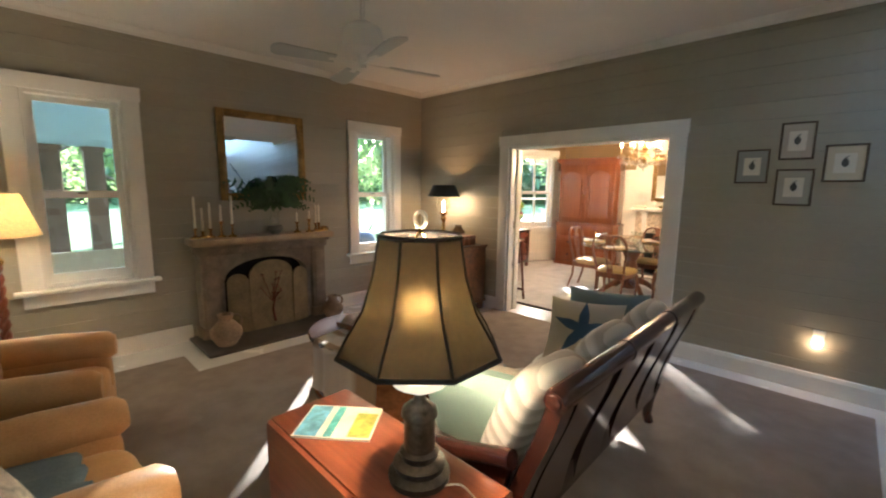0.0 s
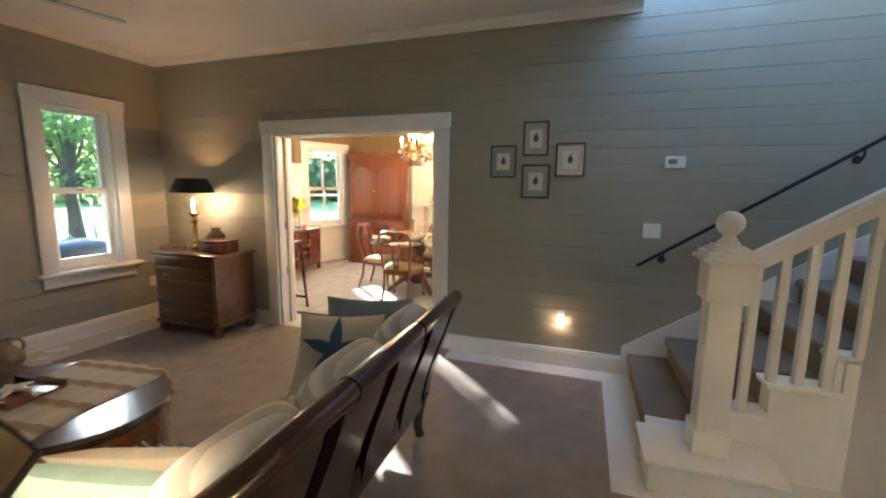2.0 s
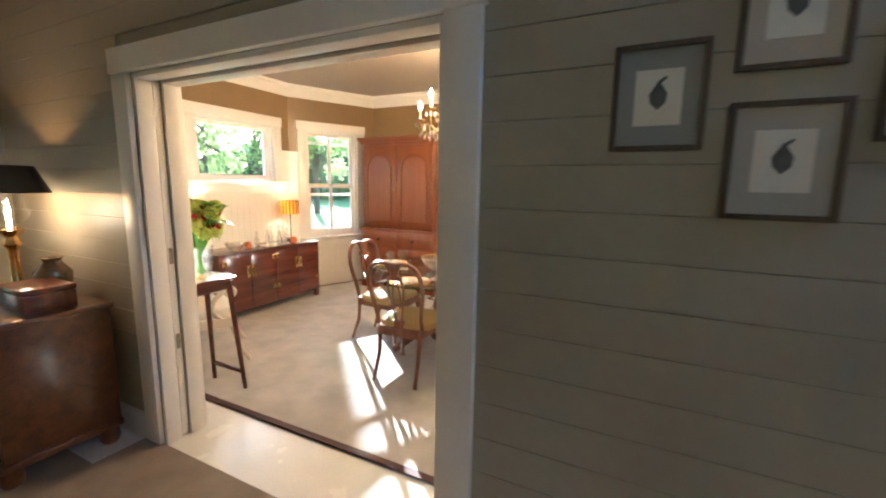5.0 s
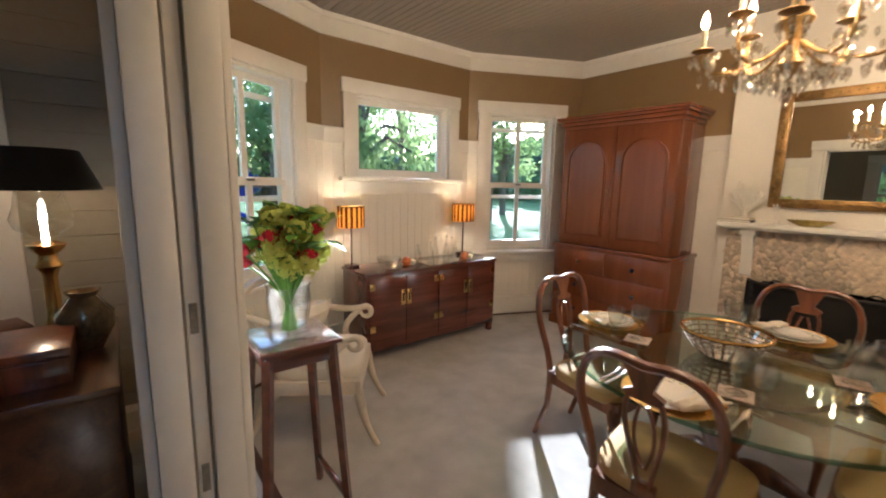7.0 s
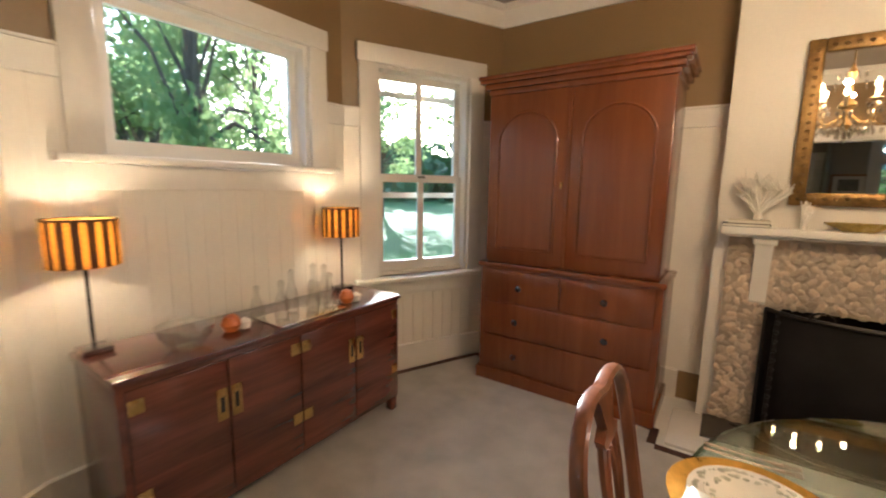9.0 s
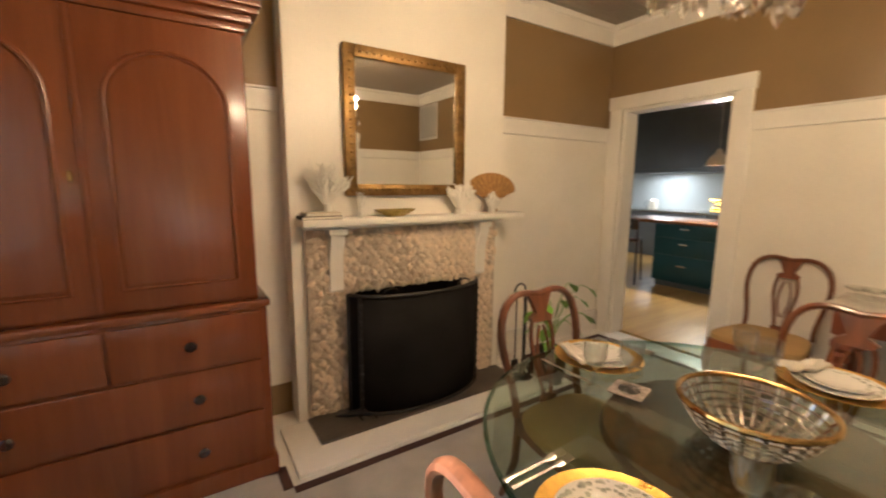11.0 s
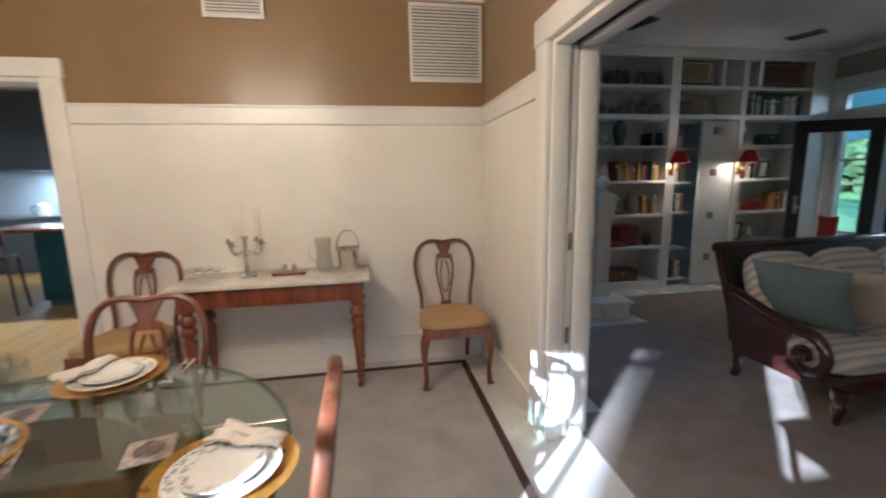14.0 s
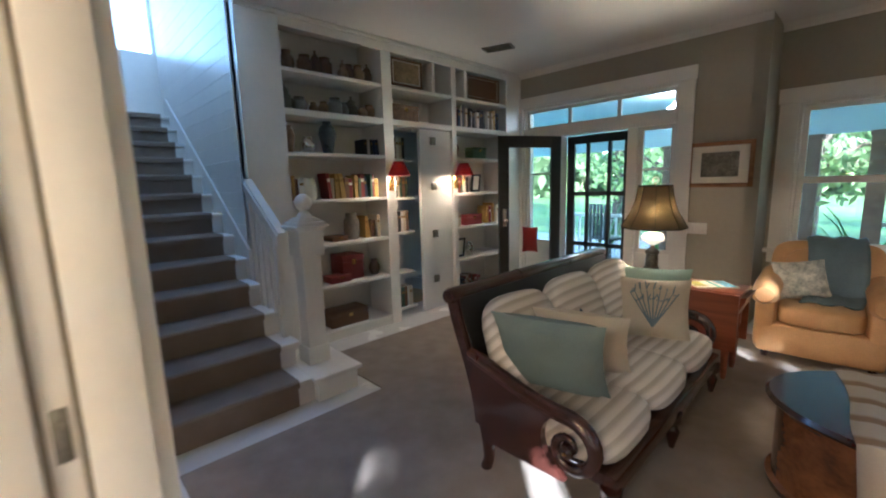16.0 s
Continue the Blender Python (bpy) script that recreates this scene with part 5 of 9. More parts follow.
pillow(-0.07, 0.71, 0.665, 0.52, 0.44, 0.15, 66, 0, 14, M_TEAL, "dark teal velvet pillow leaning on the sofa")
pillow(-0.09, 0.43, 0.655, 0.46, 0.43, 0.13, 58, 0, 16, mat("beige_linen_star", (0.50, 0.44, 0.33), 0.9, var=0.1, fine=250, bump=0.4), "beige linen pillow with a navy starfish", star)
pillow(-0.02, -0.70, 0.63, 0.52, 0.45, 0.16, 68, 0, 192, M_SEA, "seafoam green pillow at the sofa's end")
pillow(-0.10, -0.55, 0.59, 0.46, 0.44, 0.14, 64, 0, 200, mat("beige_linen_coral", (0.50, 0.44, 0.33), 0.9, var=0.1, fine=250, bump=0.4), "beige linen pillow with a blue-grey coral motif", coral)

# end table with its lamp and magazine
et = thing("end_table", pose(3.55, -3.455, 0), "reddish wooden drop-leaf end table with its leaves down", "side table")
part("tabletop", box(B(), -0.44, -0.165, 0.635, 0.44, 0.165, 0.66, 0.005), M_TABLEW, et)
for s in (-1, 1):
    part("drop_leaf", prism(B(), [(s * 0.168, 0.655), (s * 0.182, 0.648), (s * 0.186, 0.62), (s * 0.184, 0.24), (s * 0.166, 0.24), (s * 0.168, 0.62)], "x", -0.435, 0.435), M_TABLEW, et)
    part("end_apron", prism(B(), [(-0.15, 0.635), (0.15, 0.635), (0.15, 0.54), (0.08, 0.50), (0.0, 0.52), (-0.08, 0.50), (-0.15, 0.54)], "x", s * 0.405, s * 0.385), M_TABLEW, et)
    part("bracket", prism(B(), [(s * 0.405, 0.62), (s * 0.47, 0.635), (s * 0.465, 0.61), (s * 0.43, 0.53), (s * 0.405, 0.47)], "y", -0.15, 0.15), M_TABLEW, et)
    for y in (-0.13, 0.13):
        part("leg", lathe(B(), [(0, 0.012), (0.016, 0.012), (0.022, 0.05), (0.03, 0.28), (0.02, 0.33), (0.036, 0.37), (0.036, 0.635), (0, 0.635)], 12, s * 0.365, y), M_TABLEW, et)
M_BRONZE = mat("dark_bronze", (0.11, 0.095, 0.075), 0.32, 0.75, var=0.4, scale=30, fine=90, bump=0.6)
lamp = thing("table_lamp", pose(3.752, -3.434, 0.66), "lit table lamp with a dark panelled shade and dark bronze base", "table lamp")
part("base", lathe(B(), [(0, 0), (0.092, 0), (0.095, 0.02), (0.075, 0.035), (0.08, 0.055), (0.055, 0.07), (0.06, 0.09), (0.048, 0.10)], 26), M_BRONZE, lamp)
part("column", lathe(B(), [(0.048, 0.10), (0.046, 0.20), (0.055, 0.205), (0.052, 0.225), (0.035, 0.24), (0.02, 0.25), (0.012, 0.275), (0, 0.275)], 24), M_BRONZE, lamp)
part("font", lathe(B(), [(0.012, 0.27), (0.03, 0.28), (0.082, 0.31), (0.086, 0.335), (0.07, 0.36), (0.045, 0.368), (0.02, 0.375), (0, 0.375)], 24), glow("lit_opal_glass", (1.0, 0.84, 0.58), 0.05), lamp, "opal glass oil font")
part("socket", tube(B(), [(0, 0, 0.37), (0, 0, 0.47)], 0.014, 10), M_BRASS, lamp)


def linen_shade(name, col, through_col, share, spread):
    """Dark open-weave linen: most light is stopped, some passes on almost straight, so the bulb glows through."""
    m, nt, p = nodes_of(name)
    N, L = nt.nodes, nt.links.new
    tc, nz, ramp = N.new("ShaderNodeTexCoord"), N.new("ShaderNodeTexNoise"), N.new("ShaderNodeValToRGB")
    nz.inputs["Scale"].default_value, nz.inputs["Detail"].default_value = 60, 8
    L(tc.outputs["Object"], nz.inputs[0])
    e = ramp.color_ramp.elements
    e[0].position, e[1].position = 0.35, 0.68
    e[0].color, e[1].color = (*[c * 0.35 for c in through_col], 1), (*through_col, 1)
    L(nz.outputs[0], ramp.inputs[0])
    p.inputs["Base Color"].default_value, p.inputs["Roughness"].default_value = (*col, 1), 0.9
    rf, tl, both, mx = (N.new("ShaderNode" + k) for k in ("BsdfRefraction", "BsdfTranslucent", "MixShader", "MixShader"))
    rf.inputs["Roughness"].default_value, rf.inputs["IOR"].default_value = spread, 1.35
    L(ramp.outputs[0], rf.inputs[0])
    mx.inputs[0].default_value = share
    L(p.outputs[0], mx.inputs[1])
    L(ramp.outputs[0], tl.inputs[0])
    both.inputs[0].default_value = 0.4
    L(tl.outputs[0], both.inputs[1])
    L(rf.outputs[0], both.inputs[2])
    L(both.outputs[0], mx.inputs[2])
    L(mx.outputs[0], N["Material Output"].inputs[0])
    return m


M_SHADE = linen_shade("dark_linen_shade", (0.035, 0.027, 0.02), (0.62, 0.42, 0.17), 0.017, 0.9)
bm = B()
SEC = [(0.120, 0.745), (0.138, 0.635), (0.168, 0.54), (0.218, 0.46), (0.240, 0.415)]
for k in range(8):
    a, b = math.pi * (k + 0.5) / 4, math.pi * (k + 1.5) / 4
    for (r0, z0), (r1, z1) in zip(SEC, SEC[1:]):
        bm.faces.new([bm.verts.new(v) for v in ((r0 * math.cos(a), r0 * math.sin(a), z0), (r0 * math.cos(b), r0 * math.sin(b), z0), (r1 * math.cos(b), r1 * math.sin(b), z1), (r1 * math.cos(a), r1 * math.sin(a), z1))])
bmesh.ops.remove_doubles(bm, verts=bm.verts[:], dist=1e-4)
shade = part("shade", bm, M_SHADE, lamp, "dark brown linen shade, octagonal and flared")
for k in range(8):
    a = math.pi * (k + 0.5) / 4
    part("rib_trim", tube(B(), [(r * math.cos(a) * 1.004, r * math.sin(a) * 1.004, z) for r, z in SEC], 0.004, 6), M_SOOT, shade)
for r, z in (SEC[0], SEC[-1]):
    part("edge_trim", tube(B(), [(r * 1.004 * math.cos(math.pi * (k + 0.5) / 4), r * 1.004 * math.sin(math.pi * (k + 0.5) / 4), z) for k in range(9)], 0.007, 6), M_SOOT, shade)
part("harp", tube(B(), bez((0.0, -0.05, 0.47), (0, -0.08, 0.65), (0, -0.02, 0.755), (0, 0, 0.755), 8) + bez((0, 0, 0.755), (0, 0.02, 0.755), (0, 0.08, 0.65), (0, 0.05, 0.47), 8)[1:], 0.003, 5), M_BRASS, lamp)
part("finial", tube(B(), [(0.022 * math.cos(a), 0, 0.79 + 0.022 * math.sin(a)) for a in np.linspace(0, 6.28, 16)], 0.006, 6), M_WAX, lamp, "ivory ring finial")
part("finial_stem", tube(B(), [(0, 0, 0.75), (0, 0, 0.77)], 0.006, 6), M_BRASS, lamp)
part("bulb", lathe(B(), [(0, 0.47), (0.016, 0.48), (0.03, 0.54), (0.022, 0.575), (0, 0.585)], 12), M_BULB, lamp)
bulb("table_lamp_light", 3.752, -3.434, 1.20, LAMP_SOFA, 0.035)
part("cord", tube(B(), bez((0.09, 0.02, 0.006), (0.13, 0.10, 0.006), (0.16, 0.02, 0.006), (0.24, 0.05, 0.006), 8), 0.003, 5), M_PALE, lamp)
mag = thing("magazine", pose(3.33, -3.455, 0.661, 0, 0, 40), "magazine with a watercolour map on its cover", "magazine")
part("page_block", box(B(), -0.14, -0.105, 0, 0.14, 0.105, 0.006), M_PAPER, mag)
part("cover", box(B(), -0.141, -0.106, 0.006, 0.141, 0.106, 0.008), mat("pale_watercolour", (0.62, 0.64, 0.60), 0.4, var=0.2, scale=9, hue=(0.74, 0.66, 0.56)), mag)
part("blue_wash", box(B(), -0.135, -0.10, 0.008, -0.055, 0.10, 0.0088), mat("blue_wash_ink", (0.16, 0.42, 0.58), 0.5, var=0.5, scale=16), mag)
part("stream", box(B(), -0.03, -0.10, 0.008, 0.0, 0.10, 0.0088), mat("turquoise_ink", (0.12, 0.45, 0.45), 0.5, var=0.4, scale=16), mag)
part("green_wash", box(B(), 0.055, -0.095, 0.008, 0.135, 0.06, 0.0088), mat("olive_ink", (0.38, 0.38, 0.06), 0.5, var=0.5, scale=20), mag)

# leather armchairs


def armchair(m, label):
    ob = thing("armchair", m, label, "armchair", "leather armchairs")
    part("base", box(B(), -0.37, -0.36, 0.06, 0.37, 0.36, 0.30, 0.03), M_LEATH, ob)
    part("seat_cushion", soft_box(B(), 0.52, 0.60, 0.17, pose(0, 0.07, 0.375), 5), M_LEATH, ob)
    part("back", soft_box(B(), 0.74, 0.22, 0.66, pose(0, -0.33, 0.56, 10), 5), M_LEATH, ob)
    part("back_cushion", soft_box(B(), 0.52, 0.18, 0.42, pose(0, -0.20, 0.63, 12), 4), M_LEATH, ob)
    for s in (-1, 1):
        part("arm", soft_box(B(), 0.15, 0.72, 0.46, pose(s * 0.325, 0.0, 0.29), 6), M_LEATH, ob)
        part("arm_roll", tube(B(), [(s * 0.335, -0.34, 0.56), (s * 0.335, 0.1, 0.55), (s * 0.335, 0.34, 0.53), (s * 0.335, 0.385, 0.53)], [0.095, 0.095, 0.09, 0.06], 18), M_LEATH, ob)
        for y in (-0.30, 0.30):
            part("leg", lathe(B(), [(0, 0.012), (0.02, 0.012), (0.028, 0.07), (0, 0.07)], 10, s * 0.31, y), M_DARK, ob)
    return ob


AC = pose(2.76, -4.34, 0, 0, 0, 3)
armchair(AC, "tan leather club armchair with a blue throw over its back")
armchair(pose(1.60, -4.32, 0, 0, 0, -12), "tan leather club armchair beside the window")
bm = B()
G = {}
for i in range(15):
    for j in range(21):
        u, v = i / 14, j / 20
        x = -0.24 + 0.36 * u + 0.02 * math.sin(v * 7)
        pth = [(-0.46, 0.55), (-0.44, 0.80), (-0.38, 0.93), (-0.27, 0.94), (-0.16, 0.86), (-0.085, 0.70), (-0.05, 0.50), (0.10, 0.485), (0.2, 0.48)]
        f = v * (len(pth) - 1)
        k = min(int(f), len(pth) - 2)
        y, z = (pth[k][n] + (pth[k + 1][n] - pth[k][n]) * (f - k) for n in (0, 1))
        G[i, j] = bm.verts.new((x, y + 0.012 * math.sin(u * 19), z + 0.01 * math.sin(u * 15 + v * 9)))
for i in range(14):
    for j in range(20):
        bm.faces.new((G[i, j], G[i + 1, j], G[i + 1, j + 1], G[i, j + 1]))
th = lone("throw_blanket", bm, M_THROWB, "blue-grey knitted throw draped over the armchair's back", "blanket", AC)
sm = th.modifiers.new("thick", "SOLIDIFY")
sm.thickness = 0.014
pl = thing("pillow", AC @ pose(0.14, -0.02, 0.60, 114, 8, 14), "white pillow with pale blue print on the armchair", "pillow")
part("cover", puff(B(), 0.36, 0.34, 0.12, pose(0, 0, 0)), mat("blue_print_linen", (0.42, 0.45, 0.42), 0.9, var=0.35, scale=14, fine=60, hue=(0.62, 0.60, 0.52)), pl)

# oval coffee table with a throw
CT = pose(2.20, -2.42, 0, 0, 0, 8)
ct = thing("coffee_table", CT, "oval burl walnut drum coffee table with a dark polished top", "coffee table")
part("drum", lathe(B(), [(0, 0.012), (0.59, 0.012), (0.60, 0.05), (0.575, 0.06), (0.575, 0.40), (0.59, 0.415), (0.59, 0.43), (0, 0.43)], 48, sy=0.72), M_BURL, ct)
part("top", lathe(B(), [(0, 0.43), (0.61, 0.43), (0.625, 0.445), (0.61, 0.465), (0, 0.465)], 48, sy=0.72), M_DARK, ct)
bm = B()
G = {}
for i in range(23):
    for j in range(31):
        u, v = i / 22, j / 30
        x = -0.26 + 0.60 * u
        e = 0.45 * math.sqrt(max(0.05, 1 - (x / 0.63) ** 2))
        s = (v * 2 - 1) * (e + 0.34)
        if abs(s) <= e:
            y, z = s, 0.474
        else:
            y, z = math.copysign(e + 0.012 + 0.012 * math.sin(u * 22), s), 0.474 - (abs(s) - e)
        G[i, j] = bm.verts.new((x + 0.015 * math.sin(v * 11), y, z + 0.004 * math.sin(u * 30)))
for i in range(22):
    for j in range(30):
        bm.faces.new((G[i, j], G[i + 1, j], G[i + 1, j + 1], G[i, j + 1]))
rn = lone("table_throw", bm, M_THROWC, "fringed cream and brown throw draped over the coffee table", "blanket", CT)
sm = rn.modifiers.new("thick", "SOLIDIFY")
sm.thickness = 0.008
tr = thing("wooden_tray", CT @ pose(-0.15, -0.02, 0.482), "brown wooden tray on the throw", "tray")
part("board", box(B(), -0.17, -0.13, 0, 0.17, 0.13, 0.014, 0.004), M_BURL, tr)
for s in (-1, 1):
    part("rim", box(B(), -0.17, s * 0.13, 0.014, 0.17, s * 0.118, 0.04, 0.004), M_BURL, tr)
sf = B()
for k in range(5):
    a = k * 1.2566 + 0.3
    tube(sf, [(0, 0, 0.016), (0.05 * math.cos(a), 0.05 * math.sin(a), 0.014), (0.095 * math.cos(a), 0.095 * math.sin(a), 0.008)], [0.024, 0.016, 0.005], 8, 0.6)
lone("starfish", sf, M_PALE, "dried pale starfish on the wooden tray", "starfish", CT @ pose(-0.15, -0.02, 0.497))

# chest of drawers with lamp, box, books and vase
M_CHEST = wood("dark_walnut", (0.055, 0.019, 0.008), (0.18, 0.066, 0.023), 0.28, 0.5, axis=0)
ch = thing("chest_of_drawers", pose(0.93, -0.34, 0), "dark walnut chest of drawers with bracket feet beside the doorway", "chest of drawers")
part("body", box(B(), -0.40, -0.25, 0.10, 0.40, 0.25, 0.81, 0.006), M_CHEST, ch)
part("top", box(B(), -0.425, -0.275, 0.81, 0.425, 0.26, 0.84, 0.008), M_CHEST, ch)
part("base_moulding", box(B(), -0.415, -0.268, 0.10, 0.415, 0.255, 0.14, 0.008), M_CHEST, ch)
for k, (z0, z1) in enumerate(((0.155, 0.36), (0.37, 0.56), (0.57, 0.695), (0.705, 0.80))):
    dr = part("drawer", box(B(), -0.375, -0.262, z0, 0.375, -0.248, z1, 0.004), M_CHEST, ch)
    for x in (-0.22, 0.22):
        part("handle", tube(B(), bez((x - 0.04, -0.264, (z0 + z1) / 2 + 0.008), (x - 0.04, -0.29, (z0 + z1) / 2 - 0.02), (x + 0.04, -0.29, (z0 + z1) / 2 - 0.02), (x + 0.04, -0.264, (z0 + z1) / 2 + 0.008), 8), 0.004, 6), M_BRASS, dr, "brass bail handle")
for x in (-0.36, 0.36):
    for y in (-0.22, 0.20):
        part("foot", lathe(B(), [(0, 0.0), (0.035, 0.0), (0.05, 0.03), (0.045, 0.10), (0, 0.10)], 12, x, y), M_CHEST, ch)
LC = (0.74, -0.27)
bl = thing("table_lamp", pose(*LC, 0.84), "brass column lamp with glass chimney and black shade, lit", "table lamp")
part("base", lathe(B(), [(0, 0), (0.065, 0), (0.065, 0.02), (0.045, 0.035), (0.030, 0.06), (0.034, 0.075), (0.026, 0.09), (0.023, 0.26), (0.032, 0.285), (0.045, 0.30), (0.03, 0.325), (0.03, 0.345), (0.055, 0.37), (0.06, 0.385), (0.025, 0.40), (0, 0.40)], 20), M_BRASS, bl)
part("chimney", lathe(B(), [(0.045, 0.42), (0.085, 0.45), (0.095, 0.485), (0.078, 0.535), (0.07, 0.59)], 22), M_CRYST, bl, "clear glass hurricane chimney")
part("candle_bulb", lathe(B(), [(0, 0.40), (0.009, 0.40), (0.009, 0.475), (0.013, 0.49), (0.006, 0.515), (0, 0.52)], 10), M_BULB, bl)
part("shade", lathe(B(), [(0.245, 0.595), (0.165, 0.745), (0.162, 0.745), (0.241, 0.595)], 32, sy=0.78), M_BLACK, bl, "black oval metal shade")
bulb("chest_lamp_light", *LC, 0.84 + 0.60, LAMP_CHEST, 0.02, (1.0, 0.46, 0.14))
chest_box("wooden_box", 0.95, 1.25, -0.20, -0.42, 0.84, 0.12, M_MAHOG, "dark wooden box on the chest of drawers")
for k in range(2):
    bm = thing("book", pose(0.62, -0.44, 0.84 + 0.028 * k, 0, 0, 12 + 9 * k), "cloth-bound book lying on the chest", "book", "books on the chest")
    part("cover", box(B(), -0.10, -0.07, 0, 0.10, 0.07, 0.027, 0.003), COVERS[6 - 3 * k], bm)
    part("page_block", box(B(), -0.095, -0.072, 0.004, 0.102, 0.068, 0.023), M_PAPER, bm)
vs = thing("vase", pose(0.92, -0.17, 0.84), "mottled brown glass vase on the chest", "vase")
part("body", lathe(B(), [(0, 0), (0.045, 0), (0.085, 0.08), (0.088, 0.14), (0.05, 0.19), (0.04, 0.205), (0.055, 0.225), (0.045, 0.225), (0.03, 0.205)], 22), mat("mottled_vase", (0.22, 0.16, 0.09), 0.2, 0.4, var=0.5, scale=16, bump=0.3), vs)

# floor lamp beside the window
fl = thing("floor_lamp", pose(0.62, -4.37, 0), "barley-twist wooden floor lamp with a cream shade, lit", "floor lamp")
part("foot", lathe(B(), [(0, 0.012), (0.15, 0.012), (0.15, 0.035), (0.06, 0.06), (0.035, 0.10), (0, 0.10)], 24), M_MAHOG, fl)
bm = B()
for ph in (0.0, math.pi):
    tube(bm, [(0.014 * math.cos(ph + z * 40), 0.014 * math.sin(ph + z * 40), z) for z in np.linspace(0.10, 1.0, 70)], 0.018, 7)
part("twist_column", bm, M_MAHOG, fl)
part("stem", lathe(B(), [(0.035, 1.0), (0.04, 1.03), (0.018, 1.06), (0.025, 1.10), (0.012, 1.13), (0.008, 1.36), (0, 1.36)], 14), M_BRASS, fl)
part("shade", lathe(B(), [(0.245, 1.19), (0.20, 1.30), (0.155, 1.47), (0.152, 1.47), (0.241, 1.19)], 12), cloth_shade("cream_silk_shade", (0.70, 0.60, 0.42), (0.85, 0.68, 0.42), 0.5), fl)
part("bulb", lathe(B(), [(0, 1.27), (0.018, 1.28), (0.03, 1.33), (0.02, 1.37), (0, 1.375)], 12), M_BULB, fl)
bulb("floor_lamp_light", 0.62, -4.37, 1.33, LAMP_FLOOR, 0.03)

# ceiling fan and vents
fan = thing("ceiling_fan", pose(2.06, -2.44, H_L - 0.03), "white ceiling fan with a round glass bowl, at rest", "ceiling fan")
part("rod", lathe(B(), [(0, 0), (0.06, 0), (0.055, -0.03), (0.018, -0.05), (0.016, -0.22), (0.03, -0.24), (0, -0.24)], 18), M_PLATE, fan)
part("motor", lathe(B(), [(0, -0.18), (0.06, -0.19), (0.125, -0.23), (0.148, -0.30), (0.128, -0.37), (0.05, -0.405), (0, -0.405)], 28), M_PLATE, fan)
part("switch_cup", lathe(B(), [(0.05, -0.38), (0.04, -0.44), (0.02, -0.47), (0.026, -0.49), (0, -0.49)], 18), M_PLATE, fan)
for k in range(4):
    a = math.radians(76 + 90 * k)
    mm = Matrix.Rotation(a, 4, "Z") @ Matrix.Translation((0, 0, -0.455)) @ Matrix.Rotation(radians(11), 4, "X")
    bm = prism(B(), [(0.20, -0.05), (0.56, -0.072), (0.60, -0.05), (0.61, 0.0), (0.60, 0.05), (0.56, 0.072), (0.20, 0.05)], "z", -0.005, 0.005)
    bmesh.ops.transform(bm, matrix=mm, verts=bm.verts[:])
    bl_ = part("blade", bm, mat("pale_grey_blade", (0.50, 0.52, 0.50), 0.4, var=0.05) if k == 0 else bpy.data.materials["pale_grey_blade"], fan)
    bm = box(B(), 0.03, -0.018, -0.008, 0.24, 0.018, 0.0, 0.003)
    bmesh.ops.transform(bm, matrix=mm, verts=bm.verts[:])
    part("blade_iron", bm, M_PLATE, bl_)


def vent(name, m, w, h, n, label, dark=False):
    """A louvred grille; it looks along local -y."""
    ob = thing(name, m, label, "air vent")
    mt = M_PEWTER if dark else M_PLATE
    bm = B()
    f = 0.022
    box(bm, -w / 2, -0.014, -h / 2, -w / 2 + f, 0, h / 2, 0.002)
    box(bm, w / 2 - f, -0.014, -h / 2, w / 2, 0, h / 2, 0.002)
    box(bm, -w / 2 + f, -0.014, -h / 2, w / 2 - f, 0, -h / 2 + f, 0.002)
    box(bm, -w / 2 + f, -0.014, h / 2 - f, w / 2 - f, 0, h / 2, 0.002)
    part("frame", bm, mt, ob)
    part("backing", box(B(), -w / 2 + f, -0.002, -h / 2 + f, w / 2 - f, -0.001, h / 2 - f), M_PEWTER, ob)
    for k in range(n):
        z = -h / 2 + f + (h - 2 * f) * (k + 0.5) / n
        s = (h - 2 * f) / n
        part("slat", prism(B(), [(-0.012, z - 0.40 * s), (-0.010, z - 0.42 * s), (-0.002, z + 0.22 * s), (-0.004, z + 0.28 * s)], "x", -w / 2 + f, w / 2 - f), mt, ob, smooth=None)


vent("ceiling_vent", pose(5.47, -3.62, H_L, 90, 0, 20), 0.32, 0.17, 8, "grey metal ceiling vent", True)
vent("ceiling_vent", pose(5.37, -1.57, H_L, 90, 0, 20), 0.32, 0.17, 8, "grey metal ceiling vent", True)

# pictures, switches, thermostat, night light
def bird(ob, s=1.0):
    bm = B()
    lathe(bm, [(0, -0.035 * s), (0.02 * s, -0.015 * s), (0.024 * s, 0.01 * s), (0.008 * s, 0.035 * s), (0, 0.05 * s)], 8, 0, -0.011, 0.0, sy=0.04)
    tube(bm, [(0.0, -0.0115, 0.04 * s), (0.018 * s, -0.0115, 0.055 * s)], 0.004 * s, 5)
    part("drawing", bm, M_INK, ob, "small drawn bird")


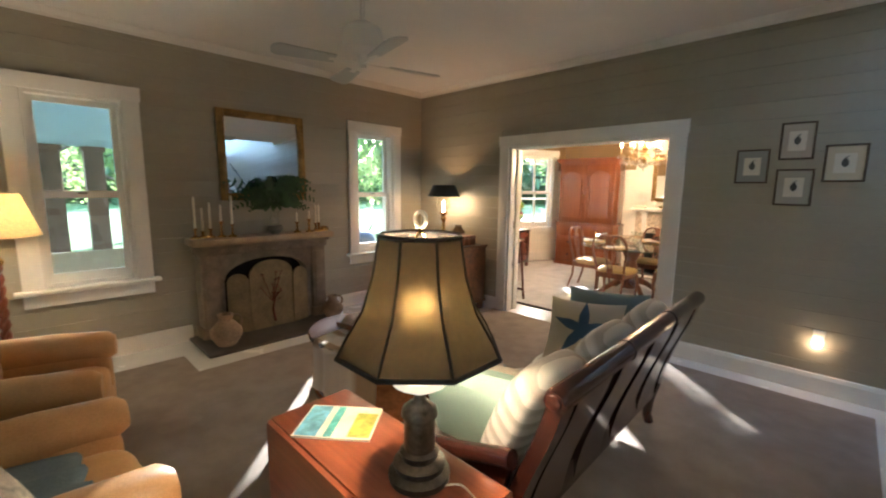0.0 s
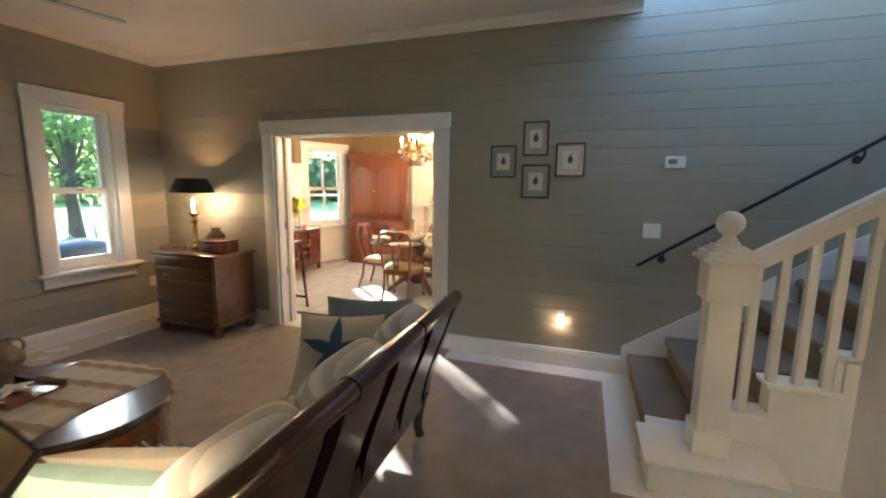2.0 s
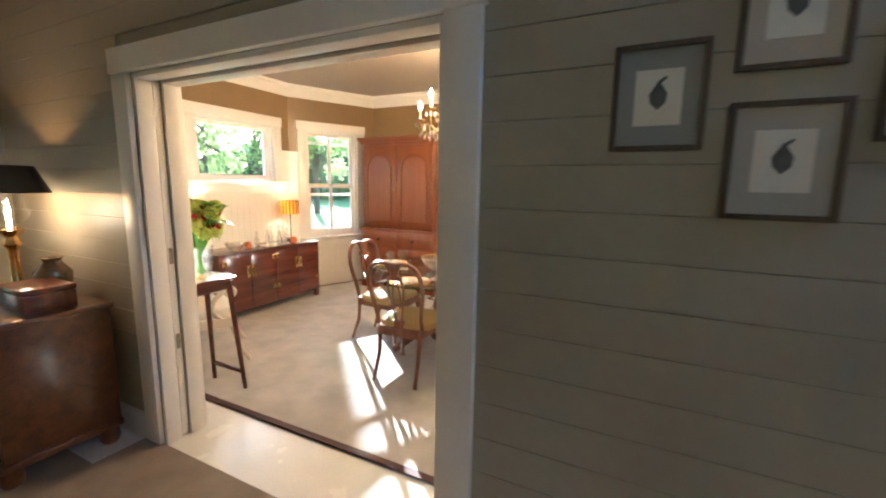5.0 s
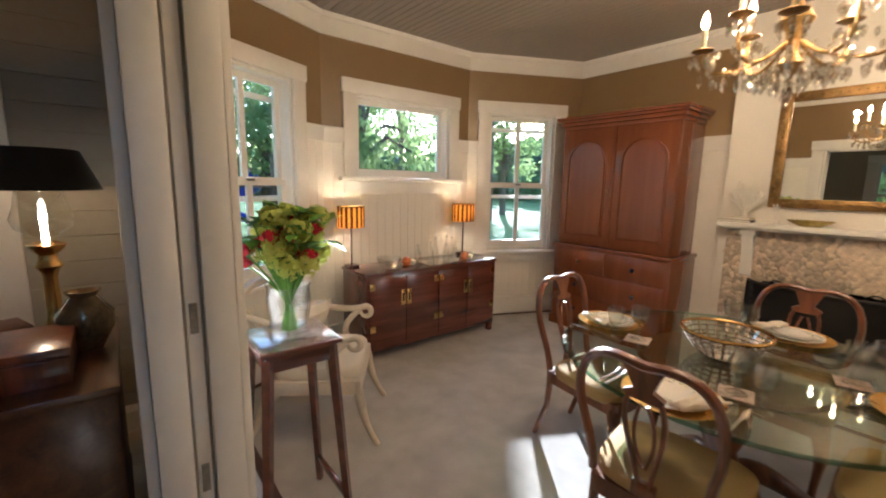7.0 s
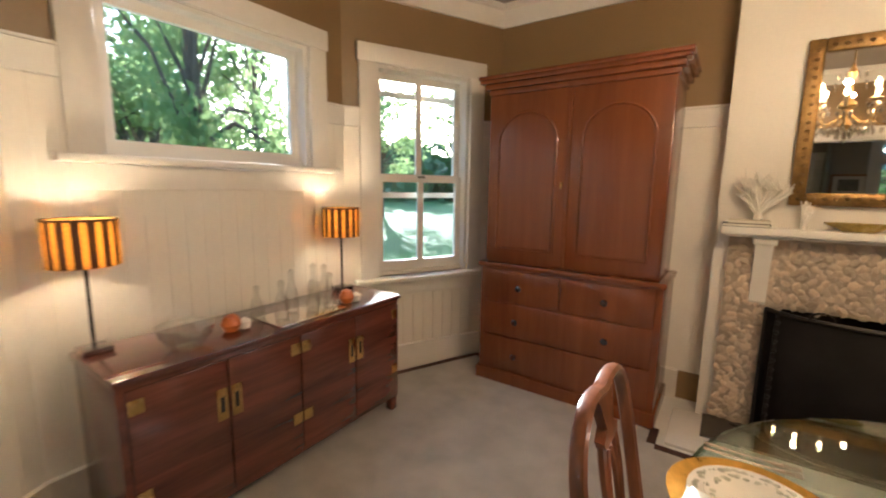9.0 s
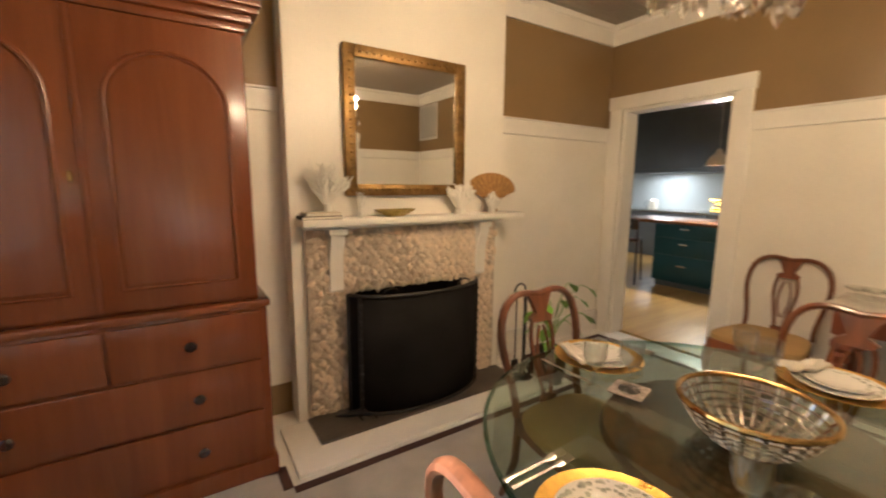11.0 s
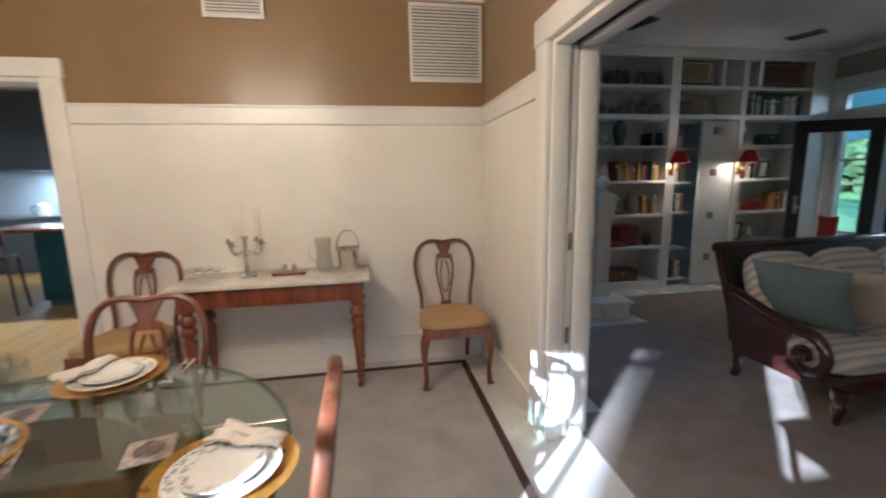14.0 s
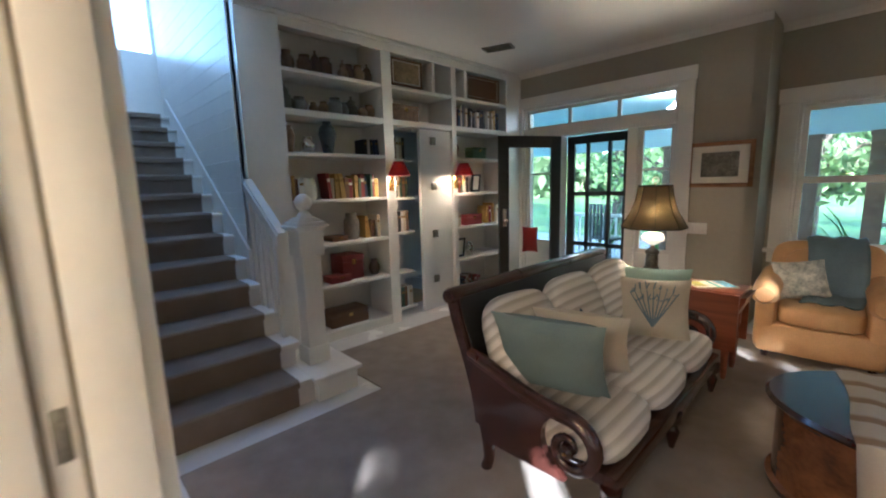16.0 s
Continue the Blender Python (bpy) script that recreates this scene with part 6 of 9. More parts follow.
M_FRAMEB = wood("dark_picture_frame", (0.03, 0.016, 0.008), (0.10, 0.06, 0.03), 0.4, 0.2)
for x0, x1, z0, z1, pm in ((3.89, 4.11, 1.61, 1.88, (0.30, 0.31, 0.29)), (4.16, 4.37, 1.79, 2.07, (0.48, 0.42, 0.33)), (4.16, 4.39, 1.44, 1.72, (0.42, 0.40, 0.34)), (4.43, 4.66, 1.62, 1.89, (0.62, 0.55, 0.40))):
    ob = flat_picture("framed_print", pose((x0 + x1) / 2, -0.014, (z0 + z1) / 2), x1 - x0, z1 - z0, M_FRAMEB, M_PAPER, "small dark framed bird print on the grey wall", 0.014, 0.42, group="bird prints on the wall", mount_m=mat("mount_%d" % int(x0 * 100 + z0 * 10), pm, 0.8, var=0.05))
    bird(ob, 0.9)
flat_picture("framed_print", pose(3.63, Y_F - 0.002, 1.58, 0, 0, 180), 0.56, 0.44, wood("honey_frame", (0.16, 0.07, 0.025), (0.38, 0.19, 0.07), 0.35, 0.3, 0), mat("grey_engraving", (0.20, 0.19, 0.16), 0.7, var=0.6, scale=10), "honey wood framed engraving beside the door", 0.04, 0.34)


def plate(name, m, w, h, label, cat, extra=None):
    ob = thing(name, m, label, cat)
    part("cover_plate", box(B(), -w / 2, -0.008, -h / 2, w / 2, 0, h / 2, 0.003), M_PLATE, ob)
    for k in range(extra or 0):
        x = (k - (extra - 1) / 2) * 0.045
        part("rocker", box(B(), x - 0.016, -0.013, -0.033, x + 0.016, -0.007, 0.033, 0.003), M_PLATE, ob)
    return ob


plate("light_switch", pose(5.185, -0.013, 1.205), 0.125, 0.115, "white double light switch on the grey wall", "light switch", 2)
plate("light_switch", pose(3.80, Y_F - 0.001, 0.94, 0, 0, 180), 0.2, 0.115, "white four-gang light switch beside the door", "light switch", 4)
tm = thing("thermostat", pose(5.305, -0.013, 1.73), "white wall thermostat with a small grey screen", "thermostat")
part("case", box(B(), -0.07, -0.025, -0.045, 0.07, 0, 0.045, 0.008), M_PLATE, tm)
part("screen", box(B(), -0.05, -0.0265, -0.015, 0.01, -0.024, 0.022), M_PEWTER, tm)
nl = plate("night_light", pose(4.54, -0.013, 0.44), 0.072, 0.115, "white outlet with a lit night light", "night light")
part("glow_lens", box(B(), -0.022, -0.035, -0.075, 0.022, -0.008, -0.02, 0.006), glow("lit_lens", (1.0, 0.66, 0.36), 3.5), nl)
bulb("night_light_glow", 4.54, -0.075, 0.385, 0.035, 0.01)
plate("outlet", pose(0.0 + 0.013, -0.25, 0.42, 0, 0, 90), 0.072, 0.115, "white wall outlet by the window", "outlet")
# things by the front door
fpz = thing("hanging_bag", pose(5.62, -4.44, 0.55), "red and white cloth bag hanging on the door knob", "bag")
part("cloth", puff(B(), 0.20, 0.34, 0.07, pose(0, 0, 0.17, 90, 0, 30)), mat("red_cloth", (0.38, 0.02, 0.025), 0.9, var=0.2), fpz)
part("strap", tube(B(), bez((0, 0, 0.32), (-0.02, 0, 0.45), (0.02, 0, 0.45), (0.02, 0, 0.32), 8), 0.006, 5), M_LINEN, fpz)
pt = thing("potted_plant", pose(1.55, -5.02, 0), "dark leafy plant in a basket below the porch window", "potted plant")
part("basket", lathe(B(), [(0, 0), (0.13, 0), (0.17, 0.28), (0.155, 0.28), (0.12, 0.03)], 20), M_CLAY, pt)
bm = B()
for k in range(220):
    a, r, z = rng.uniform(0, 6.28), rng.uniform(0.02, 0.32), rng.uniform(0.35, 0.95)
    p = Vector((r * math.cos(a), r * math.sin(a) * 0.7, z))
    d = Vector((math.cos(a), math.sin(a), rng.uniform(-0.4, 0.9))).normalized() * 0.09
    s = d.cross(Vector((0, 0, 1))).normalized() * 0.018
    bm.faces.new([bm.verts.new(v) for v in (p, p + d * 0.5 + s, p + d, p + d * 0.5 - s)])
for k in range(14):
    a = k * 0.9
    tube(bm, [(0, 0, 0.25), (0.15 * math.cos(a), 0.12 * math.sin(a), 0.55), (0.22 * math.cos(a), 0.16 * math.sin(a), 0.85)], 0.004, 4)
part("foliage", bm, M_LEAFD, pt, smooth=None)


# ---- dining room ----
# glass table on a turned pedestal
TC = (2.38, 2.03)
TR, TZ = 0.72, 0.75
dt = thing("dining_table", pose(*TC, 0), "round glass-topped dining table on a dark wooden pedestal", "dining table")
top = part("glass_top", lathe(B(), [(0, TZ - 0.014), (TR - 0.012, TZ - 0.014), (TR - 0.012, TZ), (0, TZ)], 64), M_TTOP, dt, "clear greenish glass top")
part("bevelled_edge", lathe(B(), [(TR - 0.012, TZ - 0.014), (TR - 0.003, TZ - 0.012), (TR, TZ - 0.006), (TR - 0.012, TZ)], 64), M_TEDGE, dt, "green bevelled glass edge")
part("under_top", lathe(B(), [(0, TZ - 0.05), (0.36, TZ - 0.05), (0.38, TZ - 0.035), (0.37, TZ - 0.0165), (0, TZ - 0.0165)], 40), M_CHAIRW, dt, "round wooden bearer under the glass")
part("column", lathe(B(), [(0, 0.10), (0.11, 0.12), (0.13, 0.18), (0.08, 0.26), (0.06, 0.32), (0.10, 0.42), (0.07, 0.52), (0.12, 0.62), (0.14, 0.70), (0, 0.70)], 24), M_CHAIRW, dt)
for k in range(4):
    a = k * math.pi / 2 + 0.785
    c, s = math.cos(a), math.sin(a)
    pts = [(p.x * c, p.x * s, p.z) for p in bez((0.08, 0, 0.22), (0.22, 0, 0.24), (0.34, 0, 0.10), (0.47, 0, 0.045), 9)]
    part("foot", tube(B(), pts, [0.05, 0.05, 0.048, 0.045, 0.042, 0.038, 0.035, 0.033, 0.032, 0.03], 10), M_CHAIRW, dt)


def dining_chair(m, label, group):
    """A balloon-back chair; the sitter looks along local +y."""
    ob = thing("dining_chair", m, label, "chair", group)
    pts = bez((-0.19, -0.20, 0.45), (-0.17, -0.23, 0.60), (-0.27, -0.27, 0.74), (-0.20, -0.29, 0.89), 9)
    topc = bez((-0.20, -0.29, 0.89), (-0.15, -0.30, 0.97), (-0.08, -0.305, 0.955), (0, -0.30, 0.94), 7)[1:]
    left = pts + topc
    right = [Vector((-p.x, p.y, p.z)) for p in reversed(left[:-1])]
    part("back_frame", tube(B(), left + right, [0.020] * len(left) + [0.020] * len(right), 8, 0.75), M_CHAIRW, ob)
    bm = B()
    def yz(z):
        return -0.205 - 0.095 * (z - 0.45) / 0.5
    crest = [(-0.075, 0.955), (0.075, 0.955), (0.05, 0.91), (0.03, 0.86), (0.065, 0.84), (0.055, 0.82), (-0.055, 0.82), (-0.065, 0.84), (-0.03, 0.86), (-0.05, 0.91)]
    prism(bm, crest, "y", -0.012, 0.012)
    for v in bm.verts:
        v.co.y += yz(v.co.z)
    for s in (-1, 1):
        tube(bm, [(s * p.x, yz(p.z), p.z) for p in bez((0.05, 0, 0.83), (0.09, 0, 0.72), (0.035, 0, 0.62), (0.02, 0, 0.48), 9)], 0.011, 6, 0.8)
        tube(bm, [(s * p.x, yz(p.z), p.z) for p in bez((0.012, 0, 0.80), (0.05, 0, 0.70), (0.03, 0, 0.62), (0.006, 0, 0.56), 8)], 0.008, 6, 0.8)
    box(bm, -0.04, yz(0.47) - 0.012, 0.44, 0.04, yz(0.47) + 0.012, 0.50, 0.004)
    part("splat", bm, M_CHAIRW, ob, "pierced vase-shaped splat")
    bm = B()
    for s in (-1, 1):
        prism(bm, [(s * 0.185, -0.21), (s * 0.235, 0.22), (s * 0.20, 0.225), (s * 0.15, -0.20)], "z", 0.37, 0.435)
    prism(bm, [(-0.235, 0.20), (0.235, 0.20), (0.22, 0.235), (0.0, 0.245), (-0.22, 0.235)], "z", 0.37, 0.435)
    box(bm, -0.18, -0.225, 0.37, 0.18, -0.19, 0.44)
    part("seat_rail", bm, M_CHAIRW, ob)
    mm = pose(0, 0.01, 0.445)
    bm = soft_box(B(), 0.46, 0.45, 0.085, mm, 4)
    for v in bm.verts:
        v.co.x *= 0.88 + 0.28 * (v.co.y + 0.21) / 0.43
    part("seat", bm, M_TAN, ob, "tan upholstered seat")
    for s in (-1, 1):
        part("front_leg", tube(B(), bez((s * 0.205, 0.20, 0.39), (s * 0.26, 0.25, 0.28), (s * 0.20, 0.19, 0.14), (s * 0.225, 0.23, 0.016), 10), [0.034, 0.033, 0.030, 0.026, 0.022, 0.019, 0.017, 0.016, 0.016, 0.019, 0.024], 9), M_CHAIRW, ob)
        part("back_leg", tube(B(), [(s * 0.175, -0.20, 0.44), (s * 0.17, -0.22, 0.22), (s * 0.18, -0.29, 0.014)], [0.019, 0.017, 0.015], 8), M_CHAIRW, ob)
    return ob


first = dining_chair(pose(1.78, 2.01, 0, 0, 0, -90), "walnut balloon-back dining chair with a tan seat", "chairs round the table")
for x, y, a in ((2.37, 1.49, 2), (2.45, 2.605, 178), (3.0, 2.03, 90)):
    copy_thing(first, pose(x, y, 0, 0, 0, a))
for x, y, a in ((4.245, 0.55, 90), (4.245, 2.64, 90)):
    tagged(copy_thing(first, pose(x, y, 0, 0, 0, a)), "walnut balloon-back chair standing against the panelled wall", group="chairs against the wall")

# place settings


def ring_dec(r0, r1, z, n, seed):
    bm = B()
    r2 = random.Random(seed)
    for k in range(n):
        a = 6.283 * k / n + r2.uniform(-0.06, 0.06)
        r = r2.uniform(r0, r1)
        c = Vector((r * math.cos(a), r * math.sin(a), z))
        lathe(bm, [(0, 0.0012), (r2.uniform(0.004, 0.009), 0.0004), (0, 0)], 6, c.x, c.y, c.z)
    return bm


def setting(px, py, ang, label):
    """Charger, plates, napkin, cutlery and two glasses for one guest; local +y points to the table's middle."""
    m = pose(px, py, TZ, 0, 0, ang)
    ch_ = lone("charger_plate", lathe(B(), [(0, 0.003), (0.10, 0.002), (0.15, 0.012), (0.165, 0.016), (0.165, 0.013), (0.15, 0.008), (0.10, 0.0), (0, 0.0)], 40), M_GOLDP, "gold charger plate on the glass table", "plate", m, "place settings")
    pl_ = thing("dinner_plate", m @ pose(0, 0, 0.004), "white china plate with a grey-green leaf border", "plate", "place settings")
    part("plate", lathe(B(), [(0, 0.004), (0.07, 0.003), (0.10, 0.014), (0.125, 0.018), (0.125, 0.015), (0.10, 0.010), (0.07, 0.0), (0, 0.0)], 36), M_CHINA, pl_)
    tagged(part("leaf_border", ring_dec(0.104, 0.119, 0.0165, 60, 3), M_CHINAG, pl_, "grey-green leaf pattern"), kind="stuff")
    sp_ = thing("salad_plate", m @ pose(0, 0, 0.012), "small white china plate with a leaf border", "plate", "place settings")
    part("plate", lathe(B(), [(0, 0.004), (0.05, 0.003), (0.075, 0.012), (0.092, 0.016), (0.092, 0.013), (0.075, 0.009), (0.05, 0.0), (0, 0.0)], 32), M_CHINA, sp_)
    tagged(part("leaf_border", ring_dec(0.072, 0.088, 0.0145, 44, 5), M_CHINAG, sp_, "grey-green leaf pattern"), kind="stuff")
    bm = B()
    G = {}
    for i in range(9):
        for j in range(7):
            u, v = i / 8 - 0.5, j / 6 - 0.5
            G[i, j] = bm.verts.new((u * 0.19, v * 0.07 * (1 + 0.5 * u), 0.031 + 0.012 * abs(math.sin(u * 5)) + 0.008 * math.sin(v * 14 + u * 4)))
    for i in range(8):
        for j in range(6):
            bm.faces.new((G[i, j], G[i + 1, j], G[i + 1, j + 1], G[i, j + 1]))
    nk = lone("napkin", bm, M_LINEN, "folded cream linen napkin on the plate", "napkin", m @ pose(0.095, -0.03, 0, 0, 0, 70), "place settings")
    sm_ = nk.modifiers.new("thick", "SOLIDIFY")
    sm_.thickness = 0.006
    for x, nm in ((-0.195, "fork"), (-0.222, "fork"), (0.20, "knife")):
        bm = B()
        tube(bm, [(x, -0.10, 0.006), (x, 0.0, 0.005), (x, 0.03, 0.006)], [0.007, 0.004, 0.004], 6, 0.45)
        if nm == "fork":
            tube(bm, [(x, 0.03, 0.006), (x, 0.05, 0.006), (x, 0.065, 0.007)], [0.004, 0.010, 0.011], 6, 0.35)
            for t in (-0.008, 0, 0.008):
                tube(bm, [(x + t, 0.065, 0.007), (x + t, 0.10, 0.009)], 0.0018, 4)
        else:
            tube(bm, [(x, 0.03, 0.006), (x + 0.002, 0.06, 0.006), (x, 0.12, 0.006)], [0.006, 0.011, 0.005], 6, 0.2)
        lone(nm, bm, M_SILVER, "silver table %s beside the plate" % nm, "cutlery", m, "place settings")
    ct_ = lone("coaster", box(B(), -0.055, -0.055, 0, 0.055, 0.055, 0.004, 0.001), mat("woven_coaster", (0.42, 0.34, 0.29), 0.8, var=0.3, scale=60) if "woven_coaster" not in bpy.data.materials else bpy.data.materials["woven_coaster"], "square woven beige coaster", "coaster", m @ pose(0.13, 0.22, 0, 0, 0, 15), "place settings")
    for x, y, z, k in ((0.13, 0.22, 0.004, 1.0), (0.225, 0.15, 0.0, 1.0)):
        g = thing("wine_glass", m @ pose(x, y, z), "clear cut-crystal water goblet", "glass", "place settings")
        part("bowl", lathe(B(), [(0.006, 0.075 * k), (0.028, 0.088 * k), (0.038, 0.12 * k), (0.039, 0.165 * k), (0.036, 0.165 * k), (0.035, 0.12 * k), (0.024, 0.09 * k), (0, 0.084 * k)], 20), M_GLASSW, g)
        part("stem", lathe(B(), [(0, 0.0), (0.036, 0.0), (0.034, 0.004), (0.008, 0.012), (0.006, 0.04 * k), (0.011, 0.05 * k), (0.006, 0.06 * k), (0.007, 0.078 * k), (0, 0.08 * k)], 16), M_GLASSW, g)


M_GLASSW = glass("drinking_glass", (0.96, 0.97, 0.96), 0.02, sheen=0.13)
for x, y, a in ((1.80, 2.03, -90), (2.37, 1.445, 0), (2.47, 2.58, 180), (2.97, 2.0, 90)):
    setting(x, y, a, "")

# openwork bowl
bw = thing("wire_bowl", pose(2.345, 2.02, TZ), "openwork woven silver-gilt bowl on the table", "bowl")
bm = B()
RB = lambda f: 0.075 + 0.095 * f ** 0.6
HB = lambda f: 0.012 + 0.105 * f ** 1.15
for k in range(24):
    a = 6.283 * k / 24
    tube(bm, [(RB(f) * math.cos(a), RB(f) * math.sin(a), HB(f)) for f in np.linspace(0, 1, 7)], 0.0065, 5, 0.5)
part("rib", bm, M_SILVER, bw)
for f in (0.0, 0.14, 0.30, 0.46, 0.62, 0.80):
    part("hoop", tube(B(), [(RB(f) * math.cos(a), RB(f) * math.sin(a), HB(f) + 0.0) for a in np.linspace(0, 6.283, 33)], 0.0055, 5, 0.6), M_SILVER, bw)
part("rim", tube(B(), [(RB(1) * math.cos(a), RB(1) * math.sin(a), HB(1)) for a in np.linspace(0, 6.283, 41)], 0.008, 7), M_BRASS, bw)
part("foot_ring", lathe(B(), [(0, 0), (0.08, 0), (0.085, 0.008), (0.07, 0.015), (0, 0.013)], 28), M_SILVER, bw)

# armoire
ar = thing("armoire", pose(0.84, 3.62, 0), "tall red-brown mahogany linen press with arched doors", "armoire")
AW = 0.575
part("lower_body", box(B(), -AW - 0.02, 0.0, 0.08, AW + 0.02, 0.50, 0.86, 0.004), M_CEDAR, ar)
part("plinth", box(B(), -AW - 0.035, -0.02, 0.0, AW + 0.035, 0.50, 0.10, 0.008), M_CEDAR, ar)
part("waist_moulding", box(B(), -AW - 0.035, -0.022, 0.86, AW + 0.035, 0.50, 0.895, 0.01), M_CEDAR, ar)
part("upper_body", box(B(), -AW + 0.01, 0.02, 0.895, AW - 0.01, 0.48, 2.05, 0.004), M_CEDAR, ar)
bm = B()
for w, z0, z1, o in ((0.0, 2.04, 2.075, 0.012), (0.0, 2.075, 2.11, 0.035), (0.0, 2.11, 2.135, 0.06), (0.0, 2.135, 2.16, 0.07)):
    box(bm, -AW + 0.01 - o, 0.02 - o, z0, AW - 0.01 + o, 0.48, z1, 0.006)
part("cornice", bm, M_CEDAR, ar)
for k, (z0, z1, cols) in enumerate(((0.12, 0.36, 1), (0.375, 0.61, 1), (0.625, 0.845, 2))):
    for c in range(cols):
        a = -AW + 0.01 + c * (2 * AW - 0.02) / cols + 0.006
        b = -AW + 0.01 + (c + 1) * (2 * AW - 0.02) / cols - 0.006
        dr = part("drawer", box(B(), a, -0.016, z0, b, 0.0, z1, 0.005), M_CEDAR, ar)
        for x in ((a + b) / 2,) if cols == 2 else (-AW * 0.52, AW * 0.52):
            part("knob", tube(B(), [(x, -0.016, (z0 + z1) / 2), (x, -0.03, (z0 + z1) / 2), (x, -0.044, (z0 + z1) / 2), (x, -0.052, (z0 + z1) / 2)], [0.010, 0.012, 0.023, 0.015], 12), M_DARK, dr, "turned dark wooden knob")
for s in (-1, 1):
    c = s * (AW - 0.01) / 2
    hw = (AW - 0.01) / 2 - 0.004
    dr = part("door", box(B(), c - hw, 0.002, 0.91, c + hw, 0.02, 2.035, 0.004), M_CEDAR, ar)
    z0, zs = 1.0, 1.72
    pw = hw - 0.075
    out = [(c - pw, z0), (c + pw, z0), (c + pw, zs)] + [(c + pw * math.cos(a), zs + pw * 0.95 * math.sin(a)) for a in np.linspace(0.15, 3.0, 16)] + [(c - pw, zs)]
    part("arched_panel", prism(B(), [(c + (u - c) * 0.93, z0 + 0.02 + (v - z0) * 0.955) for u, v in out], "y", -0.006, 0.004), M_CEDAR, dr)
    part("panel_moulding", tube(B(), [(u, 0.0, v) for u, v in out + out[:1]], 0.010, 6), M_CEDAR, dr)
part("door_bead", box(B(), -0.012, -0.006, 0.91, 0.012, 0.003, 2.035, 0.004), M_CEDAR, ar)
part("key_plate", box(B(), -0.045, -0.002, 1.42, -0.033, 0.003, 1.46, 0.002), M_BRASS, ar)

# chimney breast, oyster-shell surround and mantel
bm = B()
box(bm, 1.64, 4.0, 0, 1.99, 4.158, H_D)
box(bm, 2.79, 4.0, 0, 3.16, 4.158, H_D)
box(bm, 1.99, 4.0, 0.77, 2.79, 4.158, H_D)
box(bm, 1.99, 4.15, 0, 2.79, 4.158, 0.77)
lone("chimney_breast", bm, M_CREAM, "cream painted board chimney breast", "wall", kind="structure", smooth=None)
sr = thing("oyster_fireplace", pose(0, 4.0, 0), "oyster-shell fireplace surround with a white mantel shelf", "fireplace", kind="structure")
bm = B()
box(bm, 1.71, -0.04, 0.03, 1.99, 0, 1.17)
box(bm, 2.79, -0.04, 0.03, 3.08, 0, 1.17)
box(bm, 1.99, -0.04, 0.77, 2.79, 0, 1.17)
part("mortar_bed", bm, M_MORTAR, sr, smooth=None)
SHELLS = []
r3 = random.Random(8)
for v in range(8):
    bm = B()
    bmesh.ops.create_icosphere(bm, subdivisions=1, radius=1.0)
    for q in bm.verts:
        n_ = 0.75 + 0.5 * noise.noise(q.co * 1.7 + Vector((v * 3.1, 0, 0)))
        q.co = Vector((q.co.x * n_, q.co.y * 0.45 * n_, q.co.z * n_ * 0.75))
    SHELLS.append(solid("oyster_shell", bm, M_OYST, 30))


def shells(x0, x1, z0, z1, step, size, parent_it):
    rows_ = int((z1 - z0) / (step * 0.62))
    for rz in range(rows_):
        for cx in range(int((x1 - x0) / step)):
            x = x0 + step * (cx + 0.5 + 0.5 * (rz % 2)) + r3.uniform(-0.25, 0.25) * step
            z = z0 + (rz + 0.5) * step * 0.62 + r3.uniform(-0.2, 0.2) * step
            if x0 + 0.008 < x < x1 - 0.008 and z0 + 0.008 < z < z1 - 0.008:
                yield x, z


spots = [p for a in ((1.71, 1.99, 0.03, 0.77), (2.79, 3.08, 0.03, 0.77), (1.71, 3.08, 0.77, 1.17)) for p in shells(*a, 0.050, 0.03, None)]
near = spots[:] if len(spots) <= 290 else sorted(spots, key=lambda p: abs(p[0] - 1.9) + abs(p[1] - 0.8) * 0.6)[:290]
keep = set(near)
for x, z in near:
    ob = new("oyster_shell", r3.choice(SHELLS))
    ob.parent = sr
    ob.location = (x, -0.042, z)
    ob.rotation_euler = (r3.uniform(-0.3, 0.3), r3.uniform(0, 6.28), r3.uniform(-0.4, 0.4))
    s = r3.uniform(0.034, 0.047)
    ob.scale = (s, s, s)
bm = B()
for x, z in spots:
    if (x, z) in keep:
        continue
    r = bmesh.ops.create_icosphere(bm, subdivisions=1, radius=1.0)
    mm = pose(x, -0.042, z, 0, r3.uniform(0, 360), 0) @ Matrix.Diagonal((0.036, 0.015, 0.028, 1))
    bmesh.ops.transform(bm, matrix=mm, verts=r["verts"])
if bm.verts:
    tagged(part("oyster_shells", bm, M_OYST, sr, smooth=30), kind="stuff")
part("mantel_shelf", box(B(), 1.67, -0.17, 1.185, 3.25, 0.0, 1.225, 0.006), M_WHITE, sr)
part("bed_mould", box(B(), 1.70, -0.10, 1.165, 3.22, 0.0, 1.185, 0.004), M_WHITE, sr)
for x in (1.875, 2.93):
    bk = part("bracket", prism(B(), [(-0.045, 0.78), (-0.065, 0.80), (-0.075, 1.0), (-0.11, 1.10), (-0.115, 1.165), (-0.03, 1.165), (-0.03, 0.78)], "x", x - 0.04, x + 0.04), M_WHITE, sr)
    part("bracket_cap", box(B(), x - 0.055, -0.125, 1.13, x + 0.055, -0.03, 1.165, 0.004), M_WHITE, bk)
bm = B()
box(bm, 1.985, -0.03, 0.02, 2.0, 0.145, 0.77)
box(bm, 2.78, -0.03, 0.02, 2.795, 0.145, 0.77)
box(bm, 2.0, 0.13, 0.02, 2.78, 0.145, 0.77)
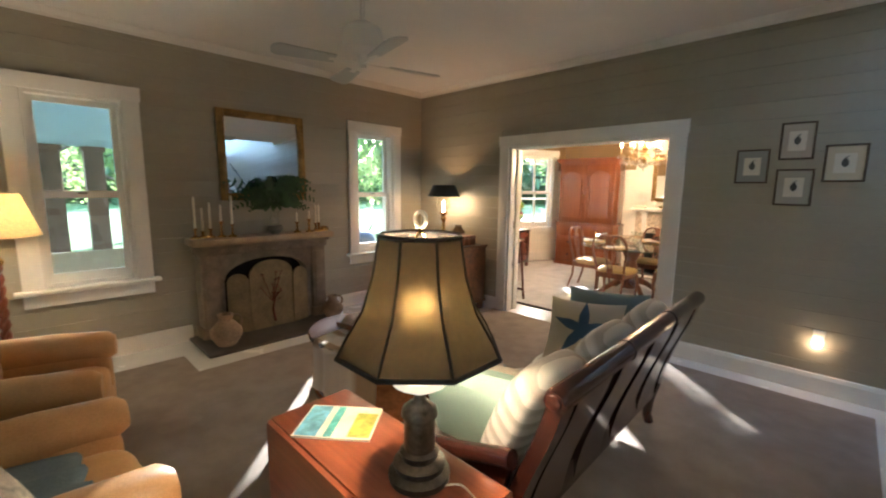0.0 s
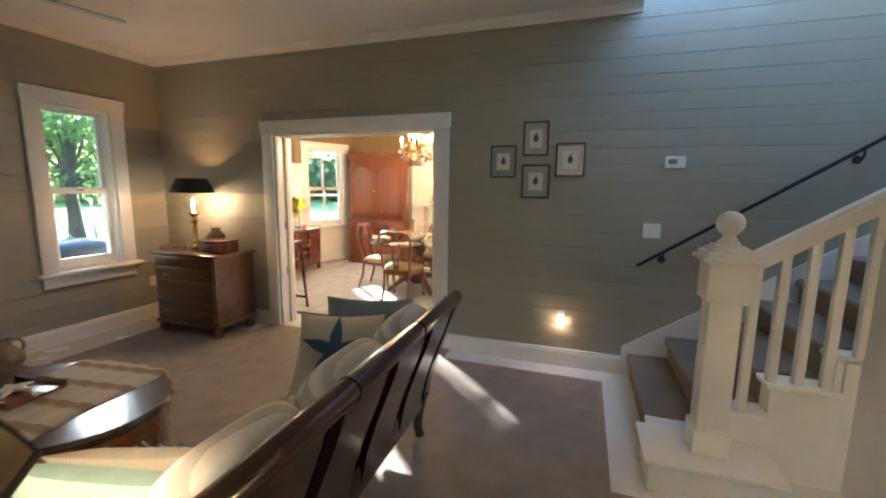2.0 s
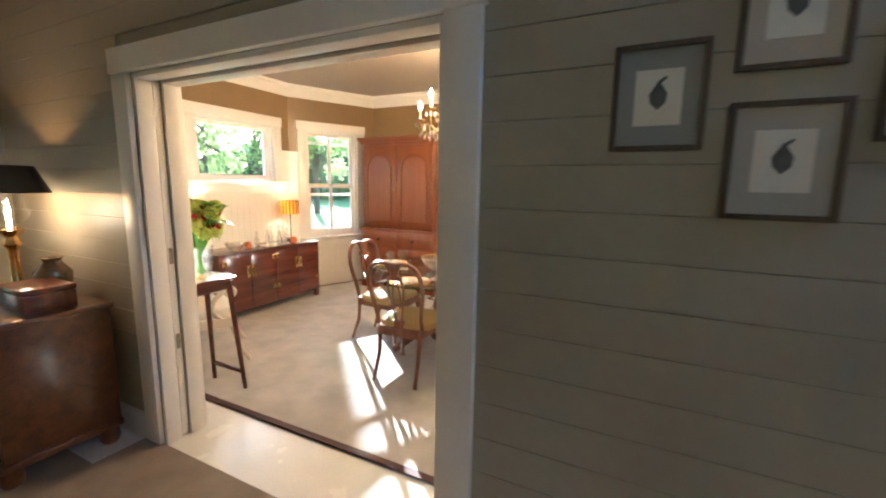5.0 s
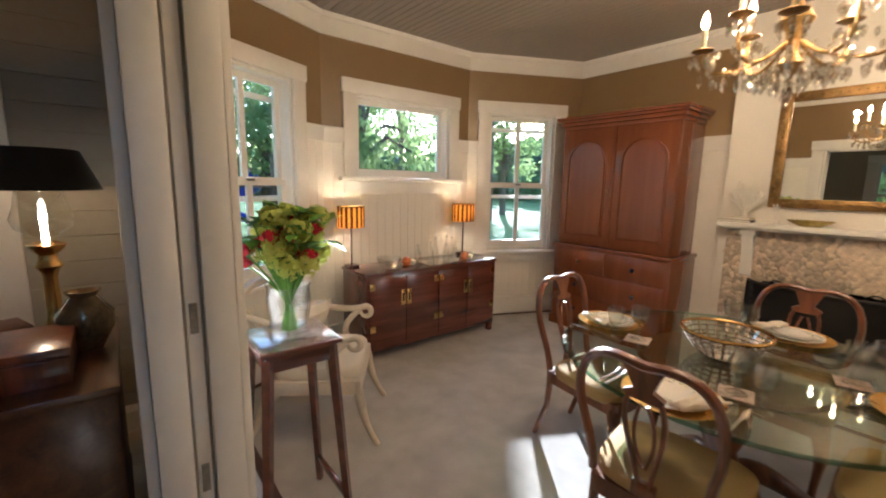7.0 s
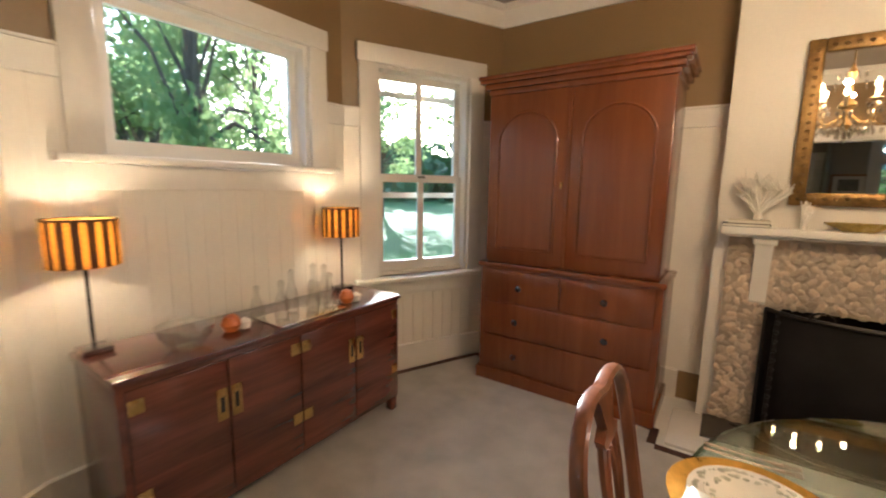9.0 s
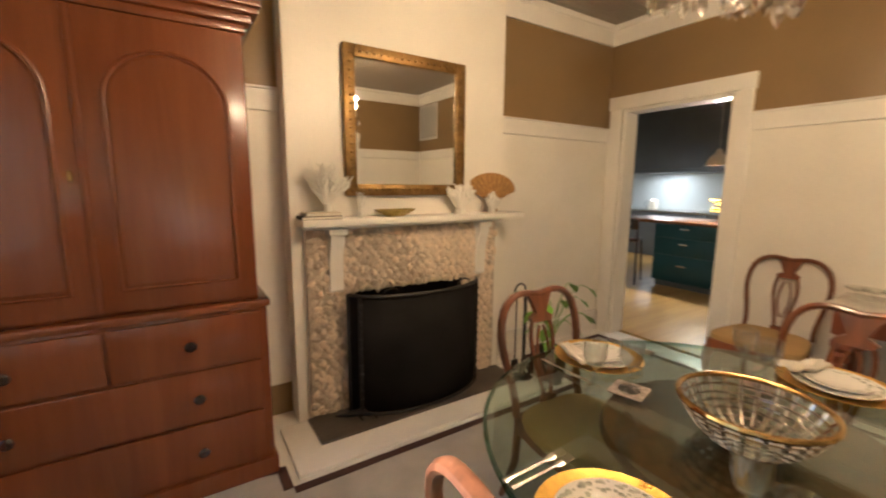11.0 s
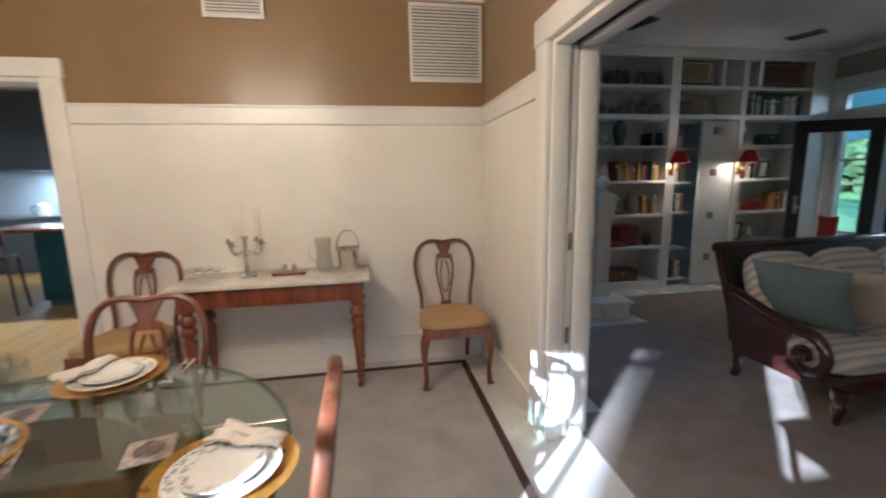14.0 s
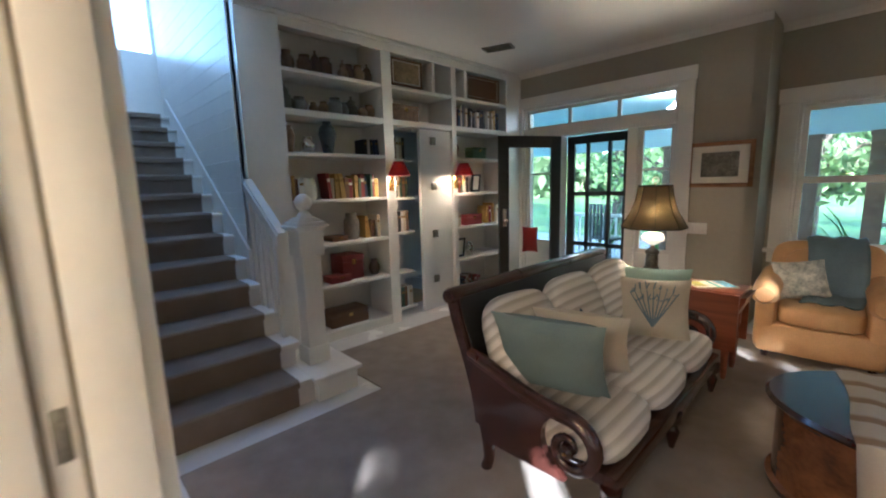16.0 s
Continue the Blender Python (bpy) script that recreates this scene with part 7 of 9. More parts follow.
part("firebox", bm, M_SOOT, sr, smooth=None)
part("hearth_slab", box(B(), 1.68, -0.32, 0.012, 3.12, -0.04, 0.035, 0.005), M_HEARTH, sr)
part("hearth_border", box(B(), 1.52, -0.50, 0.0, 3.28, -0.04, 0.02, 0.003), M_WHITE, sr)
fs = thing("fire_screen", pose(2.39, 3.96, 0.036), "bowed black mesh fire screen with a riveted iron frame", "fire screen")
arc = lambda f: (0.47 * f, -0.02 - 0.24 * math.sqrt(max(0, 1 - (f * 0.98) ** 2)))
XS = np.linspace(-1, 1, 25)
bm = B()
lo = [bm.verts.new((*arc(f), 0.02)) for f in XS]
hi = [bm.verts.new((*arc(f), 0.74)) for f in XS]
for i in range(24):
    bm.faces.new((lo[i], lo[i + 1], hi[i + 1], hi[i]))
scm = part("mesh_panel", bm, M_MESH, fs)
sm = scm.modifiers.new("thick", "SOLIDIFY")
sm.thickness = 0.004
for z in (0.012, 0.74):
    part("rail", tube(B(), [(arc(f)[0], arc(f)[1] - 0.004, z) for f in XS], 0.012, 6), M_IRON, fs)
for f in (-1, -0.9, 0.9, 1):
    up_ = part("upright", tube(B(), [(arc(f)[0], arc(f)[1] - 0.006, 0.0), (arc(f)[0], arc(f)[1] - 0.006, 0.74)], 0.012, 6), M_IRON, fs)
    if abs(f) < 1:
        for k in range(13):
            part("rivet", lathe(B(), [(0, -0.014), (0.013, -0.006), (0.013, 0.006), (0, 0.014)], 7, arc(f)[0], arc(f)[1] - 0.014, 0.05 + k * 0.053), M_IRON, up_)
for s in (-0.55, 0.55):
    x, y = arc(s)
    part("handle", tube(B(), bez((x - 0.05, y, 0.745), (x - 0.05, y, 0.80), (x + 0.05, y, 0.80), (x + 0.05, y, 0.745), 8), 0.006, 6), M_IRON, fs)
mirror("wall_mirror", pose(2.375, 3.998, 1.775), 0.84, 0.85, 0.07, "antique gilt framed mirror above the white mantel", 0.04)

# things on the mantel
MZ = 1.225
for k, (x, w, mt_) in enumerate(((1.78, 0.22, COVERS[1]), (1.79, 0.19, COVERS[2]))):
    bk = thing("book", pose(x, 3.92, MZ + 0.020 * k), "thin dark book lying on the mantel", "book", "books on the mantel")
    part("cover", box(B(), -w / 2, -0.06, 0, w / 2, 0.06, 0.019, 0.002), mt_, bk)
    part("page_block", box(B(), -w / 2 + 0.003, -0.062, 0.003, w / 2 - 0.003, 0.058, 0.016), M_PAPER, bk)
M_CORAL = mat("white_coral", (0.78, 0.75, 0.68), 0.85, var=0.08, fine=120, bump=0.5)


def coral_piece(name, x, y, z, h, w, n, r, label, seed):
    ob = thing(name, pose(x, y, z), label, "coral")
    rr = random.Random(seed)
    bm = B()
    tube(bm, [(0, 0, 0), (0, 0, h * 0.2)], [r * 2.2, r * 1.5], 7)
    part("base", bm, M_CORAL, ob)
    bm = B()
    for k in range(n):
        a, lean = rr.uniform(0, 6.28), rr.uniform(0.2, 1.0)
        e = Vector((math.cos(a) * lean * w, math.sin(a) * lean * w * 0.3, h * rr.uniform(0.65, 1.0) * (1.1 - 0.3 * lean)))
        mid = Vector((e.x * 0.4, e.y * 0.4, e.z * 0.6))
        tube(bm, [(0, 0, h * 0.1), mid, e], [r, r * 0.8, r * 0.4], 5)
        for j in range(3):
            f = rr.uniform(0.3, 0.9)
            p = mid.lerp(e, f)
            tube(bm, [p, p + Vector((rr.uniform(-1, 1) * w * 0.3, rr.uniform(-0.2, 0.2) * w, rr.uniform(0.1, 0.3) * h))], [r * 0.6, r * 0.35], 5)
    tagged(part("branch_cluster", bm, M_CORAL, ob), kind="stuff")


coral_piece("branch_coral", 1.83, 3.92, MZ + 0.04, 0.25, 0.17, 34, 0.010, "white branching coral on the mantel", 3)
coral_piece("small_coral", 2.03, 3.93, MZ, 0.15, 0.04, 9, 0.009, "small white coral on the mantel", 5)
coral_piece("brain_coral", 2.73, 3.91, MZ, 0.19, 0.13, 46, 0.020, "white cluster coral on the mantel", 7)
coral_piece("small_coral", 2.99, 3.89, MZ, 0.13, 0.07, 26, 0.015, "small white coral knob on the mantel", 9)
ds = thing("dish", pose(2.24, 3.90, MZ), "long olive-gold ceramic leaf dish on the mantel", "dish")
part("dish", lathe(B(), [(0, 0.004), (0.06, 0.002), (0.12, 0.03), (0.14, 0.045), (0.132, 0.045), (0.11, 0.034), (0.05, 0.01), (0, 0.009)], 28, sy=0.42), mat("gold_green_glaze", (0.34, 0.25, 0.06), 0.25, var=0.35, scale=14), ds)
fn = thing("hand_fan", pose(3.06, 3.955, MZ, -8, 0, 0), "woven tan palm hand fan standing on the mantel", "fan")
out = [(-0.025, 0.0), (0.025, 0.0), (0.03, 0.09)] + [(0.215 * math.cos(a), 0.17 + 0.115 * math.sin(a)) for a in np.linspace(-0.2, 3.34, 22)] + [(-0.03, 0.09)]
part("leaf", prism(B(), out, "y", -0.004, 0.004), mat("woven_palm", (0.40, 0.22, 0.07), 0.8, var=0.3, scale=40, bump=0.4), fn)
bm = B()
for k in range(13):
    a = -0.1 + 3.34 * k / 12
    tube(bm, [(0, -0.006, 0.06), (0.20 * math.cos(a), -0.006, 0.17 + 0.105 * math.sin(a))], 0.003, 4)
part("ribs", bm, mat("palm_rib", (0.28, 0.15, 0.05), 0.8), fn)
# hanging shell strand by the bracket
st = thing("shell_strand", pose(3.02, 3.945, 0.86), "hanging strand of pale shells", "ornament")
for k in range(8):
    part("shell", lathe(B(), [(0, -0.018), (0.02, 0), (0.016, 0.012), (0, 0.018)], 8, 0.008 * math.sin(k * 2), 0, k * 0.036), M_OYST, st)
# small iron ornament on the hearth
orn = thing("iron_ornament", pose(1.95, 3.82, 0.036, 0, 0, -14), "small cast-iron creature ornament lying on the hearth", "ornament")
part("body", tube(B(), bez((-0.14, 0.02, 0.016), (-0.05, -0.03, 0.03), (0.04, 0.03, 0.03), (0.12, 0.0, 0.022), 10), [0.004, 0.007, 0.011, 0.015, 0.018, 0.020, 0.019, 0.016, 0.013, 0.015, 0.006], 8), M_IRON, orn)
for x in (-0.02, 0.06):
    for s in (-1, 1):
        part("foot", tube(B(), bez((x, s * 0.012, 0.022), (x + 0.01, s * 0.035, 0.03), (x + 0.02, s * 0.05, 0.02), (x + 0.035, s * 0.06, 0.004), 6), 0.006, 6), M_IRON, orn)
# fire tools, plant
ft = thing("fire_tools", pose(3.18, 3.72, 0.0), "black iron fireplace tools on a stand", "fire tools")
part("base", lathe(B(), [(0, 0), (0.10, 0), (0.10, 0.015), (0.02, 0.03), (0, 0.03)], 20), M_IRON, ft)
part("post", tube(B(), [(0, 0, 0.02), (0, 0, 0.68)], 0.009, 8), M_IRON, ft)
part("crook", tube(B(), [(0.05 * math.cos(a) - 0.05, 0, 0.68 + 0.05 * math.sin(a)) for a in np.linspace(0, 3.6, 12)], 0.007, 6), M_IRON, ft)
for k, a in enumerate((0.6, 2.2, 3.9, 5.3)):
    c, s = 0.06 * math.cos(a), 0.06 * math.sin(a)
    t_ = part("tool", tube(B(), [(c, s, 0.10), (c, s, 0.60), (c * 1.1, s * 1.1, 0.64)], [0.005, 0.005, 0.009], 6), M_IRON, ft)
    part("head", box(B(), c - 0.03, s - 0.008, 0.05, c + 0.03, s + 0.008, 0.14, 0.004), M_IRON, t_)
ps = thing("potted_plant", pose(3.34, 3.60, 0), "green trailing houseplant in a dark pot by the fireplace", "potted plant")
part("pot", lathe(B(), [(0, 0), (0.09, 0), (0.12, 0.22), (0.125, 0.24), (0.11, 0.24), (0.08, 0.03)], 20), M_IRON, ps)
r4 = random.Random(5)


def leaf_blade(bm, p, d, up, length, width):
    """A pointed leaf with a folded midrib."""
    s = d.cross(up).normalized() * width / 2
    n_ = s.cross(d).normalized()
    a = [p, p + d * length * 0.35 + s + n_ * 0.1 * width, p + d * length * 0.7 + s * 0.7, p + d * length - n_ * 0.1 * length]
    b = [p, p + d * length * 0.35 - s + n_ * 0.1 * width, p + d * length * 0.7 - s * 0.7, p + d * length - n_ * 0.1 * length]
    mid = [p, p + d * length * 0.35, p + d * length * 0.7, a[3]]
    V = bm.verts.new
    m1, m2, va1, va2, vb1, vb2, t0, t1 = V(mid[1]), V(mid[2]), V(a[1]), V(a[2]), V(b[1]), V(b[2]), V(p), V(a[3])
    for f in ((t0, va1, m1), (va1, va2, m2, m1), (va2, t1, m2), (t0, m1, vb1), (m1, m2, vb2, vb1), (m2, t1, vb2)):
        bm.faces.new(f)


for k in range(16):
    a, reach, hgt = r4.uniform(0, 6.28), r4.uniform(0.10, 0.34), r4.uniform(0.35, 0.72)
    e = Vector((reach * math.cos(a), reach * math.sin(a) * 0.7, hgt))
    bm = tube(B(), bez((0, 0, 0.2), (0, 0, 0.45), (e.x * 0.6, e.y * 0.6, hgt + 0.08), e, 8), 0.003, 5)
    stem = part("stem", bm, M_LEAF, ps)
    bm = B()
    leaf_blade(bm, e, Vector((math.cos(a), math.sin(a), -0.8)).normalized(), Vector((0, 0, 1)), 0.13, 0.075)
    part("leaf", bm, M_LEAF, stem, smooth=None)

# vents on the east wall
vent("wall_vent", D_EAST @ pose(4.16 - 0.497, 0, 2.385), 0.53, 0.53, 22, "large white louvred return-air grille")
vent("wall_vent", D_EAST @ pose(4.16 - 1.915, -0.02, 2.60), 0.38, 0.22, 9, "small white louvred air vent")

# console table
co = thing("console_table", pose(4.325, 1.735, 0), "mahogany console table with a pale marble top", "console table")
part("marble_top", box(B(), -0.225, -0.615, 0.765, 0.24, 0.615, 0.79, 0.006), M_MARBLE, co, "pale veined marble slab")
part("apron", box(B(), -0.19, -0.56, 0.64, 0.22, 0.56, 0.765, 0.004), M_MAHOG, co)
for x in (-0.15, 0.18):
    for y in (-0.525, 0.525):
        part("leg_block", box(B(), x - 0.044, y - 0.044, 0.62, x + 0.044, y + 0.044, 0.765, 0.004), M_MAHOG, co)
        part("leg", lathe(B(), [(0, 0.0), (0.016, 0.0), (0.022, 0.03), (0.014, 0.06), (0.026, 0.085), (0.020, 0.10), (0.040, 0.42), (0.026, 0.45), (0.046, 0.475), (0.046, 0.50), (0.028, 0.52), (0.050, 0.545), (0.050, 0.575), (0.030, 0.60), (0.044, 0.62), (0, 0.62)], 16, x, y), M_MAHOG, co)
ca = thing("candelabra", pose(4.36, 1.93, 0.79), "silver five-light candelabra with white tapers", "candelabra")
part("stem", lathe(B(), [(0, 0), (0.06, 0), (0.058, 0.012), (0.018, 0.03), (0.012, 0.12), (0.022, 0.14), (0.012, 0.16), (0.016, 0.26), (0.03, 0.28), (0, 0.28)], 16), M_SILVER, ca)
part("candle", lathe(B(), [(0, 0.28), (0.011, 0.28), (0.008, 0.50), (0, 0.505)], 8), M_WAX, ca)
for k in range(4):
    a = k * 1.5708 + 1.2
    c, s = math.cos(a), math.sin(a)
    arm = part("arm", tube(B(), [(p.x * c, p.x * s, p.z) for p in bez((0.01, 0, 0.19), (0.07, 0, 0.13), (0.13, 0, 0.16), (0.125, 0, 0.225), 8)], 0.006, 6), M_SILVER, ca)
    part("drip_pan", lathe(B(), [(0, 0.225), (0.03, 0.228), (0.03, 0.235), (0.014, 0.24), (0.014, 0.26), (0, 0.26)], 12, 0.125 * c, 0.125 * s), M_SILVER, arm)
    part("candle", lathe(B(), [(0, 0.25), (0.011, 0.25), (0.008, 0.46), (0, 0.465)], 8, 0.125 * c, 0.125 * s), M_WAX, arm)
ty = thing("tray", pose(4.38, 1.66, 0.79), "dark wooden tray with salt and pepper pots", "tray")
part("board", box(B(), -0.06, -0.11, 0, 0.06, 0.11, 0.02, 0.006), M_MAHOG, ty)
for y in (-0.03, 0.03):
    lone("shaker", lathe(B(), [(0, 0), (0.018, 0), (0.014, 0.03), (0.016, 0.045), (0, 0.058)], 10), M_SILVER, "small silver shaker on the tray", "shaker", pose(4.38, 1.66 + y, 0.81), "shakers on the tray")
pi = thing("pitcher", pose(4.41, 1.43, 0.79), "clear cut-glass pitcher on the console", "pitcher")
part("body", lathe(B(), [(0, 0.004), (0.05, 0.004), (0.06, 0.06), (0.05, 0.15), (0.058, 0.24), (0.055, 0.24), (0.047, 0.15), (0.057, 0.06), (0.045, 0.012), (0, 0.012)], 20), M_GLASSW, pi)
part("handle", tube(B(), bez((0, 0.055, 0.21), (0, 0.12, 0.21), (0, 0.11, 0.08), (0, 0.058, 0.08), 8), 0.006, 6), M_GLASSW, pi)
ib = thing("ice_bucket", pose(4.38, 1.26, 0.79), "silver ice bucket with an arched handle", "ice bucket")
part("body", lathe(B(), [(0, 0), (0.06, 0), (0.062, 0.01), (0.075, 0.15), (0.08, 0.155), (0.08, 0.17), (0.072, 0.17), (0.06, 0.015)], 28), M_SILVER, ib)
part("handle", tube(B(), [(0, 0.078 * math.cos(a), 0.16 + 0.13 * math.sin(a)) for a in np.linspace(0, 3.1416, 16)], 0.005, 6), M_SILVER, ib)
for y, h in ((2.20, 0.10), (2.27, 0.08), (2.12, 0.06)):
    lone("glass_dish", lathe(B(), [(0, 0.003), (0.03, 0.003), (0.006, 0.02), (0.006, 0.04), (0.05, 0.06), (0.055, 0.075), (0.052, 0.075), (0.045, 0.062), (0, 0.045)], 18), M_GLASSW, "small clear glass dish on the console", "glass dish", pose(4.36, y, 0.79), "glass dishes on the console")

# sideboard
sb = thing("sideboard", pose(-0.16, 2.18, 0), "long dark rosewood sideboard with brass campaign hardware", "sideboard")
part("body", box(B(), -0.20, -0.72, 0.10, 0.225, 0.72, 0.735, 0.004), M_ROSE, sb)
part("top", box(B(), -0.21, -0.73, 0.735, 0.24, 0.73, 0.76, 0.005), M_ROSE, sb)
for y in (-0.69, 0.69):
    for x in (-0.17, 0.195):
        part("leg", box(B(), x - 0.025, y - 0.025, 0.012, x + 0.025, y + 0.025, 0.10, 0.005), M_ROSE, sb)
for k in range(4):
    y0 = -0.70 + k * 0.35
    d_ = part("door", box(B(), 0.225, y0 + 0.004, 0.13, 0.240, y0 + 0.346, 0.715, 0.004), M_ROSE, sb)
    hinge_side = y0 + (0.03 if k % 2 == 0 else 0.32)
    for z in (0.30, 0.65):
        part("hinge", box(B(), 0.240, hinge_side - 0.025, z - 0.025, 0.243, hinge_side + 0.025, z + 0.03, 0.001), M_BRASS, d_, "square brass hinge plate")
    ps_ = y0 + (0.32 if k % 2 == 0 else 0.03)
    pl_ = part("pull_plate", box(B(), 0.240, ps_ - 0.022, 0.465, 0.244, ps_ + 0.022, 0.60, 0.001), M_BRASS, d_, "recessed brass pull")
    # Raised black patch in place of the shade inside the pull.
    part("recess", box(B(), 0.244, ps_ - 0.008, 0.50, 0.2455, ps_ + 0.008, 0.565), M_SOOT, pl_)
SBZ = 0.76
M_STRIPSH = mat("striped_lamp_dark", (0.06, 0.028, 0.012), 0.8)
M_AMBER = cloth_shade("amber_lamp_paper", (0.55, 0.35, 0.10), (0.95, 0.55, 0.12), 0.6)
for y in (1.51, 2.77):
    lp = thing("table_lamp", pose(-0.29, y, SBZ), "slim lamp with an amber and brown striped drum shade, lit", "table lamp", "lamps on the sideboard")
    part("foot", box(B(), -0.05, -0.05, 0, 0.05, 0.05, 0.025, 0.006), M_DARK, lp)
    part("stem", tube(B(), [(0, 0, 0.025), (0, 0, 0.46)], 0.007, 8), M_DARK, lp)
    sh = part("shade", lathe(B(), [(0.112, 0.345), (0.112, 0.52), (0.110, 0.52), (0.110, 0.345)], 32), M_AMBER, lp, "amber striped drum shade")
    for k in range(16):
        a = 6.2832 * k / 16
        bm = box(B(), 0.1125, -0.0115, 0.346, 0.1135, 0.0115, 0.519)
        bmesh.ops.rotate(bm, cent=(0, 0, 0), matrix=Matrix.Rotation(a, 3, "Z"), verts=bm.verts[:])
        part("stripe", bm, M_STRIPSH, sh, smooth=None)
    part("trim", lathe(B(), [(0.1135, 0.515), (0.1155, 0.515), (0.1155, 0.524), (0.1135, 0.524)], 32), M_STRIPSH, sh)
    part("bulb", lathe(B(), [(0, 0.41), (0.014, 0.415), (0.022, 0.45), (0.014, 0.475), (0, 0.48)], 10), M_BULB, lp)
    bulb("sideboard_lamp_light", -0.29, y, SBZ + 0.445, LAMP_SB, 0.022)
cb = thing("glass_bowl", pose(-0.05, 1.74, SBZ), "cut-glass bowl on the sideboard", "bowl")
part("bowl", lathe(B(), [(0, 0.004), (0.05, 0.004), (0.095, 0.06), (0.105, 0.10), (0.10, 0.10), (0.088, 0.06), (0.045, 0.012), (0, 0.012)], 22), M_GLASSW, cb)
M_ORANGE = mat("orange_glaze", (0.50, 0.13, 0.02), 0.3, var=0.25, scale=15)
for x, y in ((-0.10, 1.95), (-0.04, 2.58)):
    o_ = thing("shell_ornament", pose(x, y, SBZ), "small orange and white shell ornament", "ornament", "ornaments on the sideboard")
    part("shell", lathe(B(), [(0, 0), (0.03, 0.005), (0.045, 0.035), (0.03, 0.07), (0.01, 0.08), (0, 0.08)], 12), M_ORANGE, o_)
    part("knob", lathe(B(), [(0, 0), (0.025, 0.01), (0.03, 0.04), (0, 0.06)], 9, 0.02, 0.05), M_CORAL, o_)
tr2 = thing("mirror_tray", pose(-0.06, 2.30, SBZ), "silver mirror tray with glass decanters", "tray")
part("plate", box(B(), -0.11, -0.20, 0, 0.11, 0.20, 0.012, 0.003), M_SILVER, tr2)
for x, y, h in ((-0.03, 2.16, 0.20), (-0.09, 2.26, 0.23), (-0.02, 2.33, 0.17), (-0.10, 2.40, 0.24), (-0.03, 2.45, 0.19), (-0.14, 2.10, 0.18), (-0.16, 2.52, 0.22)):
    g = thing("decanter", pose(x, y, SBZ + (0.012 if x > -0.12 else 0)), "tall clear crystal glass", "glass", "crystal on the sideboard")
    part("body", lathe(B(), [(0, 0.003), (0.030, 0.003), (0.034, 0.02), (0.028, h * 0.5), (0.012, h * 0.7), (0.014, h * 0.9), (0.020, h * 0.92), (0, h)], 14), M_GLASSW, g)

# limewashed armchair with a pillow
LAC = pose(0.60, 0.87, 0, 0, 0, -34)
la = thing("open_armchair", LAC, "limewashed open armchair with a cream upholstered seat", "armchair")
part("seat", soft_box(B(), 0.54, 0.50, 0.12, pose(0, 0.02, 0.43), 4.5), M_LINEN, la, "cream linen seat")
bm = B()
for s in (-1, 1):
    box(bm, s * 0.245, -0.24, 0.32, s * 0.285, 0.26, 0.40, 0.006)
box(bm, -0.285, 0.235, 0.32, 0.285, 0.27, 0.40, 0.006)
box(bm, -0.27, -0.26, 0.32, 0.27, -0.225, 0.40, 0.006)
part("seat_rail", bm, M_PALE, la)
for s in (-1, 1):
    part("front_leg", tube(B(), bez((s * 0.255, 0.24, 0.38), (s * 0.26, 0.27, 0.25), (s * 0.26, 0.27, 0.15), (s * 0.28, 0.36, 0.014), 9), [0.030, 0.030, 0.029, 0.027, 0.025, 0.023, 0.021, 0.019, 0.018, 0.018], 9), M_PALE, la)
    part("back_leg", tube(B(), bez((s * 0.24, -0.24, 0.42), (s * 0.24, -0.26, 0.28), (s * 0.24, -0.28, 0.15), (s * 0.25, -0.38, 0.014), 9), 0.021, 9), M_PALE, la)
    part("back_post", tube(B(), bez((s * 0.24, -0.24, 0.40), (s * 0.245, -0.26, 0.55), (s * 0.25, -0.30, 0.70), (s * 0.25, -0.38, 0.86), 9), 0.020, 9), M_PALE, la)
    ap = bez((s * 0.25, -0.33, 0.76), (s * 0.28, -0.12, 0.70), (s * 0.30, 0.05, 0.60), (s * 0.29, 0.24, 0.655), 12)
    curl = [Vector((s * 0.29, 0.24 + 0.035 * math.sin(a), 0.62 + 0.035 * math.cos(a))) for a in np.linspace(0.3, 4.6, 9)]
    part("arm", tube(B(), ap + curl, [0.021] * 13 + [0.021, 0.02, 0.02, 0.019, 0.018, 0.016, 0.014, 0.012, 0.01], 9), M_PALE, la)
    part("arm_support", tube(B(), bez((s * 0.29, 0.20, 0.63), (s * 0.29, 0.10, 0.56), (s * 0.275, 0.06, 0.48), (s * 0.265, 0.16, 0.40), 9), 0.020, 9), M_PALE, la)
part("crest", tube(B(), [(-0.25, -0.38, 0.86), (0, -0.395, 0.875), (0.25, -0.38, 0.86)], 0.026, 9), M_PALE, la)
part("back_rail", tube(B(), [(-0.245, -0.29, 0.62), (0.245, -0.29, 0.62)], 0.018, 9), M_PALE, la)
pl = thing("pillow", LAC @ pose(0.0, -0.14, 0.60, 60, 0, -30), "plain cream linen pillow on the armchair", "pillow")
part("cover", puff(B(), 0.42, 0.36, 0.14, pose(0, 0, 0)), M_LINEN, pl)

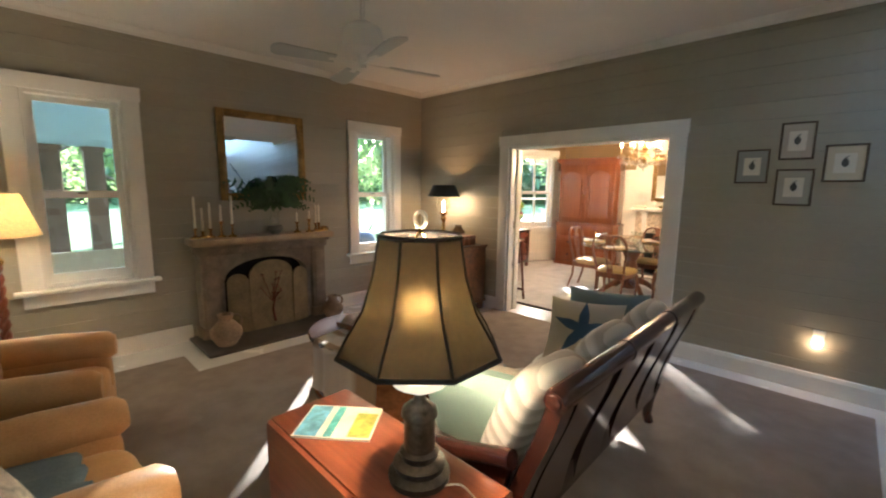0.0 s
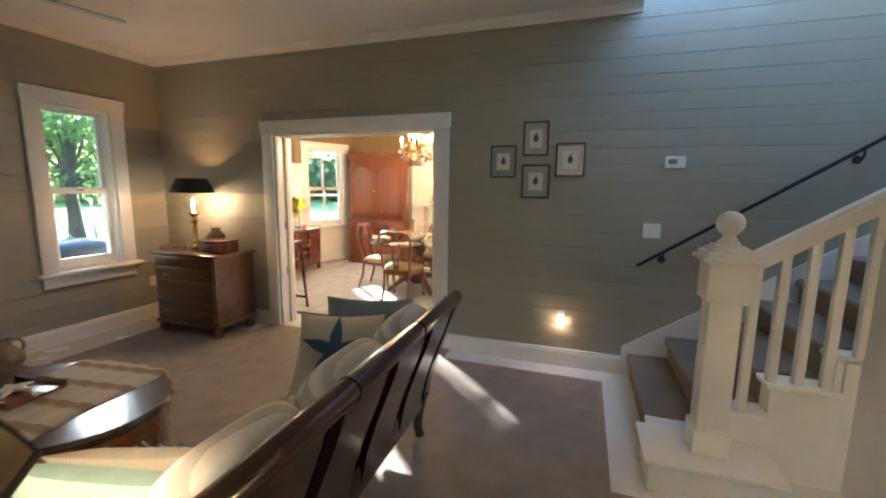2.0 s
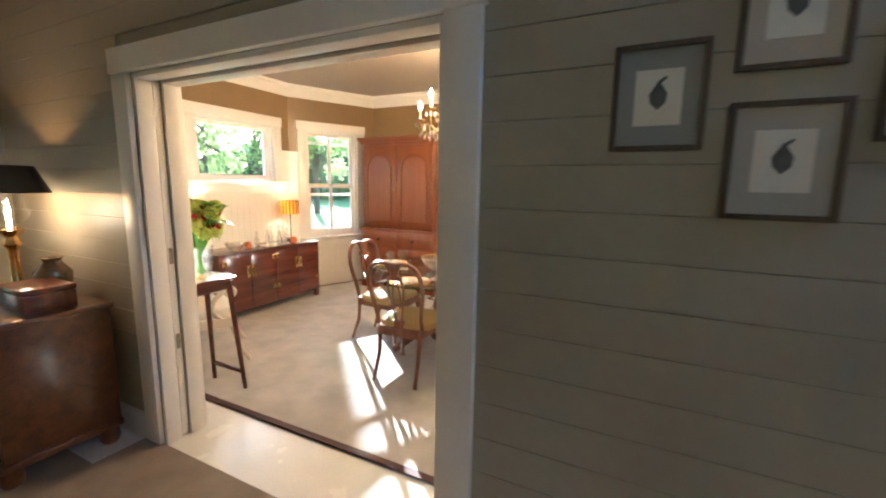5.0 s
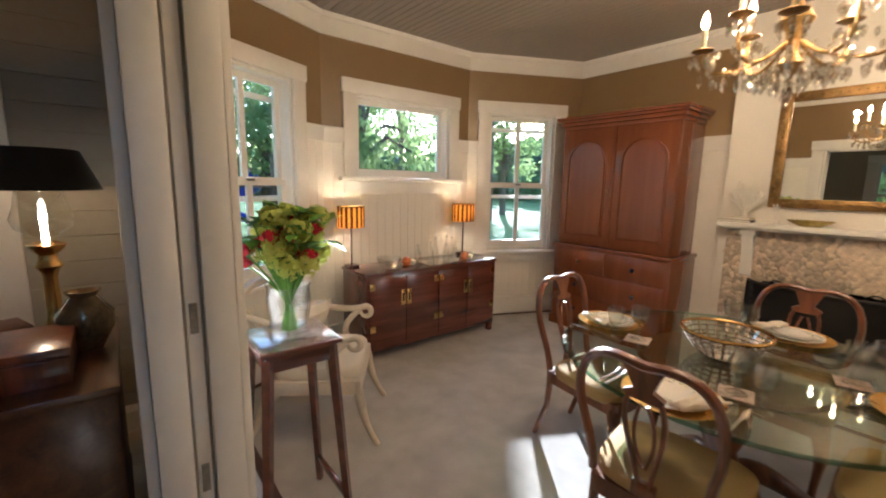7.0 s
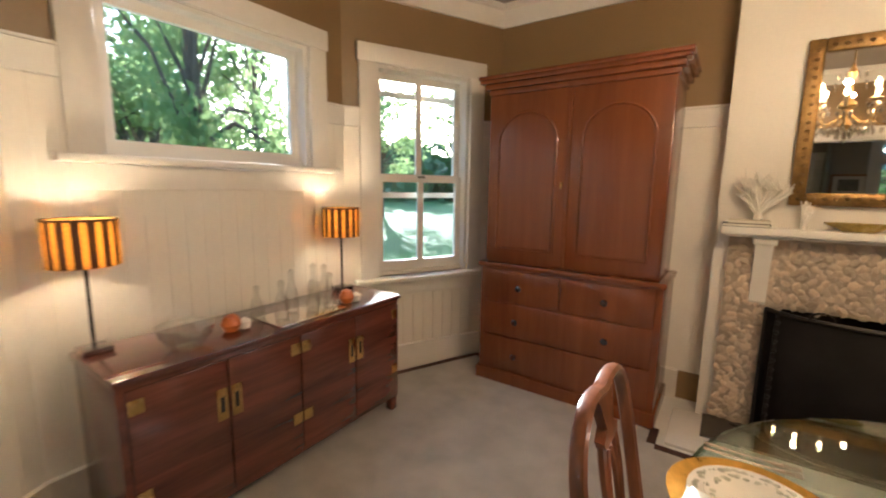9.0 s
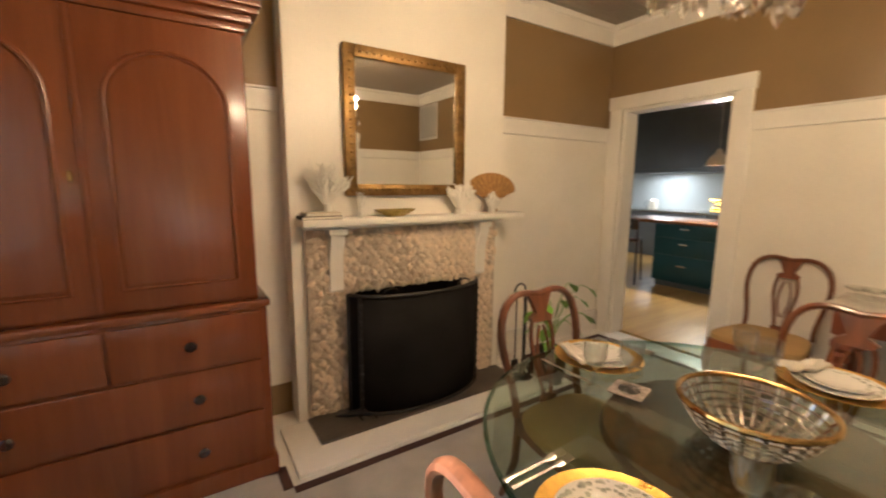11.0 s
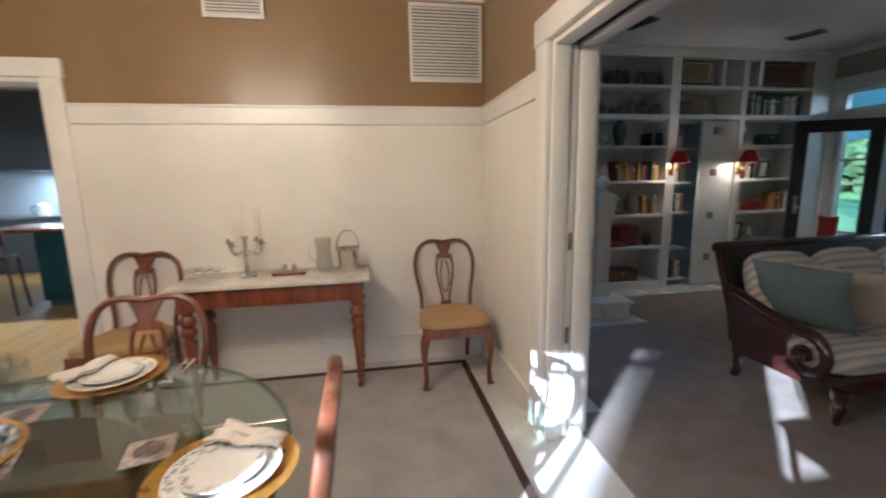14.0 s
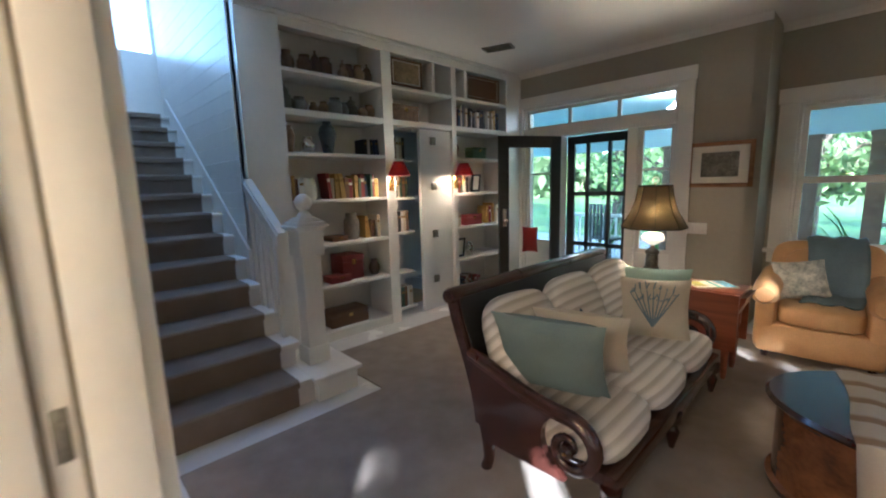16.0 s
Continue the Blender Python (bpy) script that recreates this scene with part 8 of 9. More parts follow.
# plant table with a vase of flowers
pt2 = thing("plant_table", pose(1.27, 0.475, 0, 0, 0, 0), "tall dark mahogany splay-legged plant table with a glass top", "side table")
PTZ = 0.865
part("top", box(B(), -0.16, -0.16, PTZ - 0.025, 0.16, 0.16, PTZ - 0.005, 0.005), M_ROSE, pt2)
part("glass_cover", box(B(), -0.154, -0.154, PTZ - 0.0045, 0.154, 0.154, PTZ, 0.001), M_CRYST, pt2)
part("apron", box(B(), -0.135, -0.135, PTZ - 0.095, 0.135, 0.135, PTZ - 0.025, 0.003), M_ROSE, pt2)
for sx in (-1, 1):
    for sy in (-1, 1):
        part("leg", tube(B(), [(sx * 0.125, sy * 0.125, PTZ - 0.04), (sx * 0.172, sy * 0.172, 0.012)], [0.024, 0.018], 4), M_ROSE, pt2)
for sy in (-1, 1):
    part("stretcher", box(B(), -0.165, sy * 0.162 - 0.01, 0.13, 0.165, sy * 0.162 + 0.01, 0.16, 0.003), M_ROSE, pt2)
fv = thing("flower_vase", pose(1.30, 0.465, PTZ + 0.001), "glass vase of red roses and lime hydrangeas", "vase of flowers")
part("vase", lathe(B(), [(0, 0.003), (0.062, 0.003), (0.066, 0.012), (0.062, 0.022), (0.072, 0.06), (0.083, 0.12), (0.084, 0.16), (0.08, 0.20), (0.088, 0.215), (0.084, 0.215), (0.075, 0.198), (0.078, 0.15), (0.06, 0.045), (0, 0.03)], 26), M_GLASSW, fv)
bm = B()
r5 = random.Random(11)
HEADS = []
for k in range(84):
    a, rr_ = r5.uniform(0, 6.28), r5.uniform(0.02, 0.155)
    h = r5.uniform(0.32, 0.50) - 0.45 * max(0, rr_ - 0.1)
    e = Vector((rr_ * math.cos(a), rr_ * math.sin(a), h))
    HEADS.append(e)
    tube(bm, bez((0.03 * math.cos(a + 3), 0.03 * math.sin(a + 3), 0.03), (0, 0, 0.15), (e.x * 0.4, e.y * 0.4, 0.24), e, 6), 0.004, 5)
tagged(part("stem_bundle", bm, M_LEAF, fv), kind="stuff")
for k, e in enumerate(HEADS):
    if k % 3 == 0 or k % 7 == 2:
        bm = B()
        for q in range(130):
            d = Vector((r5.gauss(0, 1), r5.gauss(0, 1), r5.gauss(0.3, 1))).normalized()
            p = e + d * r5.uniform(0.034, 0.05)
            s = (d.orthogonal() + Vector((r5.gauss(0, 0.3), r5.gauss(0, 0.3), r5.gauss(0, 0.3)))).normalized() * 0.011
            t_ = d.cross(s).normalized() * 0.011
            bm.faces.new([bm.verts.new(v) for v in (p + s, p + t_, p - s, p - t_)])
        part("hydrangea", bm, M_LIME, fv, "lime green hydrangea head", smooth=None)
    elif k % 3 == 1:
        bm = B()
        for ring, (r, z) in enumerate(((0.012, 0.036), (0.024, 0.028), (0.034, 0.016))):
            for q in range(4 + ring):
                a = 6.283 * q / (4 + ring) + ring
                c, s = math.cos(a), math.sin(a)
                pts = [e + Vector((r * 0.4 * c, r * 0.4 * s, -0.015)), e + Vector((r * c - 0.012 * s, r * s + 0.012 * c, z * 0.4)), e + Vector((r * 1.15 * c, r * 1.15 * s, z)), e + Vector((r * c + 0.012 * s, r * s - 0.012 * c, z * 0.4))]
                bm.faces.new([bm.verts.new(v) for v in pts])
        part("rose", bm, M_ROSERED, fv, "deep red rose", smooth=None)
    else:
        bm = B()
        for q in range(5):
            a = r5.uniform(0, 6.28)
            leaf_blade(bm, e, Vector((math.cos(a), math.sin(a), r5.uniform(-0.4, 0.7))).normalized(), Vector((0, 0, 1)), r5.uniform(0.07, 0.12), 0.055)
        part("leaf_spray", bm, M_LEAF, fv, smooth=None)
# clipped evergreen behind it
tp = thing("topiary", pose(0.40, 0.26, 0), "dark clipped evergreen in a tall pot against the panelling", "potted plant")
part("pot", lathe(B(), [(0, 0), (0.045, 0), (0.056, 0.28), (0.05, 0.28), (0.04, 0.03)], 20), M_CLAY, tp)
part("trunk", tube(B(), [(0, 0, 0.2), (0, 0, 0.8)], 0.012, 6), M_BARK, tp)
bm = B()
for k in range(2600):
    a, z = r5.uniform(0, 6.28), r5.uniform(0.75, 1.55)
    r = 0.085 * math.sin(min(1.0, (1.58 - z) / 0.5) * 1.57) * r5.uniform(0.5, 1.05)
    p = Vector((r * math.cos(a), r * math.sin(a), z))
    d = Vector((math.cos(a), math.sin(a), r5.uniform(-0.3, 0.8))).normalized()
    s = d.cross(Vector((0, 0, 1))).normalized() * 0.012
    bm.faces.new([bm.verts.new(v) for v in (p, p + d * 0.02 + s, p + d * 0.04, p + d * 0.02 - s)])
part("foliage", bm, M_LEAFD, tp, smooth=None)

# chandelier
cd = thing("chandelier", pose(2.42, 2.10, 0), "gilt chandelier with candle bulbs and crystal drops, lit", "chandelier")
part("chain", tube(B(), [(0, 0, 2.50), (0, 0, H_D - 0.01)], 0.006, 6), M_GILT, cd)
part("ceiling_cup", lathe(B(), [(0, H_D - 0.05), (0.05, H_D - 0.035), (0.06, H_D - 0.009), (0, H_D - 0.009)], 20), M_GILT, cd)
part("column", lathe(B(), [(0, 1.93), (0.02, 1.94), (0.045, 1.98), (0.02, 2.02), (0.03, 2.10), (0.06, 2.14), (0.02, 2.20), (0.015, 2.35), (0.035, 2.40), (0.012, 2.45), (0, 2.52)], 18), M_GILT, cd)
M_FLAME = glow("lit_candle_bulb", (1.0, 0.66, 0.28), 9)
M_DROP = glass("crystal_drop", (0.94, 0.93, 0.90), 0.03, sheen=0.38)
bm0 = B()
bmesh.ops.create_icosphere(bm0, subdivisions=1, radius=1.0)
for v in bm0.verts:
    v.co = Vector((v.co.x * 0.014, v.co.y * 0.010, v.co.z * (0.034 if v.co.z < 0 else 0.018)))
DROP = solid("crystal_drop", bm0, M_DROP)


def drop(x, y, z, parent, s=1.0):
    o = new("crystal_drop", DROP)
    o.parent = parent
    o.location = (x, y, z)
    o.rotation_euler = (0, 0, x * 40 + y * 23)
    o.scale = (s, s, s)


for k in range(8):
    a = k * math.pi / 4 + 0.2
    c, s = math.cos(a), math.sin(a)
    R_, zc = (0.31, 2.07) if k % 2 == 0 else (0.23, 2.14)
    arm = part("arm", tube(B(), [(p.x * c, p.x * s, p.z) for p in bez((0.03, 0, 2.06), (0.16, 0, 1.93), (R_ + 0.03, 0, 1.96), (R_, 0, zc), 11)], 0.007, 6), M_GILT, cd)
    part("drip_pan", lathe(B(), [(0, zc), (0.025, zc + 0.002), (0.045, zc + 0.012), (0.043, zc + 0.016), (0.012, zc + 0.01), (0, zc + 0.01)], 14, R_ * c, R_ * s), M_GILT, arm)
    part("candle_sleeve", lathe(B(), [(0, zc + 0.01), (0.011, zc + 0.01), (0.011, zc + 0.10), (0, zc + 0.10)], 10, R_ * c, R_ * s), M_WAX, arm)
    part("bulb", lathe(B(), [(0, zc + 0.10), (0.010, zc + 0.105), (0.017, zc + 0.125), (0.010, zc + 0.155), (0, zc + 0.175)], 10, R_ * c, R_ * s), M_FLAME, arm)
    for j in range(6):
        b = a + j * 1.05
        drop(R_ * c + 0.042 * math.cos(b), R_ * s + 0.042 * math.sin(b), zc - 0.03, cd)
    for f in (0.25, 0.4, 0.55, 0.7, 0.85, 1.0):
        drop(R_ * f * c, R_ * f * s, 1.92 + 0.10 * abs(f - 0.6), cd, 1.15)
        drop(R_ * f * c * 1.02, R_ * f * s * 1.02, 1.975 + 0.10 * abs(f - 0.6), cd, 0.7)
    b = a + math.pi / 8
    for f in (0.15, 0.30, 0.5, 0.7, 0.85):
        r = 0.28
        drop(r * math.cos(a + f * 0.785), r * math.sin(a + f * 0.785), 2.06 - 0.10 * math.sin(f * 3.14), cd, 0.7)
    drop(0.10 * math.cos(b), 0.10 * math.sin(b), 1.93, cd, 1.1)
    drop(0.05 * c, 0.05 * s, 1.90, cd, 1.2)
    drop(0.13 * c, 0.13 * s, 2.30, cd, 0.9)
    drop(0.09 * math.cos(b), 0.09 * math.sin(b), 2.38, cd, 0.9)
    if k % 2 == 0:
        bulb("chandelier_light", 2.42 + R_ * c, 2.10 + R_ * s, zc + 0.20, LAMP_CHAN, 0.02)
drop(0, 0, 1.87, cd, 1.7)


# ---- kitchen seen through the doorway ----
bm = B()
box(bm, 4.76, 1.5, -0.1, 10.2, 8.2, 0.0)
lone("floor_kitchen", bm, M_KFLOOR, "yellow pine kitchen floor", "floor", kind="structure")
bm = B()
box(bm, 4.76, 1.5, 2.9, 10.2, 8.2, 3.0)
lone("ceiling_kitchen", bm, M_CEIL, "pale kitchen ceiling", "ceiling", kind="structure")
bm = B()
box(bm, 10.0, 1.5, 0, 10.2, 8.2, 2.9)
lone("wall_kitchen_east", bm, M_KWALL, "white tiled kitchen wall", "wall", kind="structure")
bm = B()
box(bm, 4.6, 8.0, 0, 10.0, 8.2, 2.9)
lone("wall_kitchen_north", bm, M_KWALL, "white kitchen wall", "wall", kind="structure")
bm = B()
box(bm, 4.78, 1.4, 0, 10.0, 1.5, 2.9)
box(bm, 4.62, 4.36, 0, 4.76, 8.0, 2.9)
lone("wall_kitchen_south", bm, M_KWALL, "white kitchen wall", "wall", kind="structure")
ki = thing("kitchen_island", pose(7.35, 4.55, 0), "teal painted kitchen island with drawers and a stone worktop", "kitchen island")
part("body", box(B(), -0.42, -0.45, 0.08, 0.42, 0.42, 0.90, 0.004), M_KTEAL, ki)
part("plinth", box(B(), -0.38, -0.42, 0, 0.38, 0.39, 0.08), M_KDARK, ki)
part("worktop", box(B(), -0.47, -0.50, 0.90, 0.47, 1.0, 0.94, 0.006), M_BURL, ki, "dark polished worktop")
for k, (z0, z1) in enumerate(((0.10, 0.46), (0.47, 0.70), (0.71, 0.88))):
    d_ = part("drawer", box(B(), -0.436, -0.42, z0, -0.42, 0.39, z1, 0.004), M_KTEAL, ki)
    part("cup_pull", box(B(), -0.455, -0.06, (z0 + z1) / 2 + 0.03, -0.436, 0.06, (z0 + z1) / 2 + 0.055, 0.006), M_SILVER, d_)
for z0, z1 in ((0.10, 0.86),):
    part("end_panel", box(B(), -0.36, -0.462, z0, 0.36, -0.45, z1, 0.004), M_KTEAL, ki)
rn = thing("kitchen_range", pose(9.62, 6.6, 0), "dark range against the tiled wall", "cooker")
part("body", box(B(), -0.32, -1.2, 0, 0.36, 1.0, 0.90, 0.006), M_KDARK, rn)
part("worktop", box(B(), -0.35, -1.25, 0.90, 0.36, 1.05, 0.94, 0.004), M_SILVER, rn)
hd = thing("range_hood", pose(9.62, 6.4, 0), "large dark panelled range hood", "range hood")
part("hood", box(B(), -0.45, -1.3, 1.72, 0.36, 1.3, 2.88, 0.01), M_KDARK, hd)
part("lip", box(B(), -0.48, -1.33, 1.68, 0.36, 1.33, 1.75, 0.008), M_KDARK, hd)
# Added fill lamp under the hood, with no fitting of its own.
lw_ = new("range_light", bpy.data.lights.new("range_light", "AREA"))
lw_.data.energy, lw_.data.size, lw_.data.color = 3, 0.5, (1.0, 0.95, 0.85)
lw_.matrix_world = pose(9.5, 6.4, 1.66)
pd = thing("pendant_lamp", pose(7.3, 4.40, 0), "steel dome pendant lamp over the island, lit", "pendant lamp")
part("cord", tube(B(), [(0, 0, 1.9), (0, 0, 2.9)], 0.006, 6), M_SILVER, pd)
part("dome", lathe(B(), [(0.03, 1.92), (0.05, 1.86), (0.12, 1.80), (0.17, 1.70), (0.165, 1.70), (0.115, 1.79), (0.045, 1.85)], 26), M_SILVER, pd)
part("bulb", lathe(B(), [(0, 1.72), (0.03, 1.74), (0.03, 1.78), (0, 1.80)], 12), M_BULB, pd)
bulb("pendant_light", 7.3, 4.40, 1.70, LAMP_KIT, 0.05, (1.0, 0.85, 0.65))
sl = thing("bar_stool", pose(6.75, 5.30, 0, 0, 0, 20), "dark wooden counter stool with a low back", "stool")
part("seat", box(B(), -0.19, -0.2, 0.62, 0.19, 0.2, 0.66, 0.012), M_DARK, sl)
part("back", box(B(), -0.20, -0.2, 0.80, -0.17, 0.2, 0.95, 0.01), M_DARK, sl)
for sx in (-1, 1):
    for sy in (-1, 1):
        part("leg", tube(B(), [(sx * 0.16, sy * 0.17, 0.95 if sx < 0 else 0.62), (sx * 0.2, sy * 0.2, 0.0)], 0.016, 6), M_DARK, sl)
kt = thing("kettle", pose(9.5, 6.55, 0.94), "white kettle on the range", "kettle")
part("body", lathe(B(), [(0, 0), (0.09, 0), (0.10, 0.03), (0.075, 0.18), (0.03, 0.21), (0, 0.22)], 18), M_CHINA, kt)
part("handle", tube(B(), bez((-0.06, 0.05, 0.17), (-0.10, 0.16, 0.2), (-0.06, 0.16, 0.05), (-0.06, 0.09, 0.04), 8), 0.01, 6), M_KDARK, kt)
yf = thing("yellow_flowers", pose(7.4, 4.33, 0.94), "bowl of fruit and yellow flowers on the island", "flowers")
part("bowl", lathe(B(), [(0, 0), (0.06, 0), (0.10, 0.08), (0.09, 0.08), (0, 0.02)], 18), M_CRYST, yf)
bm = B()
for k in range(30):
    lathe(bm, [(0, -0.02), (0.03, 0), (0, 0.02)], 6, random.Random(k).uniform(-0.13, 0.13), random.Random(k + 50).uniform(-0.13, 0.13), random.Random(k + 99).uniform(0.14, 0.3))
tagged(part("bloom_cluster", bm, mat("yellow_petals", (0.65, 0.38, 0.02), 0.7, var=0.2), yf), kind="stuff")

# ---- outside ----
bm = B()
V = [bm.verts.new(v) for v in ((-400, -400, -0.62), (400, -400, -0.62), (400, 400, -0.62), (-400, 400, -0.62))]
bm.faces.new(V)
lone("ground", bm, M_LAWN, "mown green lawn with patches of light", "lawn", kind="structure", smooth=None)
bm = B()
box(bm, -60, -14.5, -0.615, 60, -10.5, -0.606)
lone("road", bm, mat("pale_gravel", (0.34, 0.31, 0.26), 0.95, var=0.25, scale=1, fine=30, bump=0.4), "pale gravel drive across the lawn", "road", kind="structure")
bm = B()
box(bm, -2.5, -8.0, -0.10, -0.2, -0.4, -0.02)
box(bm, -0.2, -8.0, -0.10, 9.0, -5.48, -0.02)
lone("porch_floor", bm, mat("grey_deck_paint", (0.42, 0.42, 0.40), 0.5, var=0.1), "grey painted porch floor", "floor", kind="structure")
bm = B()
box(bm, -2.7, -8.3, 2.62, -0.2, -0.3, 2.72)
box(bm, -0.2, -8.3, 2.62, 9.2, -5.48, 2.72)
box(bm, 3.4, -5.48, 2.62, 9.2, -4.96, 2.72)
lone("porch_ceiling", bm, M_HAINT, "pale blue painted porch ceiling", "ceiling", kind="structure")
bm = B()
box(bm, -2.6, -8.2, 2.02, -2.45, -0.3, 2.62)
box(bm, -2.6, -8.2, 2.02, 9.0, -8.05, 2.62)
lone("porch_beam", bm, M_HAINT, "pale blue painted porch beam", "beam", kind="structure")
# The porch shade is put into the columns' brown colour.
M_COLW = mat("shaded_column_brown", (0.20, 0.14, 0.10), 0.8, var=0.2, scale=4, bump=0.3)
col = thing("porch_column", pose(-2.52, -3.92, -0.1), "square porch column, its shade put into the brown colour", "column", "columns of the porch")
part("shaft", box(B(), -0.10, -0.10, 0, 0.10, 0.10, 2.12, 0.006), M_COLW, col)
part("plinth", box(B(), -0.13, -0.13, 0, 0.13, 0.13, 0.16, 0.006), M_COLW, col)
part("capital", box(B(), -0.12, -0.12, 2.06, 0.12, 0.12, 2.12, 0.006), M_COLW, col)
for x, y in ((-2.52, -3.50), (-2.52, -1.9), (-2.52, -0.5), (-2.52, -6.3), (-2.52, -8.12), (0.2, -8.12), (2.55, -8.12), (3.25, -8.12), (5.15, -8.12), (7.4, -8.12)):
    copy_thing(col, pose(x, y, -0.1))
rl = thing("porch_railing", pose(0, 0, 0), "white painted porch railing with square balusters", "railing", kind="structure")
for y0, y1 in ((-8.0, -6.4), (-6.2, -4.6), (-1.8, -0.6)):
    part("rail", box(B(), -2.56, y0, 0.72, -2.48, y1, 0.78, 0.005), M_WHITE, rl)
for x0, x1 in ((0.3, 2.45), (3.35, 4.3), (6.0, 7.3)):
    part("rail", box(B(), x0, -8.16, 0.72, x1, -8.08, 0.78, 0.005), M_WHITE, rl)
    for x in np.arange(x0 + 0.1, x1, 0.13):
        part("baluster", box(B(), x - 0.018, -8.14, -0.02, x + 0.018, -8.10, 0.72), M_WHITE, rl)
bn = thing("porch_bench", pose(-0.85, -3.86, -0.02, 0, 0, 0), "pale grey wooden porch bench below the window", "bench")
part("back", box(B(), 0.20, -0.55, 0.45, 0.235, 0.55, 0.92, 0.008), M_PALE, bn)
part("seat", box(B(), -0.22, -0.55, 0.42, 0.235, 0.55, 0.45, 0.006), M_PALE, bn)
for y in (-0.5, 0.5):
    part("leg", box(B(), -0.2, y - 0.03, 0, -0.14, y + 0.03, 0.42, 0.004), M_PALE, bn)
    part("leg", box(B(), 0.17, y - 0.03, 0, 0.23, y + 0.03, 0.42, 0.004), M_PALE, bn)
    part("arm", box(B(), -0.22, y - 0.03, 0.62, 0.2, y + 0.03, 0.655, 0.006), M_PALE, bn)
for k in range(2):
    pc = thing("porch_chair", pose(4.6 + 1.3 * k, -7.4, -0.02, 0, 0, 180 - 20 * k), "dark slatted porch chair", "chair", "chairs on the porch")
    part("seat", box(B(), -0.26, -0.25, 0.40, 0.26, 0.25, 0.44, 0.006), M_BLACK, pc)
    for j in range(6):
        part("slat", box(B(), -0.25 + j * 0.09, -0.27, 0.44, -0.20 + j * 0.09, -0.24, 1.05, 0.004), M_BLACK, pc)
    for sx in (-1, 1):
        for sy in (-1, 1):
            part("leg", box(B(), sx * 0.24 - 0.02, sy * 0.23 - 0.02, 0, sx * 0.24 + 0.02, sy * 0.23 + 0.02, 0.40), M_BLACK, pc)
pp = thing("porch_pendant", pose(4.55, -6.4, 0), "white glass porch pendant lamp, lit", "pendant lamp")
part("stem", tube(B(), [(0, 0, 2.50), (0, 0, 2.62)], 0.02, 8), M_PLATE, pp)
part("globe", lathe(B(), [(0.04, 2.51), (0.07, 2.47), (0.15, 2.40), (0.15, 2.37), (0.10, 2.33), (0, 2.32)], 24), glow("lit_milk_glass", (1.0, 0.95, 0.85), 5), pp)
# Rounded box in place of an outdoor air-conditioning unit.
cv = thing("covered_grill", pose(-3.0, 0.72, -0.62), "dark grey rounded box for an air-conditioning unit on the lawn", "grill")
part("cover", soft_box(B(), 0.75, 1.02, 1.26, pose(0, 0, 0.63), 4), mat("dark_vinyl", (0.03, 0.035, 0.045), 0.35, var=0.2), cv)
part("band", soft_box(B(), 0.78, 1.05, 0.08, pose(0, 0, 1.0), 4), M_IRON, cv)

# blue spiral slide in the garden
M_SLIDE = mat("blue_plastic", (0.015, 0.06, 0.42), 0.35, var=0.08)
sd = thing("playground_slide", pose(-14.0, 3.7, -0.62), "blue plastic spiral slide on a wooden play tower", "slide")
part("chute", tube(B(), [(0.55 * math.cos(a), 0.55 * math.sin(a), 2.4 - 0.27 * a) for a in np.linspace(0, 8.2, 34)], 0.26, 10, 0.55), M_SLIDE, sd)
for x, y in ((0.75, -0.6), (1.95, -0.6), (0.75, 0.6), (1.95, 0.6)):
    part("post", box(B(), x - 0.05, y - 0.05, 0, x + 0.05, y + 0.05, 3.0, 0.005), M_BARK, sd)
part("platform", box(B(), 0.7, -0.65, 1.85, 2.0, 0.65, 1.93, 0.005), M_BARK, sd)

# trees and shrubs
r6 = random.Random(21)


def leaf_cloud(bm, c, rad, n, size):
    for _ in range(n):
        d = Vector((r6.gauss(0, 1), r6.gauss(0, 1), r6.gauss(0, 0.8)))
        d = d.normalized() * rad * (r6.random() ** 0.45)
        p = c + d
        a = Vector((r6.gauss(0, 1), r6.gauss(0, 1), r6.gauss(0, 1))).normalized()
        b = a.orthogonal().normalized()
        s = size * r6.uniform(0.6, 1.4)
        bm.faces.new([bm.verts.new(v) for v in (p - a * s, p + b * s * 0.5, p + a * s, p - b * s * 0.5)])


def make_tree(h, spread, clumps, n, size):
    root = thing("tree", pose(0, 0, -200), "leafy green garden tree", "tree", "garden trees")
    bm = tube(B(), [(0, 0, 0), (0.06, 0.05, h * 0.3), (-0.05, 0.1, h * 0.55), (0.05, 0, h * 0.8)], [0.24, 0.19, 0.14, 0.06], 9)
    cs = []
    for k in range(clumps):
        a, f = r6.uniform(0, 6.28), r6.uniform(0.3, 1.0)
        e = Vector((spread * f * math.cos(a), spread * f * math.sin(a), h * r6.uniform(0.42, 1.0)))
        cs.append(e)
        tube(bm, [(0, 0.05, h * r6.uniform(0.3, 0.6)), e * 0.5 + Vector((0, 0, h * 0.27)), e], [0.07, 0.045, 0.02], 5)
    part("trunk", bm, M_BARK, root)
    bm = B()
    for e in cs:
        leaf_cloud(bm, e, spread * r6.uniform(0.28, 0.45), n, size)
    part("crown", bm, M_FOL, root, smooth=None)
    return root


